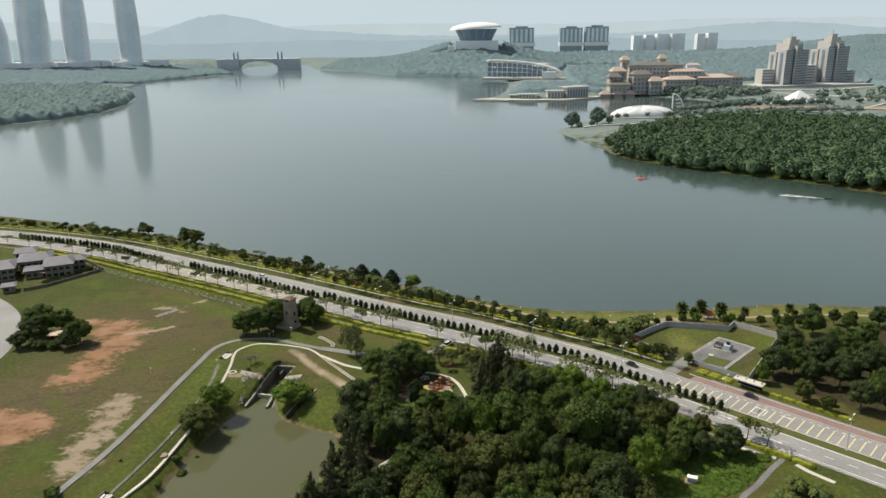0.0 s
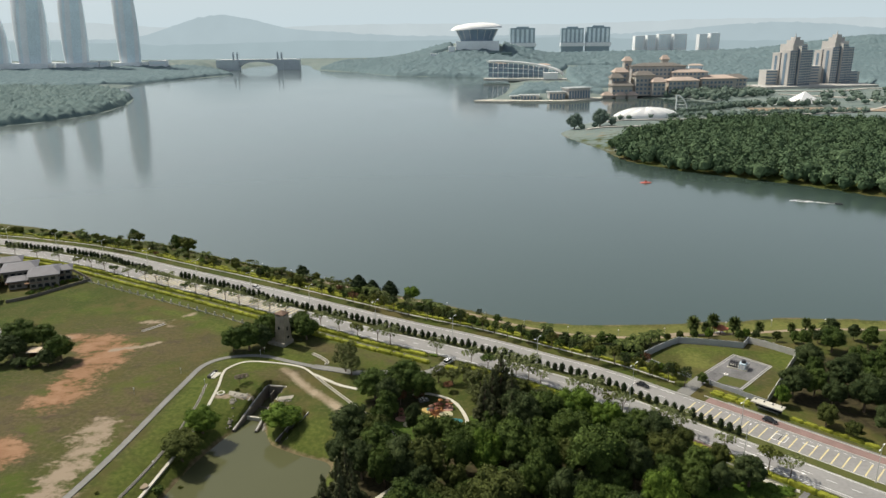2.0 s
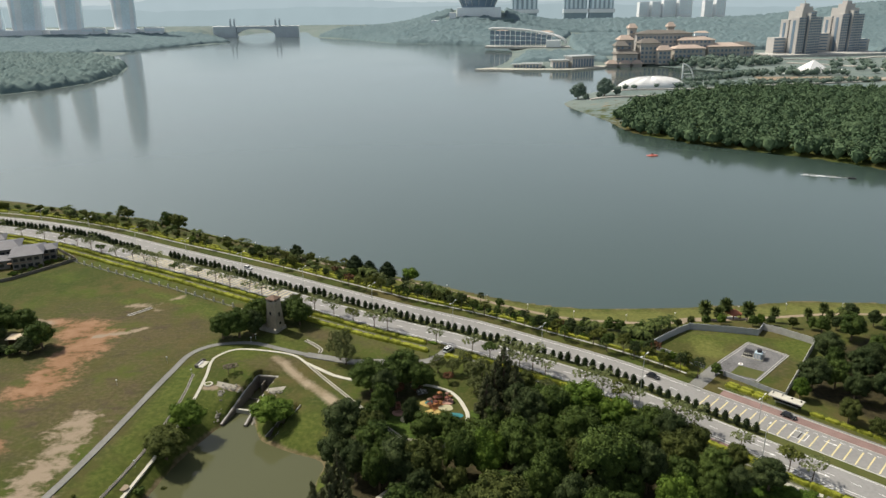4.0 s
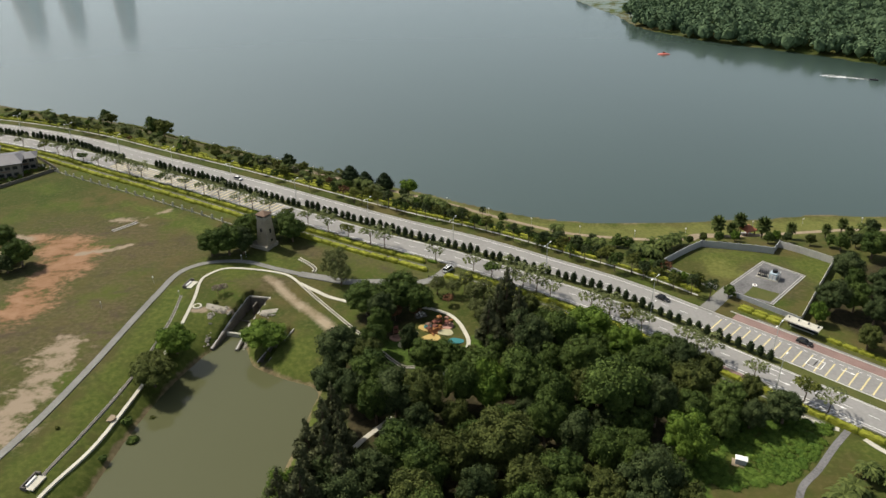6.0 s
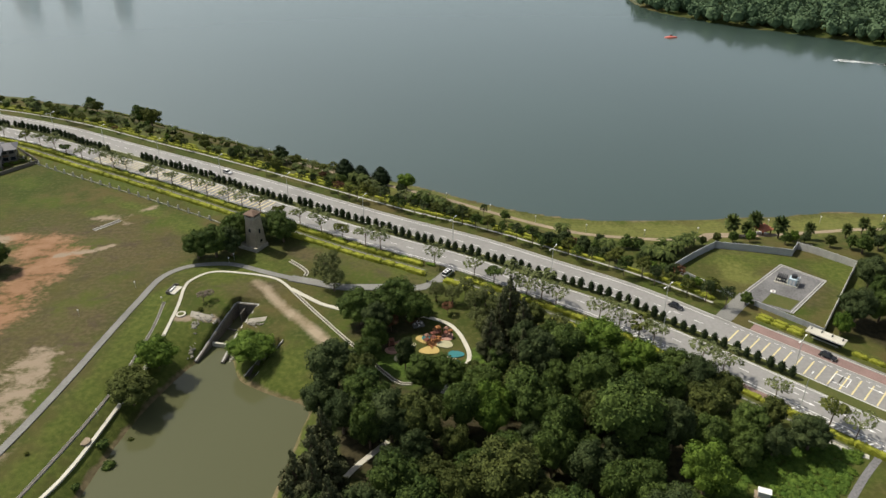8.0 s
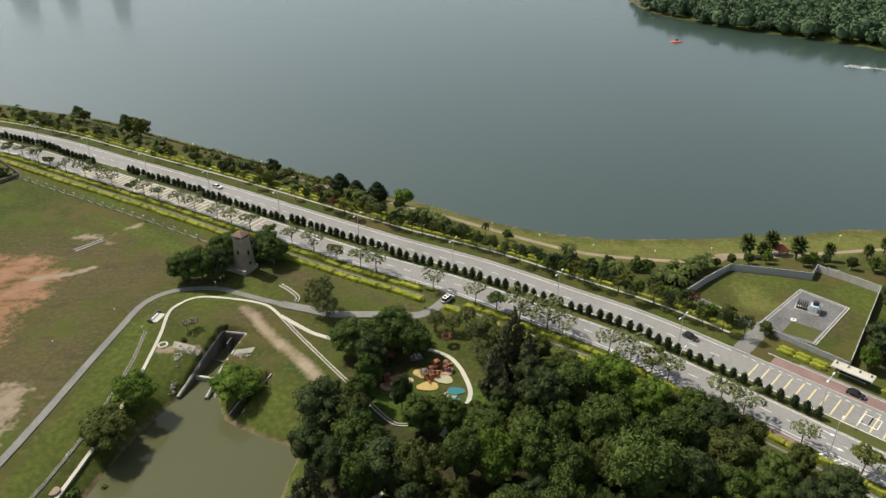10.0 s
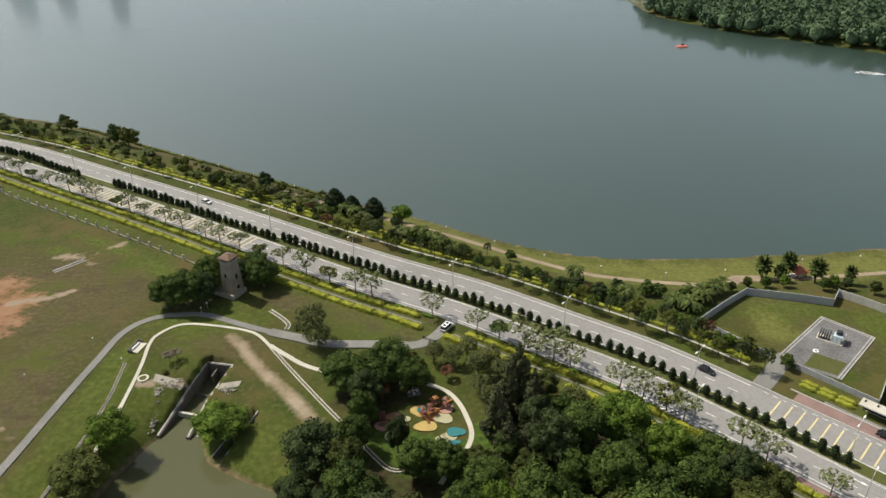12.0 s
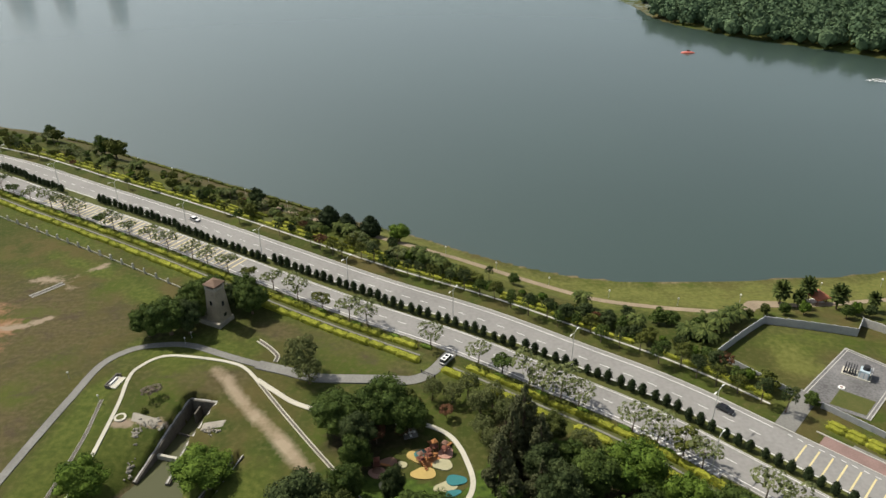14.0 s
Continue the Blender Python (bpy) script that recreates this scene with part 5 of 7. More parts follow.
part("weir", boxes((-65.6, 239.6, -8.4, 7.6, 0.7, 2.7, -14)), CONCRETE_PALE, inlet, "pale concrete weir beam")
part("weir", boxes((-62.9, 247.5, -8.4, 7.0, 0.3, 1.9, -20)), CONCRETE_DARK, inlet)
part("divider", boxes((-62.3, 254.6, -8.4, 0.4, 4.5, 4.6, -10)), CONCRETE_DARK, inlet)
ditch = thing("ditch_walls", "short dark concrete ditch running into the pond", "channel")
for off in (-1.3, 1.3):
    a, b = Vector((-47.4 + off, 236)), Vector((-53.6 + off * 1.2, 224.5))
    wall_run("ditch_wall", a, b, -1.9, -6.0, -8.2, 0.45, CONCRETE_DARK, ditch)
    wall_run("coping", a, b, -1.8, -5.9, -6.4, 0.22, CONCRETE, ditch)
rng = np.random.default_rng(17)
stone_bm = bmesh.new()
bmesh.ops.create_icosphere(stone_bm, subdivisions=1, radius=0.5)
for v in stone_bm.verts:
    v.co *= rng.uniform(0.75, 1.15)
stone_me = bpy.data.meshes.new("stone")
stone_bm.to_mesh(stone_me)
stone_bm.free()
stone_me.materials.append(STONE)
for cx, cy, rx, ry, k in ((-70.3, 246.3, 3.4, 1.3, 46), (-73.8, 243.4, 1.2, 2.6, 22), (-56, 245, 2.6, 1.2, 26), (-72.5, 234.5, 0.8, 2.6, 18), (-61.2, 234, 0.8, 3.0, 22)):
    rip = thing("riprap", "patch of pale rubble stone pitching on the bank", "stones")
    for _ in range(k):
        x, y = cx + rng.normal() * rx * 0.5, cy + rng.normal() * ry * 0.5
        ob = new("stone", stone_me)
        ob.parent = rip
        sc = rng.uniform(0.5, 1.2)
        ob.matrix_basis = pose(x, y, ground_z(x, y) + 0.05, rng.uniform(0, 360), rng.uniform(0, 360), 0) @ Matrix.Diagonal((sc, sc, sc * 0.6, 1))


def nook(x, y, turn):
    z = ground_z(x, y) + 0.15
    n = thing("seating_nook", "paved seating nook backed by a low dark wall", "seat", pose(x, y, z, 0, 0, turn))
    part("paving", boxes((0, 0, -0.3, 2.6, 4.6, 0.35)), CONCRETE_PALE, n)
    part("wall", boxes((-1.5, 0, -0.3, 0.35, 5.0, 1.1), (-0.9, 2.5, -0.3, 1.4, 0.35, 1.1), (-0.9, -2.5, -0.3, 1.4, 0.35, 1.1)), CONCRETE_DARK, n)
    part("bench", boxes((-0.9, 0, 0.05, 0.5, 3.2, 0.42)), WHITE, n)


nook(-85.0, 260.6, -14)
nook(-94.2, 172.5, -12)
z = ground_z(-79.0, 248) + 0.1
disc = thing("round_paving", "round pale paved circle beside the footpath", "paving", pose(-79.2, 247.8, z - 0.16))
bm = bmesh.new()
bmesh.ops.create_cone(bm, cap_ends=True, segments=28, radius1=1.5, radius2=1.5, depth=0.5)
part("ring", bm, CONCRETE_PALE, disc)
bm = bmesh.new()
bmesh.ops.create_cone(bm, cap_ends=True, segments=24, radius1=0.95, radius2=0.95, depth=0.56)
part("planting", bm, VERGE, disc)
z = ground_z(-86.5, 197)
disc = thing("round_paving", "small pale manhole slab beside the footpath", "paving", pose(-86.8, 196.5, z))
bm = bmesh.new()
bmesh.ops.create_cone(bm, cap_ends=True, segments=24, radius1=1.3, radius2=1.3, depth=0.7)
part("slab", bm, SAND, disc)

# ---- stone lookout tower ----
tower = thing("lookout_tower", "square rough stone lookout tower with a brown tiled roof", "tower", pose(-65.2, 288.6, -0.6, 0, 0, -27))
part("plinth", boxes((-1.5, 0, -0.5, 8.2, 6.4, 2.5, 0, 0.12)), STONE, tower, "rubble stone plinth")
bm = bmesh.new()
low, high, H0, H1 = 2.45, 1.85, 2.0, 12.2
vs = [bm.verts.new((sx * w, sy * w, zz)) for w, zz in ((low, H0), (high, H1)) for sx, sy in ((-1, -1), (1, -1), (1, 1), (-1, 1))]
for i in range(4):
    bm.faces.new((vs[i], vs[(i + 1) % 4], vs[4 + (i + 1) % 4], vs[4 + i]))
bm.faces.new(vs[4:])
part("shaft", bm, material("tower_stone", (0.24, 0.21, 0.16), 0.9, vary=0.3, grain=0.6, bump=0.6), tower)
for x, y in ((-1.65, -1.65), (1.65, -1.65), (1.65, 1.65), (-1.65, 1.65)):
    part("pillar", boxes((x, y, H1, 0.6, 0.6, 1.5)), STONE, tower)
part("parapet", boxes((0, -1.7, H1, 3.0, 0.25, 0.7), (0, 1.7, H1, 3.0, 0.25, 0.7), (1.7, 0, H1, 0.25, 3.0, 0.7), (-1.7, 0, H1, 0.25, 3.0, 0.7)), STONE, tower)
part("roof", hip_roof(bmesh.new(), 0, 0, H1 + 1.5, 4.0, 4.0, 1.3, 0.05, over=0.25), ROOF_BROWN, tower)
part("doorway", boxes((2.25, 0.1, 2.0, 0.25, 1.1, 2.3)), DARK_GLASS, tower, "dark doorway")
part("window", boxes((2.08, 0.1, 6.6, 0.22, 0.8, 1.6)), DARK_GLASS, tower)
part("window", boxes((-0.2, -2.12, 7.4, 0.7, 0.22, 1.3)), DARK_GLASS, tower)


# ---- walled compound ----
def panel_wall(name, points, tall, mat, label, step=3.0, thick=0.18):
    root = tagged(new(name), label, "wall", kind="structure")
    for (x0, y0), (x1, y1) in zip(points[:-1], points[1:]):
        ln = math.hypot(x1 - x0, y1 - y0)
        k = max(1, round(ln / step))
        turn = math.degrees(math.atan2(y1 - y0, x1 - x0))
        for i in range(k):
            t = (i + 0.5) / k
            x, y = x0 + (x1 - x0) * t, y0 + (y1 - y0) * t
            z = min(ground_z(x, y), 0) - 0.3
            part("panel", boxes((0, 0, 0, ln / k - 0.24, thick, tall + 0.3)), mat, root).matrix_basis = pose(x, y, z, 0, 0, turn)
            part("post", boxes((0, 0, 0, 0.26, 0.3, tall + 0.42)), mat, root).matrix_basis = pose(x0 + (x1 - x0) * i / k, y0 + (y1 - y0) * i / k, z, 0, 0, turn)
    return root


panel_wall("wall_west", [(75.6, 270.4), (95.2, 287.6)], 2.6, WALL_GREY, "grey precast panel wall round the mown compound")
panel_wall("wall_north", [(95.2, 287.6), (118.4, 279.6), (122.8, 285.6)], 2.6, WALL_GREY, "grey precast panel wall round the mown compound")
panel_wall("wall_east", [(122.8, 285.6), (136, 271.5), (108.6, 234.6)], 2.6, CONCRETE, "pale precast panel wall round the mown compound")
panel_wall("wall_south", [(75.6, 270.4), (89.6, 254.0)], 1.7, WALL_GREY, "low grey panel fence facing the road")
panel_wall("wall_south", [(94.6, 249.4), (108.6, 234.6)], 1.7, WALL_GREY, "low grey panel fence facing the road")
setting(part("gravel_yard", prism([(112.4, 273.8), (122.6, 263), (104.2, 244.6), (95, 251.2), (92.8, 255.6)], -0.5, 0.1), GRAVEL), "grey gravel yard with concrete kerbs", "yard")
setting(part("lawn", prism([(97.2, 250.8), (102.4, 256.2), (109.2, 251.4), (104.2, 246.4)], -0.4, 0.14), VERGE), "leftover patch of rough lawn in the gravel yard", "lawn")
for a, b in (((92.8, 255.6), (112.4, 273.8)), ((112.4, 273.8), (122.6, 263)), ((122.6, 263), (104.2, 244.6))):
    k = thing("kerb_edging", "pale concrete kerb edging the gravel yard", "kerb")
    wall_run("kerb", a, b, 0.22, 0.22, -0.4, 0.25, CONCRETE, k)
    d = (Vector(b) - Vector(a)).normalized()
    n = Vector((d.y, -d.x)) * 0.8
    wall_run("gutter", Vector(a) + n, Vector(b) + n, 0.15, 0.15, -0.4, 0.2, CONCRETE, k)
pump = thing("pump_station", "small pump station with dark pipes and a pale blue cabinet", "pump station", pose(109.6, 262.2, 0.1, 0, 0, -35))
part("plinth", boxes((0, 0, -0.4, 7.0, 3.6, 0.75, 0, 0.05)), CONCRETE_PALE, pump)
for i in range(5):
    bm = bmesh.new()
    x = -2.9 + i * 0.62
    rod(bm, (x, -1.3, 0.3), (x, -1.3, 1.9), 0.17)
    rod(bm, (x, -1.3, 1.9), (x, 1.3, 2.2), 0.17)
    rod(bm, (x, 1.3, 0.3), (x, 1.3, 2.2), 0.17)
    part("pipe", bm, METAL_DARK, pump)
part("manifold", rod(bmesh.new(), (-3.2, -1.3, 0.8), (0.1, -1.3, 0.8), 0.22), METAL_DARK, pump)
part("cabinet", boxes((1.7, -0.2, 0.3, 2.4, 2.6, 2.2, 0, 0.05)), material("pale_blue_paint", (0.42, 0.52, 0.58), 0.5, vary=0.08), pump)
part("cabinet_door", boxes((1.2, -1.54, 0.5, 0.8, 0.06, 1.6), (2.2, -1.54, 0.5, 0.8, 0.06, 1.6)), WHITE, pump)
bm = bmesh.new()
bmesh.ops.create_cone(bm, cap_ends=True, segments=18, radius1=0.85, radius2=0.8, depth=1.0, matrix=Matrix.Translation((1.8, 0.1, 3.0)))
part("tank", bm, METAL_DARK, pump)
part("screen_wall", boxes((3.3, 0.6, 0.3, 0.2, 3.2, 2.0)), WALL_GREY, pump)
man = thing("manhole", "round white manhole ring in the gravel", "manhole", pose(103.2, 257, 0.1))
bm = bmesh.new()
bmesh.ops.create_cone(bm, cap_ends=True, segments=20, radius1=0.85, radius2=0.8, depth=0.4)
part("ring", bm, WHITE, man)
bm = bmesh.new()
bmesh.ops.create_cone(bm, cap_ends=True, segments=16, radius1=0.4, radius2=0.4, depth=0.46)
part("lid", bm, RED_PAVING, man)

# ---- bus shelter, pavilion, lamps ----
x, y, a = on_road(680, 19.8)
shelter = thing("bus_shelter", "bus shelter with a pale flat metal roof on posts", "bus shelter", pose(x, y, 0, 0, 0, a))
part("roof", boxes((0, 0, 2.9, 10.2, 3.4, 0.22, 0, 0.05)), CONCRETE_PALE, shelter)
part("fascia", boxes((0, -1.5, 2.7, 10.2, 0.1, 0.3)), WHITE, shelter)
for px_ in (-4.2, -1.4, 1.4, 4.2):
    part("post", rod(bmesh.new(), (px_, 0.9, 0), (px_, 0.9, 2.95), 0.09), METAL_DARK, shelter)
    part("roof_fin", boxes((px_, 0.5, 3.1, 0.35, 0.7, 0.3)), METAL_DARK, shelter)
part("back_panel", boxes((0, 1.1, 0.4, 8.6, 0.08, 1.8)), DARK_GLASS, shelter)
part("bench", boxes((0, 0.6, 0.4, 7.0, 0.4, 0.08), (-3, 0.6, 0, 0.1, 0.4, 0.4), (3, 0.6, 0, 0.1, 0.4, 0.4)), METAL_PALE, shelter)
z = ground_z(118.7, 303.6)
gazebo = thing("pavilion", "small open pavilion with an orange tiled roof", "pavilion", pose(118.7, 303.6, z, 0, 0, 20))
part("floor", boxes((0, 0, -0.8, 4.6, 4.6, 1.0)), CONCRETE, gazebo)
for sx in (-1.8, 1.8):
    for sy in (-1.8, 1.8):
        part("post", boxes((sx, sy, 0.2, 0.28, 0.28, 2.5)), TIMBER, gazebo)
part("roof", hip_roof(bmesh.new(), 0, 0, 2.6, 4.4, 4.4, 1.6, 0.12, over=0.5), ROOF_ORANGE, gazebo)


def lamp_maker(double):
    def make():
        e = thing("street_lamp", "tall grey steel street lamp with a curved arm", "street lamp", group="street lamps")
        part("pole", rod(bmesh.new(), (0, 0, -0.3), (0, 0, 10.6), 0.13, 0.07), METAL_PALE, e)
        part("base", boxes((0, 0, -0.2, 0.5, 0.5, 0.4)), CONCRETE, e)
        for sgn in ((-1, 1) if double else (1,)):
            bm = bmesh.new()
            rod(bm, (0, 0, 10.5), (0, 0.8 * sgn, 11.0), 0.06)
            rod(bm, (0, 0.8 * sgn, 11.0), (0, 1.7 * sgn, 11.1), 0.055)
            part("arm", bm, METAL_PALE, e)
            part("lamp_head", boxes((0, 2.0 * sgn, 11.0, 0.34, 1.0, 0.2, 0, 0.04)), WHITE, e)
        return e
    return make


LAMP = Stand([lamp_maker(True), lamp_maker(False)])
for k in range(15):
    x, y, a = on_road(717 - 38 * k, 1.1)
    LAMP.put(0, x, y, 1, a, 0.12)
for s in (686, 648):
    x, y, a = on_road(s, -13.2)
    LAMP.put(1, x, y, 1, a, 0)


def bollard():
    e = thing("garden_light", "short white post light on the lakeside lawn", "garden light", group="lakeside lights")
    part("post", rod(bmesh.new(), (0, 0, -0.3), (0, 0, 2.6), 0.06), METAL_PALE, e)
    bm = bmesh.new()
    bmesh.ops.create_uvsphere(bm, u_segments=10, v_segments=7, radius=0.3, matrix=Matrix.Translation((0, 0, 2.8)))
    part("globe", bm, WHITE, e)
    return e


POST = Stand([bollard])
for x, y in ((-43.8, 364), (-18.5, 347), (1.6, 337), (19.1, 327.4), (36, 317.4), (54.2, 308.7), (74.4, 302.2), (95, 304.9), (146, 316), (-62, 375), (-82, 388), (-100, 398), (-120, 411), (-140, 424), (125, 314), (170, 316), (-87, 205), (-86.4, 253), (-72, 277.3), (-71, 280), (-98, 262), (-109, 246)):
    POST.put(0, x, y, 1 if y > 290 else 0.8, 0)


# ---- vehicles ----
def car(name, label, paint, x, y, turn, van=False, z=0.02):
    e = thing(name, label, "van" if van else "car", pose(x, y, z, 0, 0, turn))
    L, W, hood, top = (4.7, 1.75, 0.95, 1.85) if van else (4.4, 1.72, 0.82, 1.42)
    bm = boxes((0, 0, 0.28, L, W, hood - 0.28, 0, 0.14))
    part("body", bm, paint, e)
    prof = [(-L * 0.48, hood - 0.05), (L * (0.34 if van else 0.26), hood - 0.05), (L * (0.2 if van else 0.08), top), (-L * (0.45 if van else 0.3), top)]
    bm = bmesh.new()
    rows = [[bm.verts.new((px_, s_ * W / 2 * (0.97 if zz < top else 0.82), zz)) for px_, zz in prof] for s_ in (-1, 1)]
    for i in range(4):
        j = (i + 1) % 4
        bm.faces.new((rows[0][i], rows[0][j], rows[1][j], rows[1][i]))
    bm.faces.new(rows[0])
    bm.faces.new(rows[1][::-1])
    bmesh.ops.recalc_face_normals(bm, faces=bm.faces)
    part("cabin", bm, DARK_GLASS, e, "dark glazed cabin")
    part("roof", boxes(((-L * 0.125 if van else -L * 0.11), 0, top - 0.02, L * (0.64 if van else 0.37), W * 0.83, 0.07, 0, 0.03)), paint, e)
    for sx in (-L * 0.31, L * 0.31):
        for sy in (-W / 2 + 0.05, W / 2 - 0.05):
            w = part("wheel", rod(bmesh.new(), (sx, sy - 0.1, 0.32), (sx, sy + 0.1, 0.32), 0.32, 0.32, 14), RUBBER, e)
            part("rim", rod(bmesh.new(), (sx, sy - 0.11, 0.32), (sx, sy + 0.11, 0.32), 0.18, 0.18, 10), METAL_PALE, w)
    for sy in (-W * 0.36, W * 0.36):
        part("headlight", boxes((L / 2 - 0.04, sy, 0.58, 0.12, 0.36, 0.16)), WHITE, e)
        part("tail_light", boxes((-L / 2 + 0.04, sy, 0.62, 0.12, 0.3, 0.18)), RED_PAVING, e)
    for sx in (L / 2 - 0.02, -L / 2 + 0.02):
        part("bumper", boxes((sx, 0, 0.26, 0.14, W * 0.95, 0.24)), METAL_DARK, e)
    return e


PAINT_BLACK = material("black_car_paint", (0.015, 0.015, 0.018), 0.2, vary=0.05, bump=0, specular=0.6)
PAINT_CAR = material("white_car_paint", (0.8, 0.8, 0.8), 0.25, vary=0.03, bump=0, specular=0.6)
van = car("van", "white van with dark windows waiting on the driveway", PAINT_CAR, 1.7, 268.7, 57, True, z=0.15)
part("roof_vent", boxes((-1.3, 0, 1.9, 0.7, 0.8, 0.06), (0.1, 0, 1.9, 0.7, 0.8, 0.06)), DARK_GLASS, van)
x, y, a = on_road(683, 14.2)
car("car", "black car parked in the red bus lay-by", PAINT_BLACK, x, y, a)
x, y, a = on_road(641, 8.4)
car("car", "black car driving on the lakeside carriageway", PAINT_BLACK, x, y, a)
x, y, a = on_road(447, 8.2)
car("car", "white car driving on the lakeside carriageway", PAINT_CAR, x, y, a)
gate = thing("barrier_gate", "low dark barrier gate across the driveway", "gate", pose(-3.2, 262.7, ground_z(-3.2, 262.7), 0, 0, -32))
part("bar", boxes((0, 0, 0.8, 4.2, 0.1, 0.14), (0, 0, 0.35, 4.2, 0.08, 0.08)), METAL_DARK, gate)
for sx in (-2.1, 2.1):
    part("post", boxes((sx, 0, -0.3, 0.22, 0.22, 1.5)), METAL_DARK, gate)

# ---- playground ----
PAD = {"yellow": (0.42, 0.31, 0.11), "teal": (0.035, 0.17, 0.18), "cream": (0.37, 0.35, 0.22), "pink": (0.38, 0.22, 0.17), "brown": (0.24, 0.14, 0.1), "orange": (0.36, 0.16, 0.06), "red": (0.17, 0.065, 0.045)}
PADM = {k: material("rubber_" + k, c, 0.85, vary=0.1, grain=0.5) for k, c in PAD.items()}


def blob_pad(x, y, rx, ry, turn, colour, lift, seed):
    r = np.random.default_rng(seed)
    ph = r.uniform(0, 6.28, 3)
    pts = []
    for i in range(28):
        a = i / 28 * 2 * math.pi
        k = 1 + 0.12 * math.sin(2 * a + ph[0]) + 0.08 * math.sin(3 * a + ph[1])
        pts.append((rx * k * math.cos(a), ry * k * math.sin(a)))
    z = ground_z(x, y)
    e = thing("safety_pad", colour + " rubber safety surface of the playground", "play surface", pose(x, y, z + lift, 0, 0, turn), group="play surfaces")
    part("pad", prism(pts, -0.6, 0.12), PADM[colour], e)


for i, row in enumerate(((-14.2, 231.0, 2.0, 1.6, -30, "pink", 0.1), (-14.0, 231.3, 1.4, 0.9, -30, "brown", 0.14), (-11.8, 234.2, 1.9, 1.5, 0, "brown", 0.1), (-8.6, 233.2, 1.0, 1.2, 0, "cream", 0.1), (-12.3, 227.6, 1.2, 1.6, 0, "cream", 0.1),
                         (-5.0, 235.8, 2.6, 2.1, 20, "yellow", 0.1), (-4.6, 236.3, 1.5, 1.2, 20, "teal", 0.16), (-2.3, 234.5, 2.6, 2.2, 30, "orange", 0.08), (1.4, 236.3, 1.9, 1.8, 0, "pink", 0.1), (0.7, 232.8, 2.2, 1.8, 20, "cream", 0.13),
                         (-3.6, 230.4, 2.9, 1.8, -10, "yellow", 0.12), (3.6, 228.0, 2.1, 1.7, -10, "teal", 0.18), (1.6, 226.4, 2.7, 1.7, 15, "cream", 0.12), (2.8, 224.4, 1.8, 1.0, 10, "teal", 0.1))):
    blob_pad(row[0], row[1] - 1.2, *row[2:], 100 + i)


def play_tower(x, y, turn, roof):
    e = thing("play_frame", "brightly coloured climbing frame with a slide", "play equipment", pose(x, y, ground_z(x, y) + 0.2, 0, 0, turn), group="play equipment")
    for sx in (-0.7, 0.7):
        for sy in (-0.7, 0.7):
            part("post", rod(bmesh.new(), (sx, sy, 0), (sx, sy, 2.6), 0.07), PADM["brown"], e)
    part("deck", boxes((0, 0, 1.1, 1.6, 1.6, 0.1)), PADM["red"], e)
    part("roof", hip_roof(bmesh.new(), 0, 0, 2.5, 1.3, 1.3, 0.7, 0.05), PADM[roof], e)
    bm = bmesh.new()
    for k in range(5):
        box(bm, 1.0 + 0.45 * k, 0, 0.95 - 0.2 * k, 0.5, 0.6, 0.12)
    part("slide", bm, PADM["orange"], e)
    part("ladder", boxes((-0.95, -0.2, 0, 0.08, 0.06, 1.2), (-0.95, 0.2, 0, 0.08, 0.06, 1.2), (-0.95, 0, 0.4, 0.06, 0.4, 0.06), (-0.95, 0, 0.8, 0.06, 0.4, 0.06)), PADM["red"], e)


play_tower(-2.6, 233.6, 30, "red")
play_tower(-1.3, 236.2, 120, "orange")
play_tower(-4.4, 232.6, -60, "brown")
play_tower(1.2, 235.6, 60, "brown")
play_tower(-14.3, 231.2, 10, "red")
swing = thing("swing_frame", "dark red steel swing frame under the trees", "swing", pose(-12, 243.5, ground_z(-12, 243.5), 0, 0, 10))
for sx in (-2.2, 2.2):
    bm = bmesh.new()
    rod(bm, (sx, -1.1, 0), (sx, 0, 2.8), 0.09)
    rod(bm, (sx, 1.1, 0), (sx, 0, 2.8), 0.09)
    part("frame_leg", bm, PADM["red"], swing)
part("beam", rod(bmesh.new(), (-2.2, 0, 2.8), (2.2, 0, 2.8), 0.09), PADM["red"], swing)
for sx in (-1.0, 1.0):
    part("swing_seat", boxes((sx, 0, 0.5, 0.5, 0.2, 0.06), (sx - 0.2, 0, 0.5, 0.03, 0.03, 2.25), (sx + 0.2, 0, 0.5, 0.03, 0.03, 2.25)), RUBBER, swing)
table = thing("picnic_table", "pale concrete table with four stools on a slab", "table", pose(-7.2, 241.8, ground_z(-7.2, 241.8), 0, 0, 15))
part("slab", boxes((0, 0, -0.5, 3.4, 3.2, 0.62)), ASPHALT_OLD, table)
part("tabletop", boxes((0, 0, 0.75, 1.1, 1.1, 0.1), (0, 0, 0.1, 0.3, 0.3, 0.66)), WHITE, table)
for sx, sy in ((1, 0), (-1, 0), (0, 1), (0, -1)):
    part("stool", boxes((sx * 1.05, sy * 1.05, 0.1, 0.5, 0.5, 0.4)), WHITE, table)

# ---- field: hut, fence posts, houses, service box ----
hut = thing("hut", "small open hut with a flat buff roof among trees", "hut", pose(-157.2, 277, 0, 0, 0, 4))
part("roof", boxes((0, 0, 3.3, 10, 5.2, 0.25, 0, 0.06)), material("buff_roof", (0.52, 0.42, 0.3), 0.8, vary=0.12), hut)
part("wall", boxes((0, 1.8, 0, 8.6, 0.2, 3.3), (-4.2, 0, 0, 0.2, 3.8, 3.3), (4.2, 0, 0, 0.2, 3.8, 3.3)), TIMBER, hut)


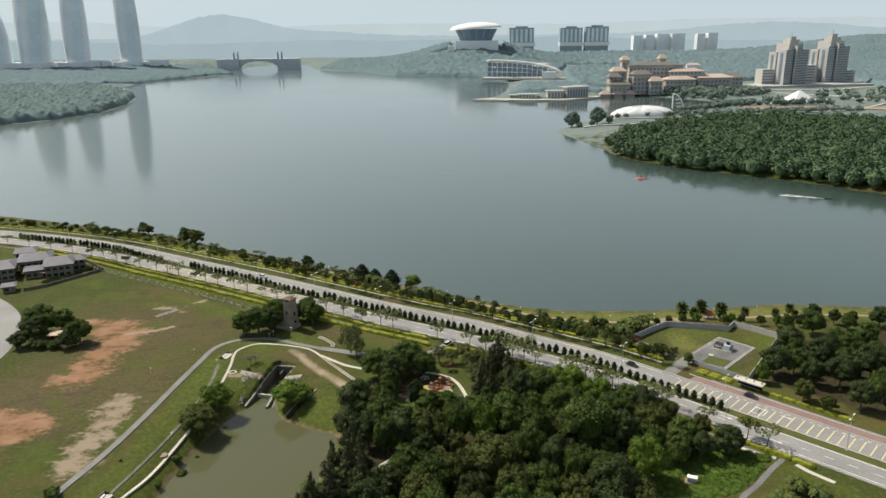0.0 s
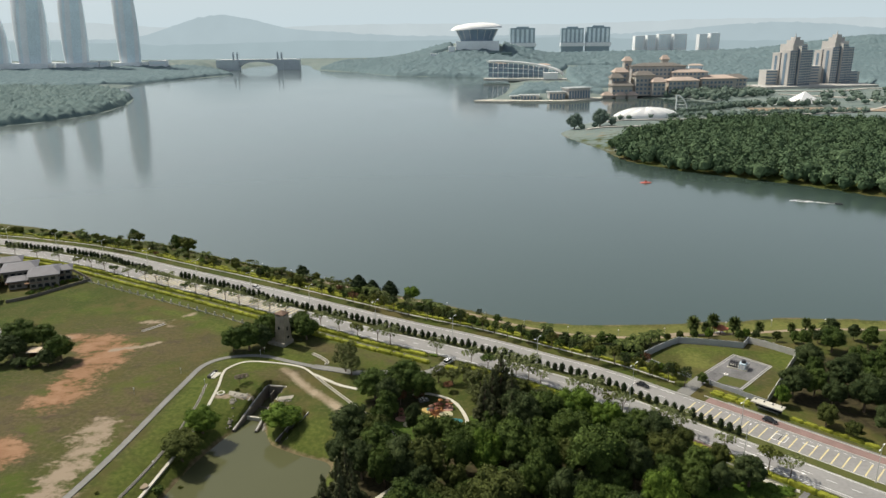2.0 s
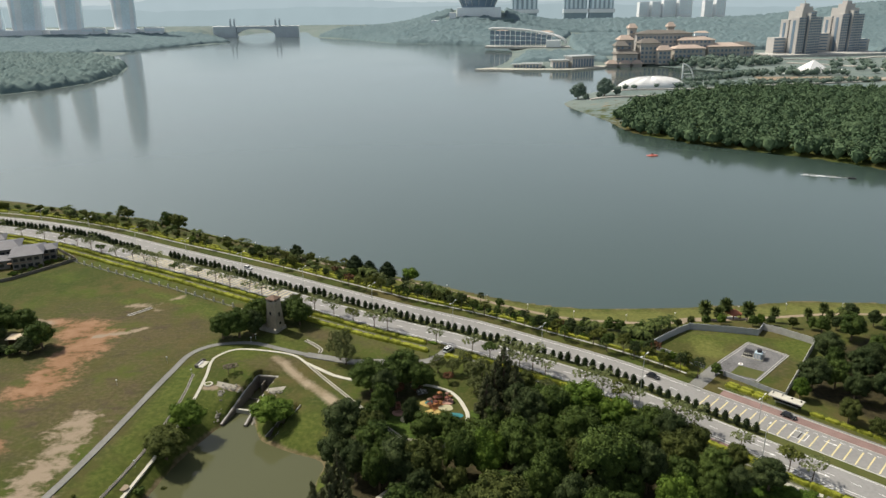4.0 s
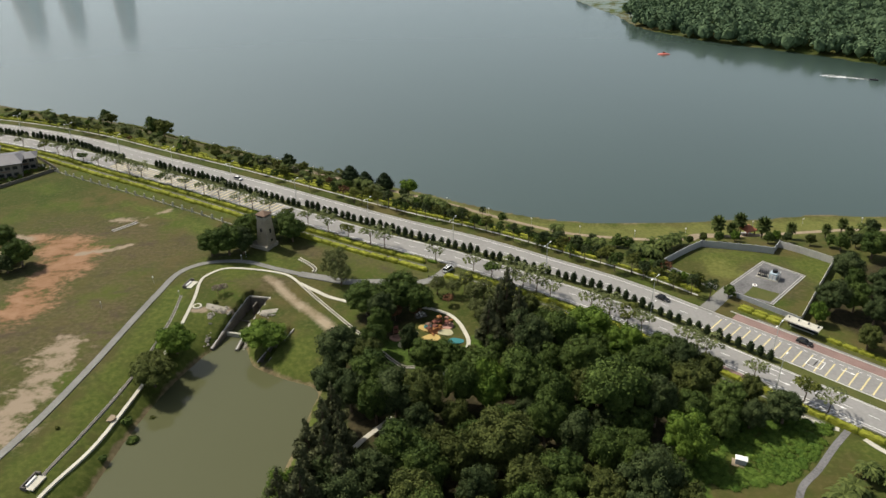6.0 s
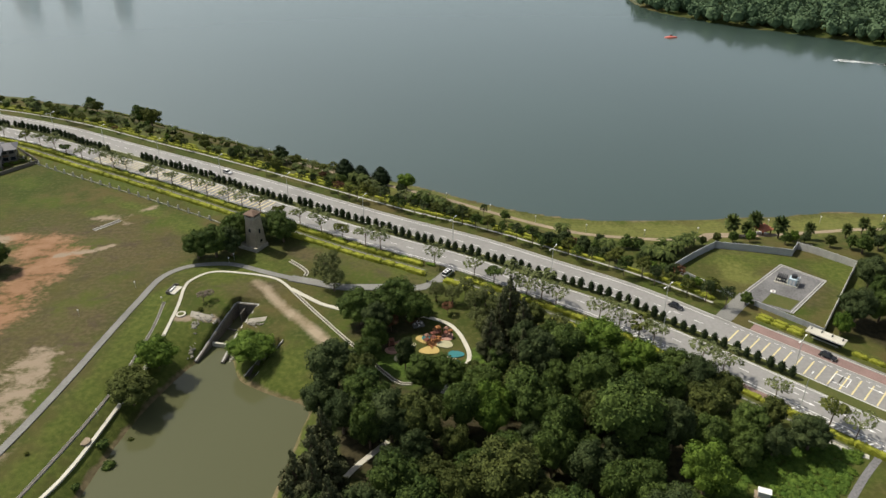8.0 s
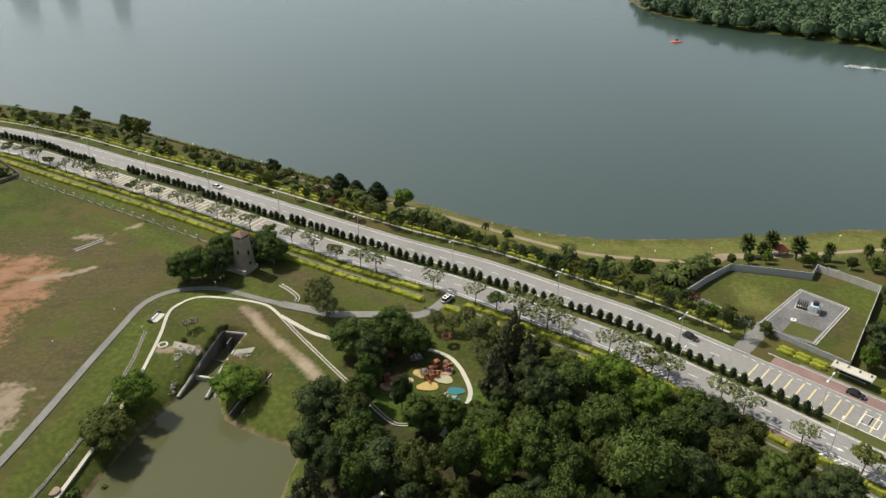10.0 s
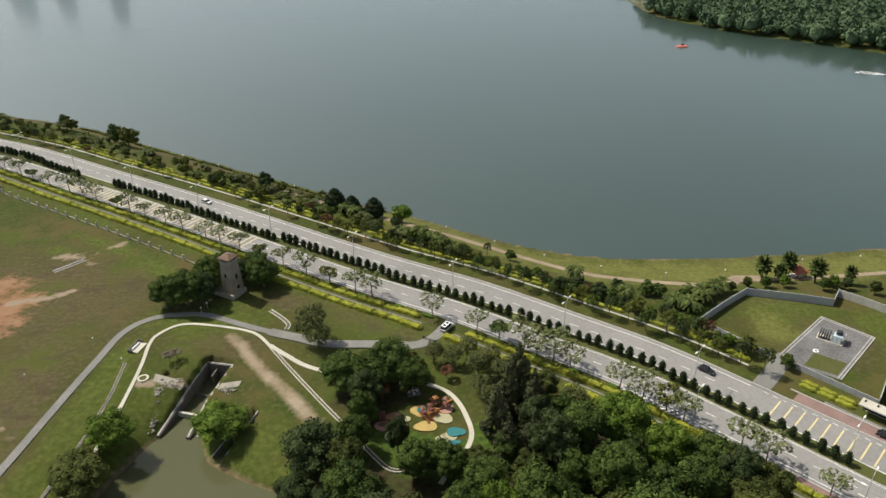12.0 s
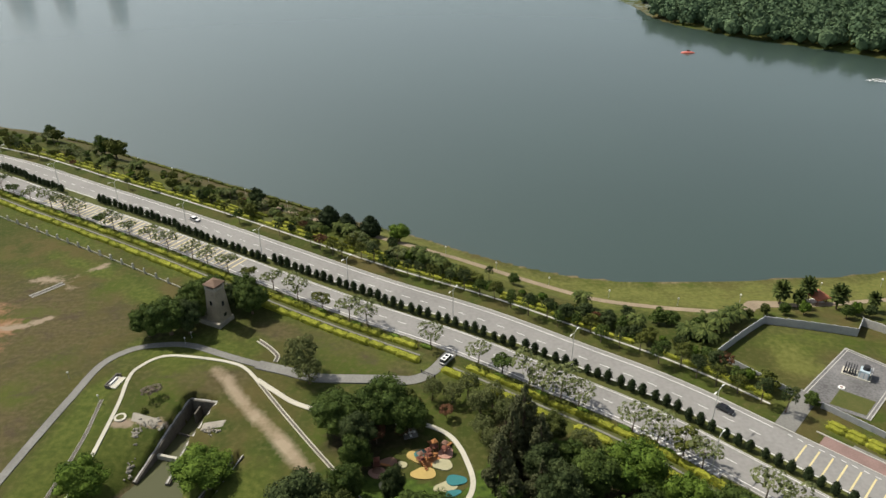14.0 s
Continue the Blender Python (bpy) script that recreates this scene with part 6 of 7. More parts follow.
def fence_maker():
    e = thing("fence_post", "white concrete fence post with rails in the field", "fence", group="field fence")
    part("post", boxes((0, 0, -0.3, 0.55, 0.55, 2.4, 0, 0.05)), CONCRETE_PALE, e)
    part("rail", boxes((3.0, 0, 0.25, 5.4, 0.14, 0.35)), CONCRETE_PALE, e)
    return e


FENCE = Stand([fence_maker])
for i in range(22):
    s = 350 + i * 6.0
    x, y, a = on_road(s, -27.6)
    FENCE.put(0, x, y, 1, a)


def wing(house, x, y, sx, sy, tall, turn, roof_h):
    part("wall", boxes((x, y, -0.3, sx, sy, tall + 0.3, turn)), CREAM, house)
    c, s_ = math.cos(radians(turn)), math.sin(radians(turn))
    for side in (-1, 1):
        for k in range(int(sx / 3)):
            u = -sx / 2 + 1.6 + k * 3.0
            for zz in (0.9, 3.9):
                if zz + 1.5 < tall:
                    v = side * sy / 2
                    w = part("window", boxes((x + u * c - v * s_, y + u * s_ + v * c, zz, 2.0, 0.16, 1.5, turn)), DARK_GLASS, house)
        v0 = side * sx / 2
        for k in range(int(sy / 3.5)):
            u = -sy / 2 + 2 + k * 3.4
            for zz in (0.9, 3.9):
                if zz + 1.5 < tall:
                    part("window", boxes((x + v0 * c - u * s_, y + v0 * s_ + u * c, zz, 0.16, 2.1, 1.5, turn)), DARK_GLASS, house)
    part("balcony", boxes((x, y - sy / 2 * c - 0.7, 3.1, sx * 0.8, 1.6, 0.25, turn)), TIMBER, house)
    part("roof", hip_roof(bmesh.new(), x, y, tall, sx, sy, roof_h, 0.55, turn, 1.0, 0.3), ROOF_SLATE, house)


for nm, rows in (("two-storey house with cream walls and a grey hipped roof", ((-203, 367, 13, 17, 6.4, 24, 2.2), (-198, 374, 9, 9, 5.6, 24, 1.8))),
                 ("two-storey house with cream walls and a wide grey roof", ((-219, 374, 15, 16, 6.6, 24, 2.2), (-214, 362, 8, 9, 4.0, 24, 1.4))),
                 ("two-storey house with timber balconies and grey roofs", ((-231, 360, 15, 17, 6.2, 24, 2.2), (-232, 388, 10, 10, 6.0, 24, 2.0))),
                 ("low white shed beside the houses", ((-214, 338.5, 5, 6, 3.0, 24, 1.0),))):
    h = thing("shed" if "shed" in nm else "house", nm, "shed" if "shed" in nm else "house")
    for r in rows:
        wing(h, *r)
hw = tagged(new("garden_wall"), "dark garden wall round the houses", "wall", kind="structure")
for a, b in (((-181.4, 369.5), (-199, 344)), ((-199, 344), (-207, 338)), ((-181.4, 369.5), (-200, 387))):
    wall_run("wall", a, b, 1.5, 1.5, -0.3, 0.3, CONCRETE_DARK, hw)
rng = np.random.default_rng(23)
for i in range(26):
    t = i / 26
    x, y = -183 - 16 * t + rng.uniform(-5, 0), 370 - 25 * t + rng.uniform(-1, 5)
    SHRUB.put(int(rng.integers(0, 3)), x - 2, y + 1, rng.uniform(0.5, 1.0), rng.uniform(0, 360))
sbox = thing("service_box", "small grey service hut with a white metal roof on a slab", "service hut", pose(68.7, 175.2, ground_z(68.7, 175.2), 0, 0, -22))
part("slab", boxes((0, 0, -0.4, 3.8, 2.6, 0.5)), SAND, sbox)
part("body", boxes((0, 0, 0.1, 2.4, 1.3, 1.5)), WALL_GREY, sbox)
part("roof", boxes((0, 0, 1.6, 2.8, 1.7, 0.12, 0, 0.03)), WHITE, sbox)
for i in range(170):
    x, y = rng.uniform(62, 99), rng.uniform(168, 193)
    if edge_distance(np.array([x]), np.array([y]), [(60, 184), (64, 172), (80, 173), (92, 181), (96, 188), (88, 190), (74, 186)])[0] < 0 and (x - 68.7) ** 2 + (y - 175) ** 2 > 14:
        SHRUB.put(2, x, y, rng.uniform(0.35, 0.75), rng.uniform(0, 360), tall=0.6)
for x, y, k, sc in ((90, 166, 3, 1.0), (95, 170, 1, 0.9), (86, 163, 3, 1.1), (100, 168, 3, 1.0)):
    PALM.put(k, x, y, sc, rng.uniform(0, 360))
# bright hedges by the compound entrance
for s0, s1, w in ((661, 674, 21.4), (661, 674, 19.6), (687, 712, 20.6), (630, 646, 21.0)):
    s, i = s0, 0
    while s < s1:
        x, y, a = on_road(s + 2.1, w)
        HEDGE.put(1, x, y, 1.0, a)
        s += 4.4
for s, w in ((645, 23), (640, 23.5), (633, 23), (627, 24), (655.5, 24.5), (616, 23), (608, 24)):
    x, y, a = on_road(s, w)
    SHORE.put(int(rng.integers(0, 4)), x, y, rng.uniform(0.65, 0.85), rng.uniform(0, 360))


# ---- far shores ----
def far_wood(name, label, outline, spacing, radius, tall, leaf, leaves, seed, sub=1, keep=1.0, fine=0.26):
    """A far wood as one mesh of many uneven crowns."""
    r = np.random.default_rng(seed)
    q = np.array(outline, float)
    (x0, y0), (x1, y1) = q.min(0), q.max(0)
    xs, ys = np.meshgrid(np.arange(x0, x1, spacing), np.arange(y0, y1, spacing))
    xs = xs.ravel() + r.uniform(-0.45, 0.45, xs.size) * spacing
    ys = ys.ravel() + r.uniform(-0.45, 0.45, ys.size) * spacing
    ok = (edge_distance(xs, ys, q) < 0) & (edge_distance(xs, ys, LAKE_EDGE) > 2) & (r.random(xs.size) < keep)
    xs, ys = xs[ok], ys[ok]
    zs = surface(xs, ys)
    iv, fi = ico(sub)
    n = len(xs)
    sc = r.uniform(0.65, 1.25, n)
    R, T = radius * sc, tall * sc * r.uniform(0.85, 1.1, n)
    V = iv[None] * 0.84 * (1 + r.uniform(-0.2, 0.15, (n, len(iv), 1))) * np.stack([R, R, T * 0.5], 1)[:, None] + np.stack([xs, ys, zs + T * 0.5], 1)[:, None]
    F = (fi[None] + (np.arange(n) * len(iv))[:, None, None]).reshape(-1, 3)
    k = n * leaves
    d = r.normal(size=(k, 3))
    d[:, 2] = np.abs(d[:, 2])
    d /= np.linalg.norm(d, axis=1)[:, None]
    own = np.repeat(np.arange(n), leaves)
    c = d * np.stack([R, R, T * 0.5], 1)[own] * r.uniform(0.85, 1.15, (k, 1)) + np.stack([xs, ys, zs + T * 0.5], 1)[own]
    nrm = d + r.normal(scale=0.5, size=(k, 3))
    u = np.cross(nrm, r.normal(size=(k, 3)))
    u /= np.linalg.norm(u, axis=1)[:, None] + 1e-9
    w = np.cross(nrm, u)
    w /= np.linalg.norm(w, axis=1)[:, None] + 1e-9
    s_ = radius * fine * r.uniform(0.6, 1.3, (k, 1))
    Q = np.stack([c - u * s_, c - w * s_ * 0.7, c + u * s_, c + w * s_ * 0.7], 1).reshape(-1, 3)
    base = n * len(iv)
    faces = F.tolist() + (np.arange(k * 4).reshape(-1, 4) + base).tolist()
    me = mesh_of(name, np.concatenate([V.reshape(-1, 3), Q]), faces, leaf)
    return tagged(new(name, me), label, "wood", kind="stuff")


def canopy(name, label, outline, step, spacing, tall, mat, seed, gaps=0.0, blades=0, deep=0.3):
    """A far wood as one bumpy canopy sheet, with a few loose leaf clumps."""
    r = np.random.default_rng(seed)
    q = np.array(outline, float)
    (x0, y0), (x1, y1) = q.min(0) - 2 * step, q.max(0) + 2 * step
    cx, cy = np.arange(x0, x1, step), np.arange(y0, y1, step)
    X, Y = np.meshgrid(cx, cy)
    X, Y = X + r.uniform(-0.3, 0.3, X.shape) * step, Y + r.uniform(-0.3, 0.3, Y.shape) * step
    ni, nj = int((x1 - x0) / spacing) + 3, int((y1 - y0) / spacing) + 3
    tx = x0 + (np.arange(ni)[None] - 1 + r.uniform(0.1, 0.9, (nj, ni))) * spacing
    ty = y0 + (np.arange(nj)[:, None] - 1 + r.uniform(0.1, 0.9, (nj, ni))) * spacing
    th = tall * np.where(r.random((nj, ni)) < gaps, 0.12, r.uniform(0.62, 1.15, (nj, ni)))
    bi, bj = ((X - x0) / spacing).astype(int) + 1, ((Y - y0) / spacing).astype(int) + 1
    top = np.zeros(X.shape)
    for di in (-1, 0, 1):
        for dj in (-1, 0, 1):
            i, j = np.clip(bi + di, 0, ni - 1), np.clip(bj + dj, 0, nj - 1)
            d2 = ((X - tx[j, i]) ** 2 + (Y - ty[j, i]) ** 2) / (0.72 * spacing) ** 2
            top = np.maximum(top, th[j, i] * (deep + (1 - deep) * np.exp(-1.7 * d2)))
    e = np.maximum(edge_distance(X, Y, q), 3 - edge_distance(X, Y, LAKE_EDGE))
    G = surface(X, Y)
    Z = G + np.where(e < 0, top * r.uniform(0.97, 1.02, X.shape) * (0.25 + 0.75 * stepfun(0, spacing * 0.55, -e)), -2.0)
    idx = np.arange(X.size).reshape(X.shape)
    F = np.stack([idx[:-1, :-1], idx[:-1, 1:], idx[1:, 1:], idx[1:, :-1]], -1).reshape(-1, 4)
    F = F[(e.ravel()[F] < 0).any(1)]
    V = np.stack([X, Y, Z], -1).reshape(-1, 3)
    faces = F.tolist()
    if blades:
        k = r.choice(np.flatnonzero(e.ravel() < 0), blades)
        c = V[k] + r.uniform(-0.5, 0.5, (blades, 3)) * step + (0, 0, 0.3)
        u, w = r.normal(size=(blades, 3)), r.normal(size=(blades, 3))
        u, w = [a / np.linalg.norm(a, axis=1)[:, None] * step * 0.5 * r.uniform(0.4, 1.0, (blades, 1)) for a in (u, w)]
        n0 = len(V)
        V = np.concatenate([V, np.stack([c - u, c - w, c + u, c + w], 1).reshape(-1, 3)])
        faces += (np.arange(blades * 4).reshape(-1, 4) + n0).tolist()
    me = mesh_of(name, V, faces, mat, smooth=True)
    return tagged(new(name, me), label, "wood", kind="stuff")


far_wood("wood", "dense dark green wood on the far peninsula", [(183, 750), (226, 690), (268, 654), (305, 622), (356, 568), (435, 516), (560, 440), (760, 560), (700, 880), (552, 925), (470, 985), (393, 985), (305, 945), (230, 880), (187, 830)], 8.2, 5.8, 14, LEAF_FAR_HAZE, 80, 201, keep=0.95, fine=0.22)
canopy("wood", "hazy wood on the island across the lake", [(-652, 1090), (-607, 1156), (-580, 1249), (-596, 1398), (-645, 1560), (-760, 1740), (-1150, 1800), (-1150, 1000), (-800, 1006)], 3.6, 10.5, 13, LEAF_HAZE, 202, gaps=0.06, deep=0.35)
canopy("wood", "hazy trees along the far towers' shore", [(-1500, 1850), (-900, 1840), (-800, 1990), (-775, 2150), (-665, 2400), (-760, 2600), (-1600, 2560)], 4.5, 13, 9, LEAF_DIST_HAZE, 203, gaps=0.4, deep=0.5)
canopy("wood", "hazy wood below the convention hill", [(112, 2150), (-138, 2250), (-271, 2462), (-430, 2645), (-300, 2800), (0, 2640), (250, 2640), (420, 2500), (330, 2150), (180, 2010)], 5, 13, 13, LEAF_DIST_HAZE, 204, gaps=0.15, deep=0.5)
canopy("wood", "hazy wood on the convention hill", [(-250, 2700), (-60, 2640), (40, 2690), (40, 2760), (-100, 2900), (-300, 2900)], 5, 13, 14, LEAF_DIST_HAZE, 205, gaps=0.00, deep=0.5)
canopy("wood", "hazy wood east of the convention hill", [(215, 2660), (420, 2560), (900, 2480), (1700, 2450), (1750, 3000), (500, 3000), (230, 2900)], 5, 13, 14, LEAF_DIST_HAZE, 206, gaps=0.35, deep=0.5)
canopy("wood", "hazy wood behind the lakeside hotel", [(300, 1640), (640, 1600), (700, 1760), (1300, 1900), (1500, 2500), (900, 2500), (400, 2400), (330, 2000)], 5, 13, 14, LEAF_DIST_HAZE, 207, gaps=0.5, deep=0.5)
canopy("wood", "hazy wood on the hill beyond the apartments", [(900, 1500), (1500, 1400), (1800, 2400), (1600, 2950), (1250, 2700), (1000, 1900)], 5, 13, 14, LEAF_DIST_HAZE, 208, gaps=0.00, deep=0.5)
far_wood("tree_belt", "belt of trees round the tented park", [(300, 1140), (330, 1125), (520, 1190), (640, 1190), (640, 1215), (520, 1225), (500, 1290), (400, 1195)], 12, 6.5, 11, LEAF_MID_HAZE, 14, 209, keep=0.95)
far_wood("tree_belt", "belt of trees behind the white dome", [(225, 1040), (360, 1062), (500, 1080), (640, 1100), (640, 1130), (420, 1105), (230, 1052)], 10, 5, 7, LEAF_MID_HAZE, 14, 210, keep=0.95)
far_wood("tree_belt", "belt of trees along the hotel bay", [(420, 1440), (510, 1335), (600, 1380), (640, 1440), (540, 1500), (430, 1470)], 13, 7, 13, LEAF_MID_HAZE, 12, 211, keep=0.95)
far_wood("tree_belt", "scattered trees beside the far road", [(640, 1250), (1300, 900), (1300, 1300), (900, 1480), (720, 1420)], 20, 7, 10, LEAF_MID_HAZE, 10, 212, keep=0.6)
canopy("tree_belt", "trees in front of the arched hall", [(130, 1500), (330, 1500), (330, 1700), (190, 1760)], 5, 13, 10, LEAF_DIST_HAZE, 213, gaps=0.40, deep=0.45)

GIANT = Stand([broad(301, "rain_tree", "large dark round tree at the peninsula's tip", LEAF_MID_HAZE, 11, 20, 16, 900, 1.0, "tip trees", 0.02, 0.95)])
GIANT.put(0, 177, 996, 1.0, 0)
GIANT.put(0, 210, 990, 1.1, 70)
for x, y, sc in ((183, 975, 0.4), (200, 975, 0.4), (225, 985, 0.45)):
    GIANT.put(0, x, y, sc, 30)

FAR_ROAD = material("far_road", (0.42, 0.4, 0.36), 0.9, vary=0.1)
for nm, pts, w in (("pale curving road behind the tented park", [(640, 1420), (720, 1340), (760, 1240), (900, 1120), (1100, 980), (1400, 900)], 13),
                   ("pale road in front of the apartments", [(590, 1500), (680, 1490), (780, 1480), (900, 1540), (1100, 1500)], 11),
                   ("pale lane through the tented park", [(230, 1035), (360, 1040), (480, 1080), (620, 1110), (760, 1240)], 5),
                   ("pale path across the tip", [(186, 960), (240, 965), (330, 985), (400, 1030)], 5)):
    setting(ribbon("road", smooth_line(pts, 5), -w / 2, w / 2, FAR_ROAD, lift=1.5, skirt=2), nm, "road")
setting(ribbon("bare_ground", smooth_line([(480, 1160), (620, 1150), (760, 1100)], 5), -25, 18, SAND, lift=1.2, skirt=3), "bare sandy ground beside the park road", "ground")

# white dome, sail and tents
def shell(rx, ry, rz, ridge=0.0, seg=36, rings=8):
    bm = bmesh.new()
    rows = []
    for j in range(rings + 1):
        t = j / rings * math.pi / 2
        rows.append([bm.verts.new((rx * math.cos(t) * math.cos(a), ry * math.cos(t) * math.sin(a), rz * math.sin(t) * (1 + ridge * math.cos(12 * a)))) for a in np.linspace(0, 2 * math.pi, seg, endpoint=False)])
    for j in range(rings):
        for i in range(seg):
            k = (i + 1) % seg
            bm.faces.new((rows[j][i], rows[j][k], rows[j + 1][k], rows[j + 1][i]))
    bmesh.ops.remove_doubles(bm, verts=bm.verts, dist=0.05)
    return bm


TENT = material("white_membrane", (0.8, 0.8, 0.78), 0.6, vary=0.05, bump=0)
dome = thing("dome_tent", "long white ribbed membrane dome on the far shore", "dome", pose(293, 1072, ground_z(293, 1072), 0, 0, 12))
part("membrane", shell(52, 22, 15, 0.05, 48), TENT, dome)
part("base_ring", prism([(53 * math.cos(a), 23 * math.sin(a)) for a in np.linspace(0, 2 * math.pi, 36, endpoint=False)], -3, 0.6), CONCRETE, dome)
sail = thing("sail_arch", "white sail-shaped steel arch beside the bay", "sculpture", pose(366, 1150, ground_z(366, 1150)))
bm = bmesh.new()
for k in range(10):
    a0, a1 = k / 10 * math.pi / 2, (k + 1) / 10 * math.pi / 2
    rod(bm, (-6 + 18 * math.sin(a0), 0, 29 * math.cos(a0)), (-6 + 18 * math.sin(a1), 0, 29 * math.cos(a1)), 0.9)
part("arch", bm, WHITE, sail)
part("mast", rod(bmesh.new(), (-6, 0, -2), (-6, 0, 30), 1.1), WHITE, sail)
part("deck", boxes((0, 0, -2, 24, 10, 5)), WHITE, sail)
for k in range(4):
    part("strut", rod(bmesh.new(), (-6, 0, 5 + 5 * k), (-6 + 18 * math.cos(math.asin(min(1, (5 + 5 * k) / 29))), 0, 5 + 5 * k), 0.35), WHITE, sail)
tent = thing("marquee", "white peaked marquee with flat-roofed annexes", "tent", pose(598, 1236, ground_z(598, 1236), 0, 0, 8))
part("peak", hip_roof(bmesh.new(), 0, 0, 3, 44, 40, 18, 0.02), TENT, tent)
part("annexe", boxes((40, -3, 0, 30, 14, 5), ), WHITE, tent)
part("annexe", boxes((-38, 0, 0, 20, 12, 4)), WHITE, tent)
part("wall", boxes((0, 0, -1, 42, 38, 4)), WHITE, tent)

# marina, arched hall
# tile and wall colours across the lake, desaturated to imitate haze
ROOF_HAZED = material("hazed_tiles", (0.45, 0.36, 0.3), 0.85, vary=0.15, grain=4)
TAN = material("tan_render", (0.43, 0.4, 0.36), 0.85, vary=0.12, grain=4)
BEIGE = material("beige_render", (0.47, 0.45, 0.425), 0.85, vary=0.1, grain=4)
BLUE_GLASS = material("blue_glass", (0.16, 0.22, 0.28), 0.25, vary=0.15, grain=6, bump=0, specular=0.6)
# far glass paled in its base colour to look hazed
HAZED_GLASS = material("hazed_glass", (0.64, 0.73, 0.77), 0.3, vary=0.12, grain=8, bump=0, specular=0.6)
quay = setting(part("quay", prism([(60, 1406), (70, 1398), (128, 1382), (230, 1371), (300, 1420), (312, 1446), (240, 1450), (130, 1440)], -9, -4), CONCRETE_PALE), "pale stone quay round the marina", "quay")
marina = thing("marina_building", "low marina building with white flat roofs on posts", "building")
for x, y, sx, sy, tall, turn in ((255, 1425, 48, 24, 20, 24), (215, 1408, 30, 18, 14, 5), (165, 1412, 34, 16, 8, -6), (140, 1420, 18, 12, 6, 0)):
    part("wall", boxes((x, y, -5, sx, sy, tall, turn)), BEIGE, marina)
    part("roof", boxes((x, y, -5 + tall, sx + 5, sy + 5, 1.6, turn)), METAL_PALE, marina)
    for k in range(int(sx / 6)):
        u = -sx / 2 + 3 + k * 6
        part("window", boxes((x + u * math.cos(radians(turn)) + sy / 2 * math.sin(radians(turn)), y + u * math.sin(radians(turn)) - sy / 2 * math.cos(radians(turn)), -3, 3.6, 0.8, tall * 0.7, turn)), BLUE_GLASS, marina)
jetty = thing("jetty", "long low floating jetty with moored boats", "jetty")
for k in range(6):
    part("pontoon", boxes((66 + k * 11, 1399 - k * 3, -7.2, 10.4, 6, 1.8, -14)), CONCRETE, jetty)
hall = thing("arched_hall", "glass-fronted hall under a sweeping white arched roof", "building", pose(118, 1960, 4, 0, 0, -10))
arc = [(0, 38)] + [(10 + 185 * math.sin(a), 2 + 38 * math.cos(a)) for a in np.linspace(0.0, math.pi / 2 * 0.97, 14)]
bm = bmesh.new()
for (xa, za), (xb, zb) in zip(arc[:-1], arc[1:]):
    for y0, y1, dz in ((0, 62, 0),):
        v = [bm.verts.new(p) for p in ((xa, y0, za), (xb, y0, zb), (xb, y1, zb * 0.9), (xa, y1, za * 0.9), (xa, y0, za + 2), (xb, y0, zb + 2), (xb, y1, zb * 0.9 + 2), (xa, y1, za * 0.9 + 2))]
        for f in ((3, 2, 1, 0), (4, 5, 6, 7), (0, 1, 5, 4), (2, 3, 7, 6), (1, 2, 6, 5), (3, 0, 4, 7)):
            bm.faces.new([v[i] for i in f])
part("roof", bm, material("lawn_roof", (0.3, 0.3, 0.2), 0.9, vary=0.15, grain=4), hall)
for y0 in (-3, 62):
    bm = bmesh.new()
    for (xa, za), (xb, zb) in zip(arc[:-1], arc[1:]):
        k = 1 if y0 < 0 else 0.9
        rod(bm, (xa, y0, za * k + 1), (xb, y0, zb * k + 1), 2.6, 2.6, 6)
    part("roof_rim", bm, WHITE, hall)
for i in range(12):
    x0, x1 = 3 + i * 13, 3 + i * 13 + 12
    zt = 2 + 38 * math.sqrt(max(0, 1 - ((x1 - 10) / 185) ** 2)) - 3
    for lv in range(3):
        z0, z1 = zt * lv / 3, zt * (lv + 0.8) / 3
        part("window", boxes(((x0 + x1) / 2, 2, z0 + 1, 11, 2, z1 - z0)), BLUE_GLASS, hall)
    part("column", boxes((x1 + 0.5, 0, 0, 1.4, 2, zt)), WHITE, hall)
part("terrace", boxes((100, -20, -6, 210, 40, 5)), CONCRETE, hall)
part("pavilion_block", boxes((165, -30, -2, 36, 22, 16)), WHITE, hall)

# red-roofed hotel
hotel = thing("resort_hotel", "sprawling resort hotel with tan walls and orange hipped roofs", "hotel")
rng = np.random.default_rng(41)
for x, y, sx, sy, z0, tall, mat in ((348, 1462, 40, 26, -6, 22, TAN), (340, 1470, 22, 20, 14, 16, TAN), (352, 1490, 26, 22, -4, 44, TAN), (395, 1480, 36, 26, -4, 38, TAN), (430, 1510, 110, 24, -2, 52, BEIGE), (470, 1475, 60, 26, -2, 26, TAN),
                                    (490, 1500, 70, 24, -2, 40, BEIGE), (545, 1500, 70, 40, -2, 28, TAN), (420, 1462, 24, 18, -4, 26, TAN), (372, 1520, 14, 14, 0, 60, TAN), (450, 1530, 12, 12, 0, 62, TAN), (590, 1520, 40, 30, 0, 24, TAN)):
    part("wall", boxes((x, y, z0, sx, sy, tall, 4)), mat, hotel)
    part("roof", hip_roof(bmesh.new(), x, y, z0 + tall, sx, sy, 9 if sx < 60 else 7, 0.5, 4, 2.5, 0.8), ROOF_HAZED if rng.random() < 0.75 else CREAM, hotel)
    for lv in range(int(tall / 8)):
        for k in range(int(sx / 8)):
            part("window", boxes((x - sx / 2 + 4.5 + k * 8, y - sy / 2 + (k - sx / 16) * 0.55, z0 + 3 + lv * 8, 4.2, 1.2, 4.2, 4)), BLUE_GLASS, hotel)
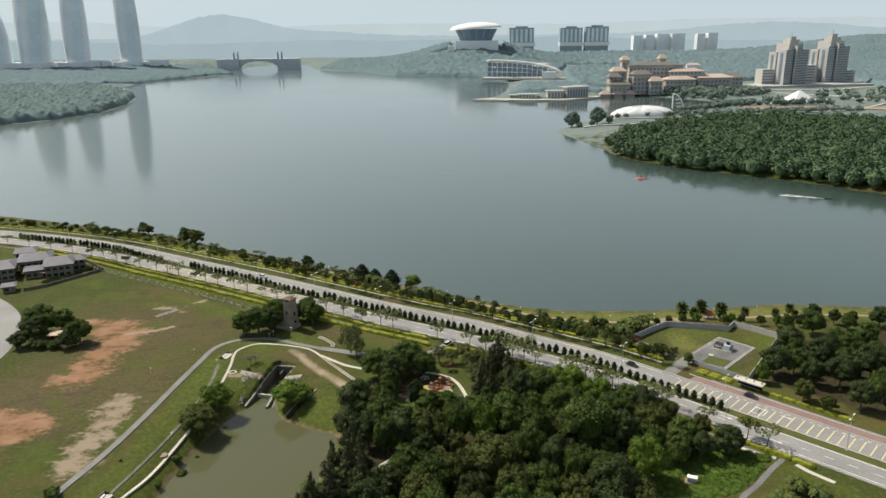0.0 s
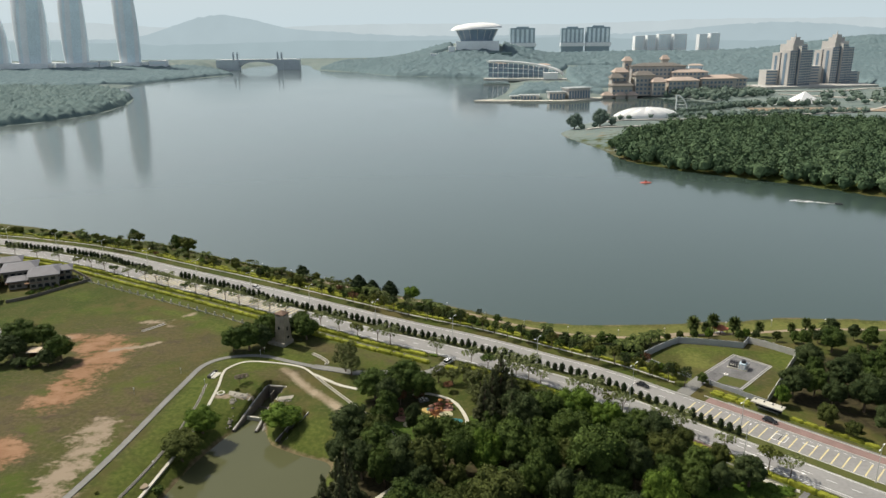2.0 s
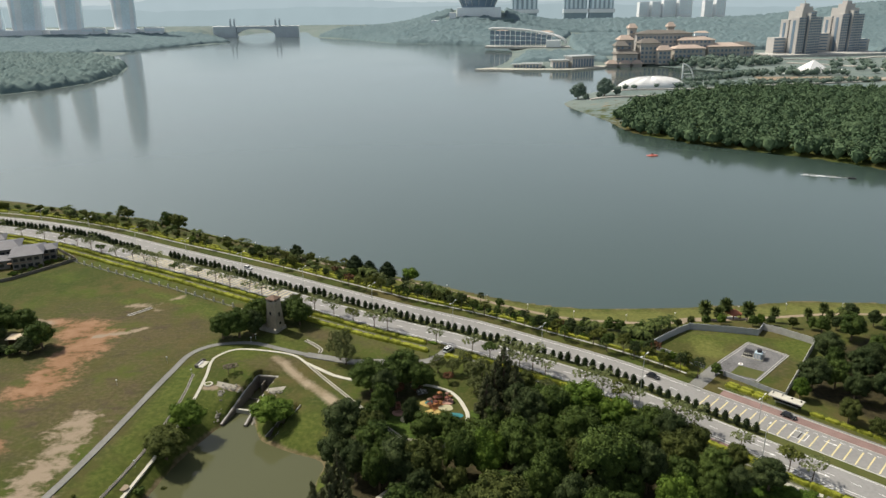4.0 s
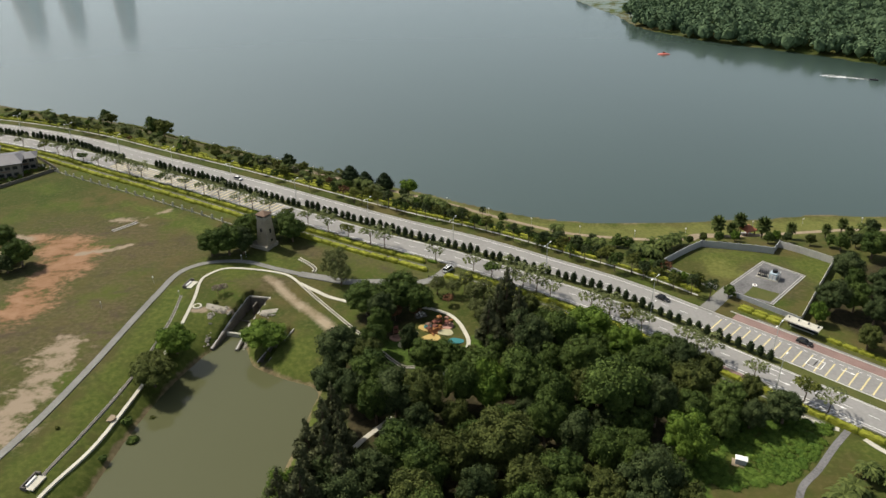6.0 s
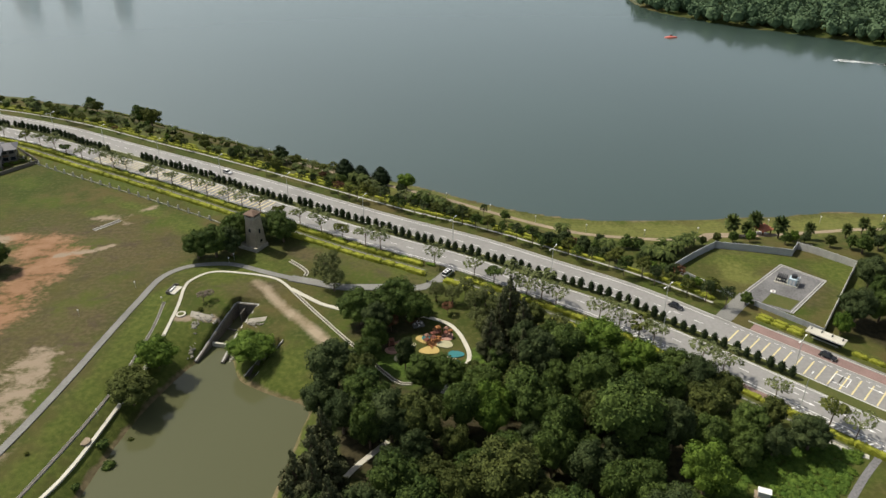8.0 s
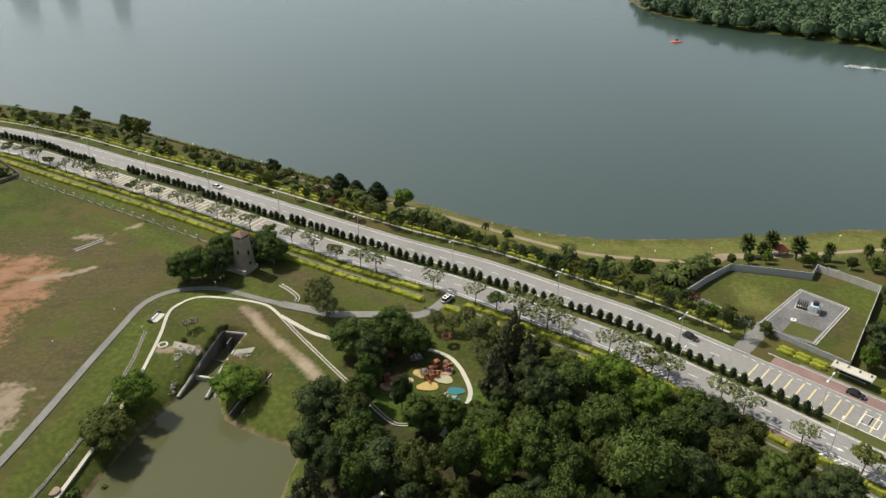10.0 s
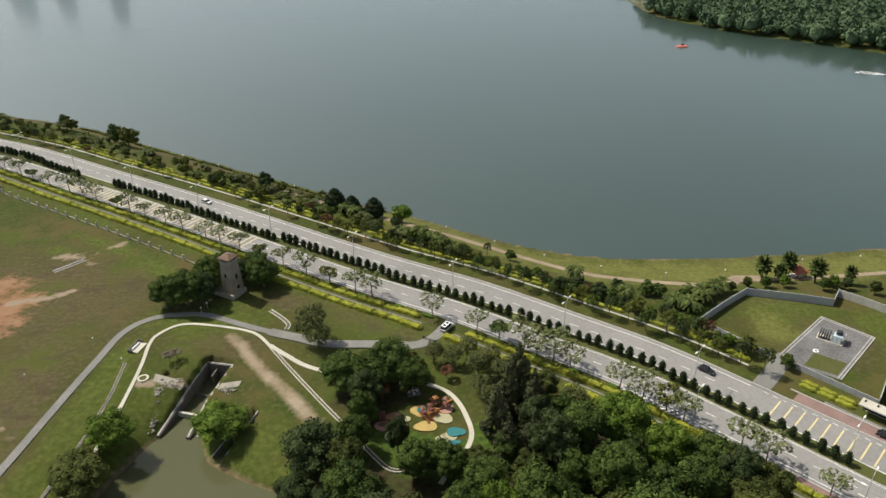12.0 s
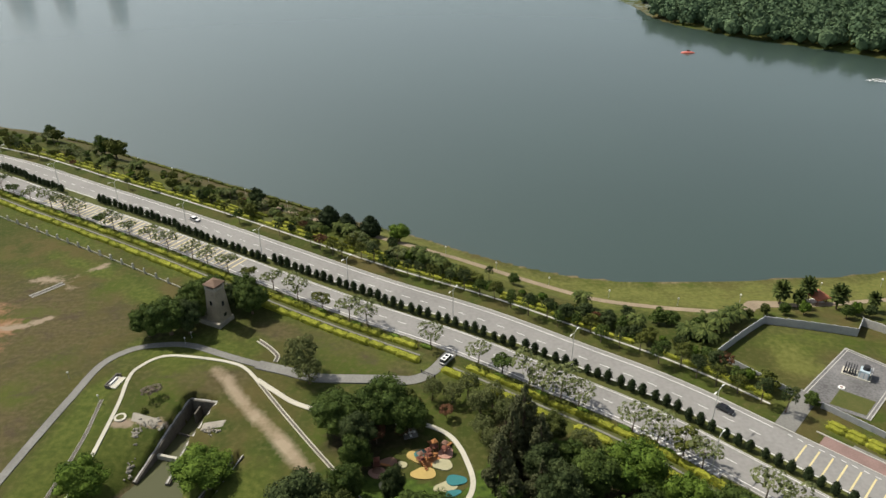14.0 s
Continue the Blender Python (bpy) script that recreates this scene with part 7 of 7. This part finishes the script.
for x in (320, 345, 368):
    part("waterside_roof", hip_roof(bmesh.new(), x, 1449, -1, 22, 14, 7, 0.3, 0, 1), ROOF_HAZED, hotel)
    part("waterside_post", boxes((x, 1449, -8, 18, 11, 7)), TAN, hotel)


def apartment(x, y, z0, tall, turn, label):
    e = thing("apartment_tower", label, "apartment block", pose(x, y, z0, 0, 0, turn), group="apartment towers")
    part("core", boxes((0, 0, -4, 40, 34, tall + 4)), BEIGE, e)
    for sx, sy, w, d, h in ((-22, -12, 20, 22, 0.86), (22, -12, 20, 22, 0.86), (-22, 14, 18, 20, 0.8), (22, 14, 18, 20, 0.8), (0, -22, 15, 12, 0.95)):
        part("wing", boxes((sx, sy, -4, w, d, tall * h + 4)), BEIGE, e)
        pane, rail = None, None
        for lv in range(int(tall * h / 5.2)):
            z = 4 + lv * 5.2
            for u in (-w * 0.32, 0, w * 0.32):
                if pane is None:
                    pane = part("window", boxes((0, 0, 0, w * 0.2, 1.2, 3.4)), BLUE_GLASS, e)
                    ob = pane
                else:
                    ob = part("window", pane.data, None, e)
                ob.location = (sx + u, sy - d / 2, z)
            if rail is None:
                rail = part("balcony", boxes((0, 0, 0, w * 0.98, 1.5, 1.1)), BEIGE, e)
                ob = rail
            else:
                ob = part("balcony", rail.data, None, e)
            ob.location = (sx, sy - d / 2 - 0.6, z - 1.4)
        part("end_bay", boxes((sx + (w / 2 if sx > 0 else -w / 2), sy, 4, 1.2, d * 0.3, tall * h - 10)), BLUE_GLASS, e)
    part("crown", boxes((0, -2, tall, 26, 20, 8), (0, -2, tall + 8, 14, 12, 6)), BEIGE, e)
    part("spire", rod(bmesh.new(), (0, -2, tall + 14), (0, -2, tall + 22), 1.2, 0.4), TAN, e)
    return e


apartment(745, 1610, 0, 88, 22, "tall beige stepped apartment tower across the lake")
apartment(858, 1660, 0, 92, 22, "tall beige stepped apartment tower across the lake")
pod = thing("apartment_podium", "lower beige apartment wing beside the towers", "apartment block")
for x, y, sx, tall in ((700, 1612, 30, 38), (800, 1650, 50, 44), (905, 1680, 40, 30)):
    part("wall", boxes((x, y, -3, sx, 26, tall, 10)), BEIGE, pod)
    for lv in range(int(tall / 6)):
        part("window_band", boxes((x, y - 13, lv * 6 + 1, sx * 0.8, 1.2, 2.6, 10)), BLUE_GLASS, pod)
part("deck", boxes((790, 1600, -4, 260, 70, 8, 8)), CONCRETE, pod)
# cream whitened for the haze in front of far buildings
CREAM_HAZED = material("hazed_cream", (0.74, 0.76, 0.77), 0.85, vary=0.08, grain=8)
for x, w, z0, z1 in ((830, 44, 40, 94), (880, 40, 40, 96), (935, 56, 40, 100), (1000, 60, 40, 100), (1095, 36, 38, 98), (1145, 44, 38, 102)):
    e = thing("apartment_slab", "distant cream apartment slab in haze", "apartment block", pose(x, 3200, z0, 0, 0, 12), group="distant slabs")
    part("wall", boxes((0, 0, -30, w, 24, z1 - z0 + 30)), CREAM_HAZED, e)
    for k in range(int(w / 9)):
        part("window_bay", boxes((-w / 2 + 5 + k * 9, -12, 4, 3, 1.4, z1 - z0 - 8)), HAZED_GLASS, e)
# blue-grey with the distance haze included in the colour
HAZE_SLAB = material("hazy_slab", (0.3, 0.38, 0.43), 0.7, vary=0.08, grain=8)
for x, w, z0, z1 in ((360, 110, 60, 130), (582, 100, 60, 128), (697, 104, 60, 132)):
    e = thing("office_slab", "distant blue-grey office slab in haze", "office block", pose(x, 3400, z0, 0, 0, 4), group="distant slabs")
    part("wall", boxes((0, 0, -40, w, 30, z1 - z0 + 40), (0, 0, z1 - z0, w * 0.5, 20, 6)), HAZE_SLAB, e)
    part("podium", boxes((0, -14, -10, w * 1.1, 20, 16)), CREAM_HAZED, e)
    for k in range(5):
        part("window_bay", boxes((-w / 2 + 12 + k * w / 5.2, -15.5, 8, w * 0.1, 1.4, z1 - z0 - 14)), HAZED_GLASS, e)

# low pale buildings among the far trees
for x, y, sx, sy, tall, turn in ((175, 2250, 30, 18, 26, 10), (255, 2170, 60, 20, 16, -6), (300, 2230, 40, 24, 22, 4), (620, 1960, 50, 22, 18, 8), (700, 2080, 36, 20, 24, -10)):
    b = thing("low_building", "low pale building among hazy far trees", "building", pose(x, y, ground_z(x, y), 0, 0, turn), group="far buildings")
    part("wall", boxes((0, 0, -2, sx, sy, tall + 2)), CREAM_HAZED, b)
    part("roof", hip_roof(bmesh.new(), 0, 0, tall, sx, sy, 5, 0.5, 0, 1.5, 0.6), ROOF_HAZED, b)
    for k in range(int(sx / 7)):
        part("window", boxes((-sx / 2 + 4 + k * 7, -sy / 2 - 0.2, tall * 0.55, 4, 0.8, 4)), BLUE_GLASS, b)

# convention centre on its hill
conv = thing("convention_centre", "round convention hall with an overhanging white disc roof on a hill", "building", pose(125, 2700, 92))
bm = bmesh.new()
rows = [[bm.verts.new((r_ * math.cos(a), r_ * 0.7 * math.sin(a), zz)) for a in np.linspace(0, 2 * math.pi, 40, endpoint=False)] for r_, zz in ((56, -30), (58, 0), (74, 34))]
for j in range(2):
    for i in range(40):
        bm.faces.new((rows[j][i], rows[j][(i + 1) % 40], rows[j + 1][(i + 1) % 40], rows[j + 1][i]))
part("glass_drum", bm, BLUE_GLASS, conv)
bm = shell(92, 62, 22, 0, 44, 6)
bmesh.ops.transform(bm, matrix=Matrix.Translation((-2, 0, 34)) @ Matrix.Rotation(radians(-3), 4, "Y"), verts=bm.verts)
part("roof", bm, WHITE, conv)
for k in range(16):
    a = k / 16 * 2 * math.pi
    part("mullion", rod(bmesh.new(), (58 * math.cos(a), 41 * math.sin(a), 0), (75 * math.cos(a), 53 * math.sin(a), 34), 0.9), METAL_PALE, conv)
part("podium", boxes((0, -40, -40, 150, 50, 34)), CREAM_HAZED, conv)
part("stair_block", boxes((-90, -60, -62, 22, 30, 40), (-150, -90, -64, 26, 20, 18)), CREAM_HAZED, conv)
part("terrace", boxes((10, -80, -60, 210, 40, 16)), LEAF_HAZE, conv)

# arch bridge
bridge = thing("arch_bridge", "long stone-faced road bridge with a wide central arch", "bridge", pose(-655, 2700, 0, 0, 0, 2))
# bridge stone tinted pale blue to stand for haze
STONE_HAZED = material("hazed_stone", (0.5, 0.55, 0.58), 0.85, vary=0.1, grain=6)
bm = bmesh.new()
N = 18
for y0, y1 in ((-12, 12),):
    for i in range(N):
        xa, xb = -66 + 132 * i / N, -66 + 132 * (i + 1) / N
        za, zb = 24 * math.sqrt(max(0, 1 - (xa / 68) ** 2)) - 2, 24 * math.sqrt(max(0, 1 - (xb / 68) ** 2)) - 2
        v = [bm.verts.new(p) for p in ((xa, y0, za), (xb, y0, zb), (xb, y1, zb), (xa, y1, za), (xa, y0, 28), (xb, y0, 28), (xb, y1, 28), (xa, y1, 28))]
        for f in ((3, 2, 1, 0), (4, 5, 6, 7), (0, 1, 5, 4), (2, 3, 7, 6)):
            bm.faces.new([v[k] for k in f])
bmesh.ops.remove_doubles(bm, verts=bm.verts, dist=0.01)
part("arch_span", bm, STONE_HAZED, bridge)
part("deck", boxes((0, 0, 28, 300, 26, 2.5)), CREAM_HAZED, bridge)
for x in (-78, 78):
    part("pier", boxes((x, 0, -12, 22, 30, 41)), STONE_HAZED, bridge)
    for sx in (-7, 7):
        part("pylon", boxes((x + sx, -11, 28, 6, 6, 22), (x + sx, -11, 50, 3, 3, 6)), STONE_HAZED, bridge)
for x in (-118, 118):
    part("abutment", boxes((x, 0, -12, 60, 24, 40)), STONE_HAZED, bridge)


# slender glass towers
def sky_tower(x, w, z0, tall, lean, label):
    e = thing("glass_tower", label, "skyscraper", pose(x, 2600, z0), group="lakeside towers")
    levels, seg = 16, 28

    def ring(t, grow=1.0):
        wide = w / 2 * (0.86 + 0.28 * math.sin(math.pi * (0.15 + 0.75 * t))) * (1 - 0.5 * max(0, t - 0.7) ** 1.5 * 2) * grow
        return [(lean * t * t * w + wide * math.cos(a + 0.6 * t) * (1 if math.cos(a) > 0 else 0.9), wide * 0.6 * math.sin(a), tall * t) for a in np.linspace(0, 2 * math.pi, seg, endpoint=False)]
    bm = bmesh.new()
    rows = [[bm.verts.new(p) for p in ring(j / levels)] for j in range(levels + 1)]
    for j in range(levels):
        for i in range(seg):
            bm.faces.new((rows[j][i], rows[j][(i + 1) % seg], rows[j + 1][(i + 1) % seg], rows[j + 1][i]))
    bm.faces.new(rows[-1])
    part("glass_skin", bm, HAZED_GLASS, e)
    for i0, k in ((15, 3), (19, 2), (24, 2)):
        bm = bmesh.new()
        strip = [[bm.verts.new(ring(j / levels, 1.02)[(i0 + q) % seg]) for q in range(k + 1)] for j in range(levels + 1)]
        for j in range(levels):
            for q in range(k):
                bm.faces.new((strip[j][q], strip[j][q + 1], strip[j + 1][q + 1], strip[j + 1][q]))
        part("fin", bm, CREAM_HAZED, e, "pale cladding fin")
    part("podium", boxes((0, 0, -40, w * 1.25, w * 0.9, 46)), CREAM_HAZED, e)


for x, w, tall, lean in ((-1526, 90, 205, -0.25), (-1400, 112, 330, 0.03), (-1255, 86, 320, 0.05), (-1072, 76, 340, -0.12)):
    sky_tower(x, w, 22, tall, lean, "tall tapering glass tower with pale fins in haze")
block = thing("waterfront_block", "low pale waterfront building at the towers' foot", "building")
for x, w in ((-1180, 40), (-1140, 30), (-960, 60)):
    part("wall", boxes((x, 2560, 0, w, 20, 34)), CREAM_HAZED, block)
    part("window_band", boxes((x, 2549.5, 24, w * 0.9, 1, 4)), HAZED_GLASS, block)
for x, y, w in ((-900, 2330, 70), (-830, 2200, 60), (-980, 2250, 80), (-780, 2420, 50), (-1120, 2180, 70)):
    setting(ribbon("promenade", smooth_line([(x - w, y), (x, y + 25), (x + w, y + 10)], 4), -6, 6, FAR_ROAD, lift=2, skirt=3), "pale promenade on the far shore", "path")


# distance: plain ridges behind everything, haze painted in as a pale glow
def ridge(name, label, y, bumps, floor, colour, x0=-4600, x1=4600, step=60):
    m = bpy.data.materials.new(name + "_haze")
    m.use_nodes = True
    nt = m.node_tree
    p = nt.nodes["Principled BSDF"]
    tex = nt.nodes.new("ShaderNodeTexNoise")
    tex.inputs["Scale"].default_value, tex.inputs["Detail"].default_value = 0.006, 4
    geo = nt.nodes.new("ShaderNodeNewGeometry")
    nt.links.new(geo.outputs["Position"], tex.inputs["Vector"])
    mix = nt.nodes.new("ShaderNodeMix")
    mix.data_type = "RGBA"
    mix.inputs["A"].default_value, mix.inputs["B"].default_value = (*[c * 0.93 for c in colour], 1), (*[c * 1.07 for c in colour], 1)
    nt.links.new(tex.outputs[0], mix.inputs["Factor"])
    # no base colour: the hazy tone is all emission
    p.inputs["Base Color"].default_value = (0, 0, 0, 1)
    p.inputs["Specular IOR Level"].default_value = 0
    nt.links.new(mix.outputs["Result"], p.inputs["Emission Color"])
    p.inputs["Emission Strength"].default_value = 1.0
    xs = np.arange(x0, x1 + step, step)
    r = np.random.default_rng(int(y))
    zs = floor + r.normal(scale=2.0, size=len(xs))
    for cx, top, rx in bumps:
        zs = zs + top * np.exp(-((xs - cx) / rx) ** 2)
    V, F, n = [], [], len(xs)
    V += [(x, y, -60) for x in xs] + [(x, y + 40, z) for x, z in zip(xs, zs)] + [(x, y + 200, -60) for x in xs]
    for i in range(n - 1):
        F += [(i, i + 1, n + i + 1, n + i), (n + i, n + i + 1, 2 * n + i + 1, 2 * n + i)]
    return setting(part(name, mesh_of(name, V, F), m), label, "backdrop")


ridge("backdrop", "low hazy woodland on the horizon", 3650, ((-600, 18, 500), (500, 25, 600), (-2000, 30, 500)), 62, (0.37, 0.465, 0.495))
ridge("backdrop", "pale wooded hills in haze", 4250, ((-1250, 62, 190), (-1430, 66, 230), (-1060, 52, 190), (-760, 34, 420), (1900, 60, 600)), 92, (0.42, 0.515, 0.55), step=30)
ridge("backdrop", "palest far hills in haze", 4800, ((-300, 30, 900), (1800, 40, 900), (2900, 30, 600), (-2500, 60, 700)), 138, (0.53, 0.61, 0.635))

# red buoy and speedboat on the lake
buoy = thing("marker_float", "small red-orange float on the lake", "float", pose(177, 638, WATER_Z))
part("hull", shell(5, 1.8, 1.2), material("red_float_paint", (0.6, 0.17, 0.13), 0.5, vary=0.08), buoy)
part("flag", boxes((0, 0, 0.6, 2.0, 0.2, 1.6)), PADM["red"], buoy)
boat = thing("speedboat", "small dark speedboat on the lake", "boat", pose(299.5, 551.4, WATER_Z, 0, 0, -28))
part("hull", boxes((0, 0, -0.3, 5.5, 2.0, 1.2, 0, 0.3)), METAL_DARK, boat)
part("windscreen", boxes((0.6, 0, 0.9, 0.3, 1.6, 0.6)), DARK_GLASS, boat)
foam = bmesh.new()
rr = np.random.default_rng(3)
for k in range(110):
    t = k / 110
    box(foam, -3 - 30 * t, rr.uniform(-1, 1) * (0.8 + 3.4 * t), -0.05, rr.uniform(1.0, 3.0), rr.uniform(0.5, 1.3) * (1.2 - 0.6 * t), 0.12, rr.uniform(-15, 15))
wake = part("wake", foam, material("foam", (0.8, 0.8, 0.8), 0.9, vary=0.05, bump=0))
wake.matrix_basis = pose(299.5, 551.4, WATER_Z, 0, 0, -28)
tagged(wake, "white foam wake trailing behind the speedboat", "wake", kind="stuff")
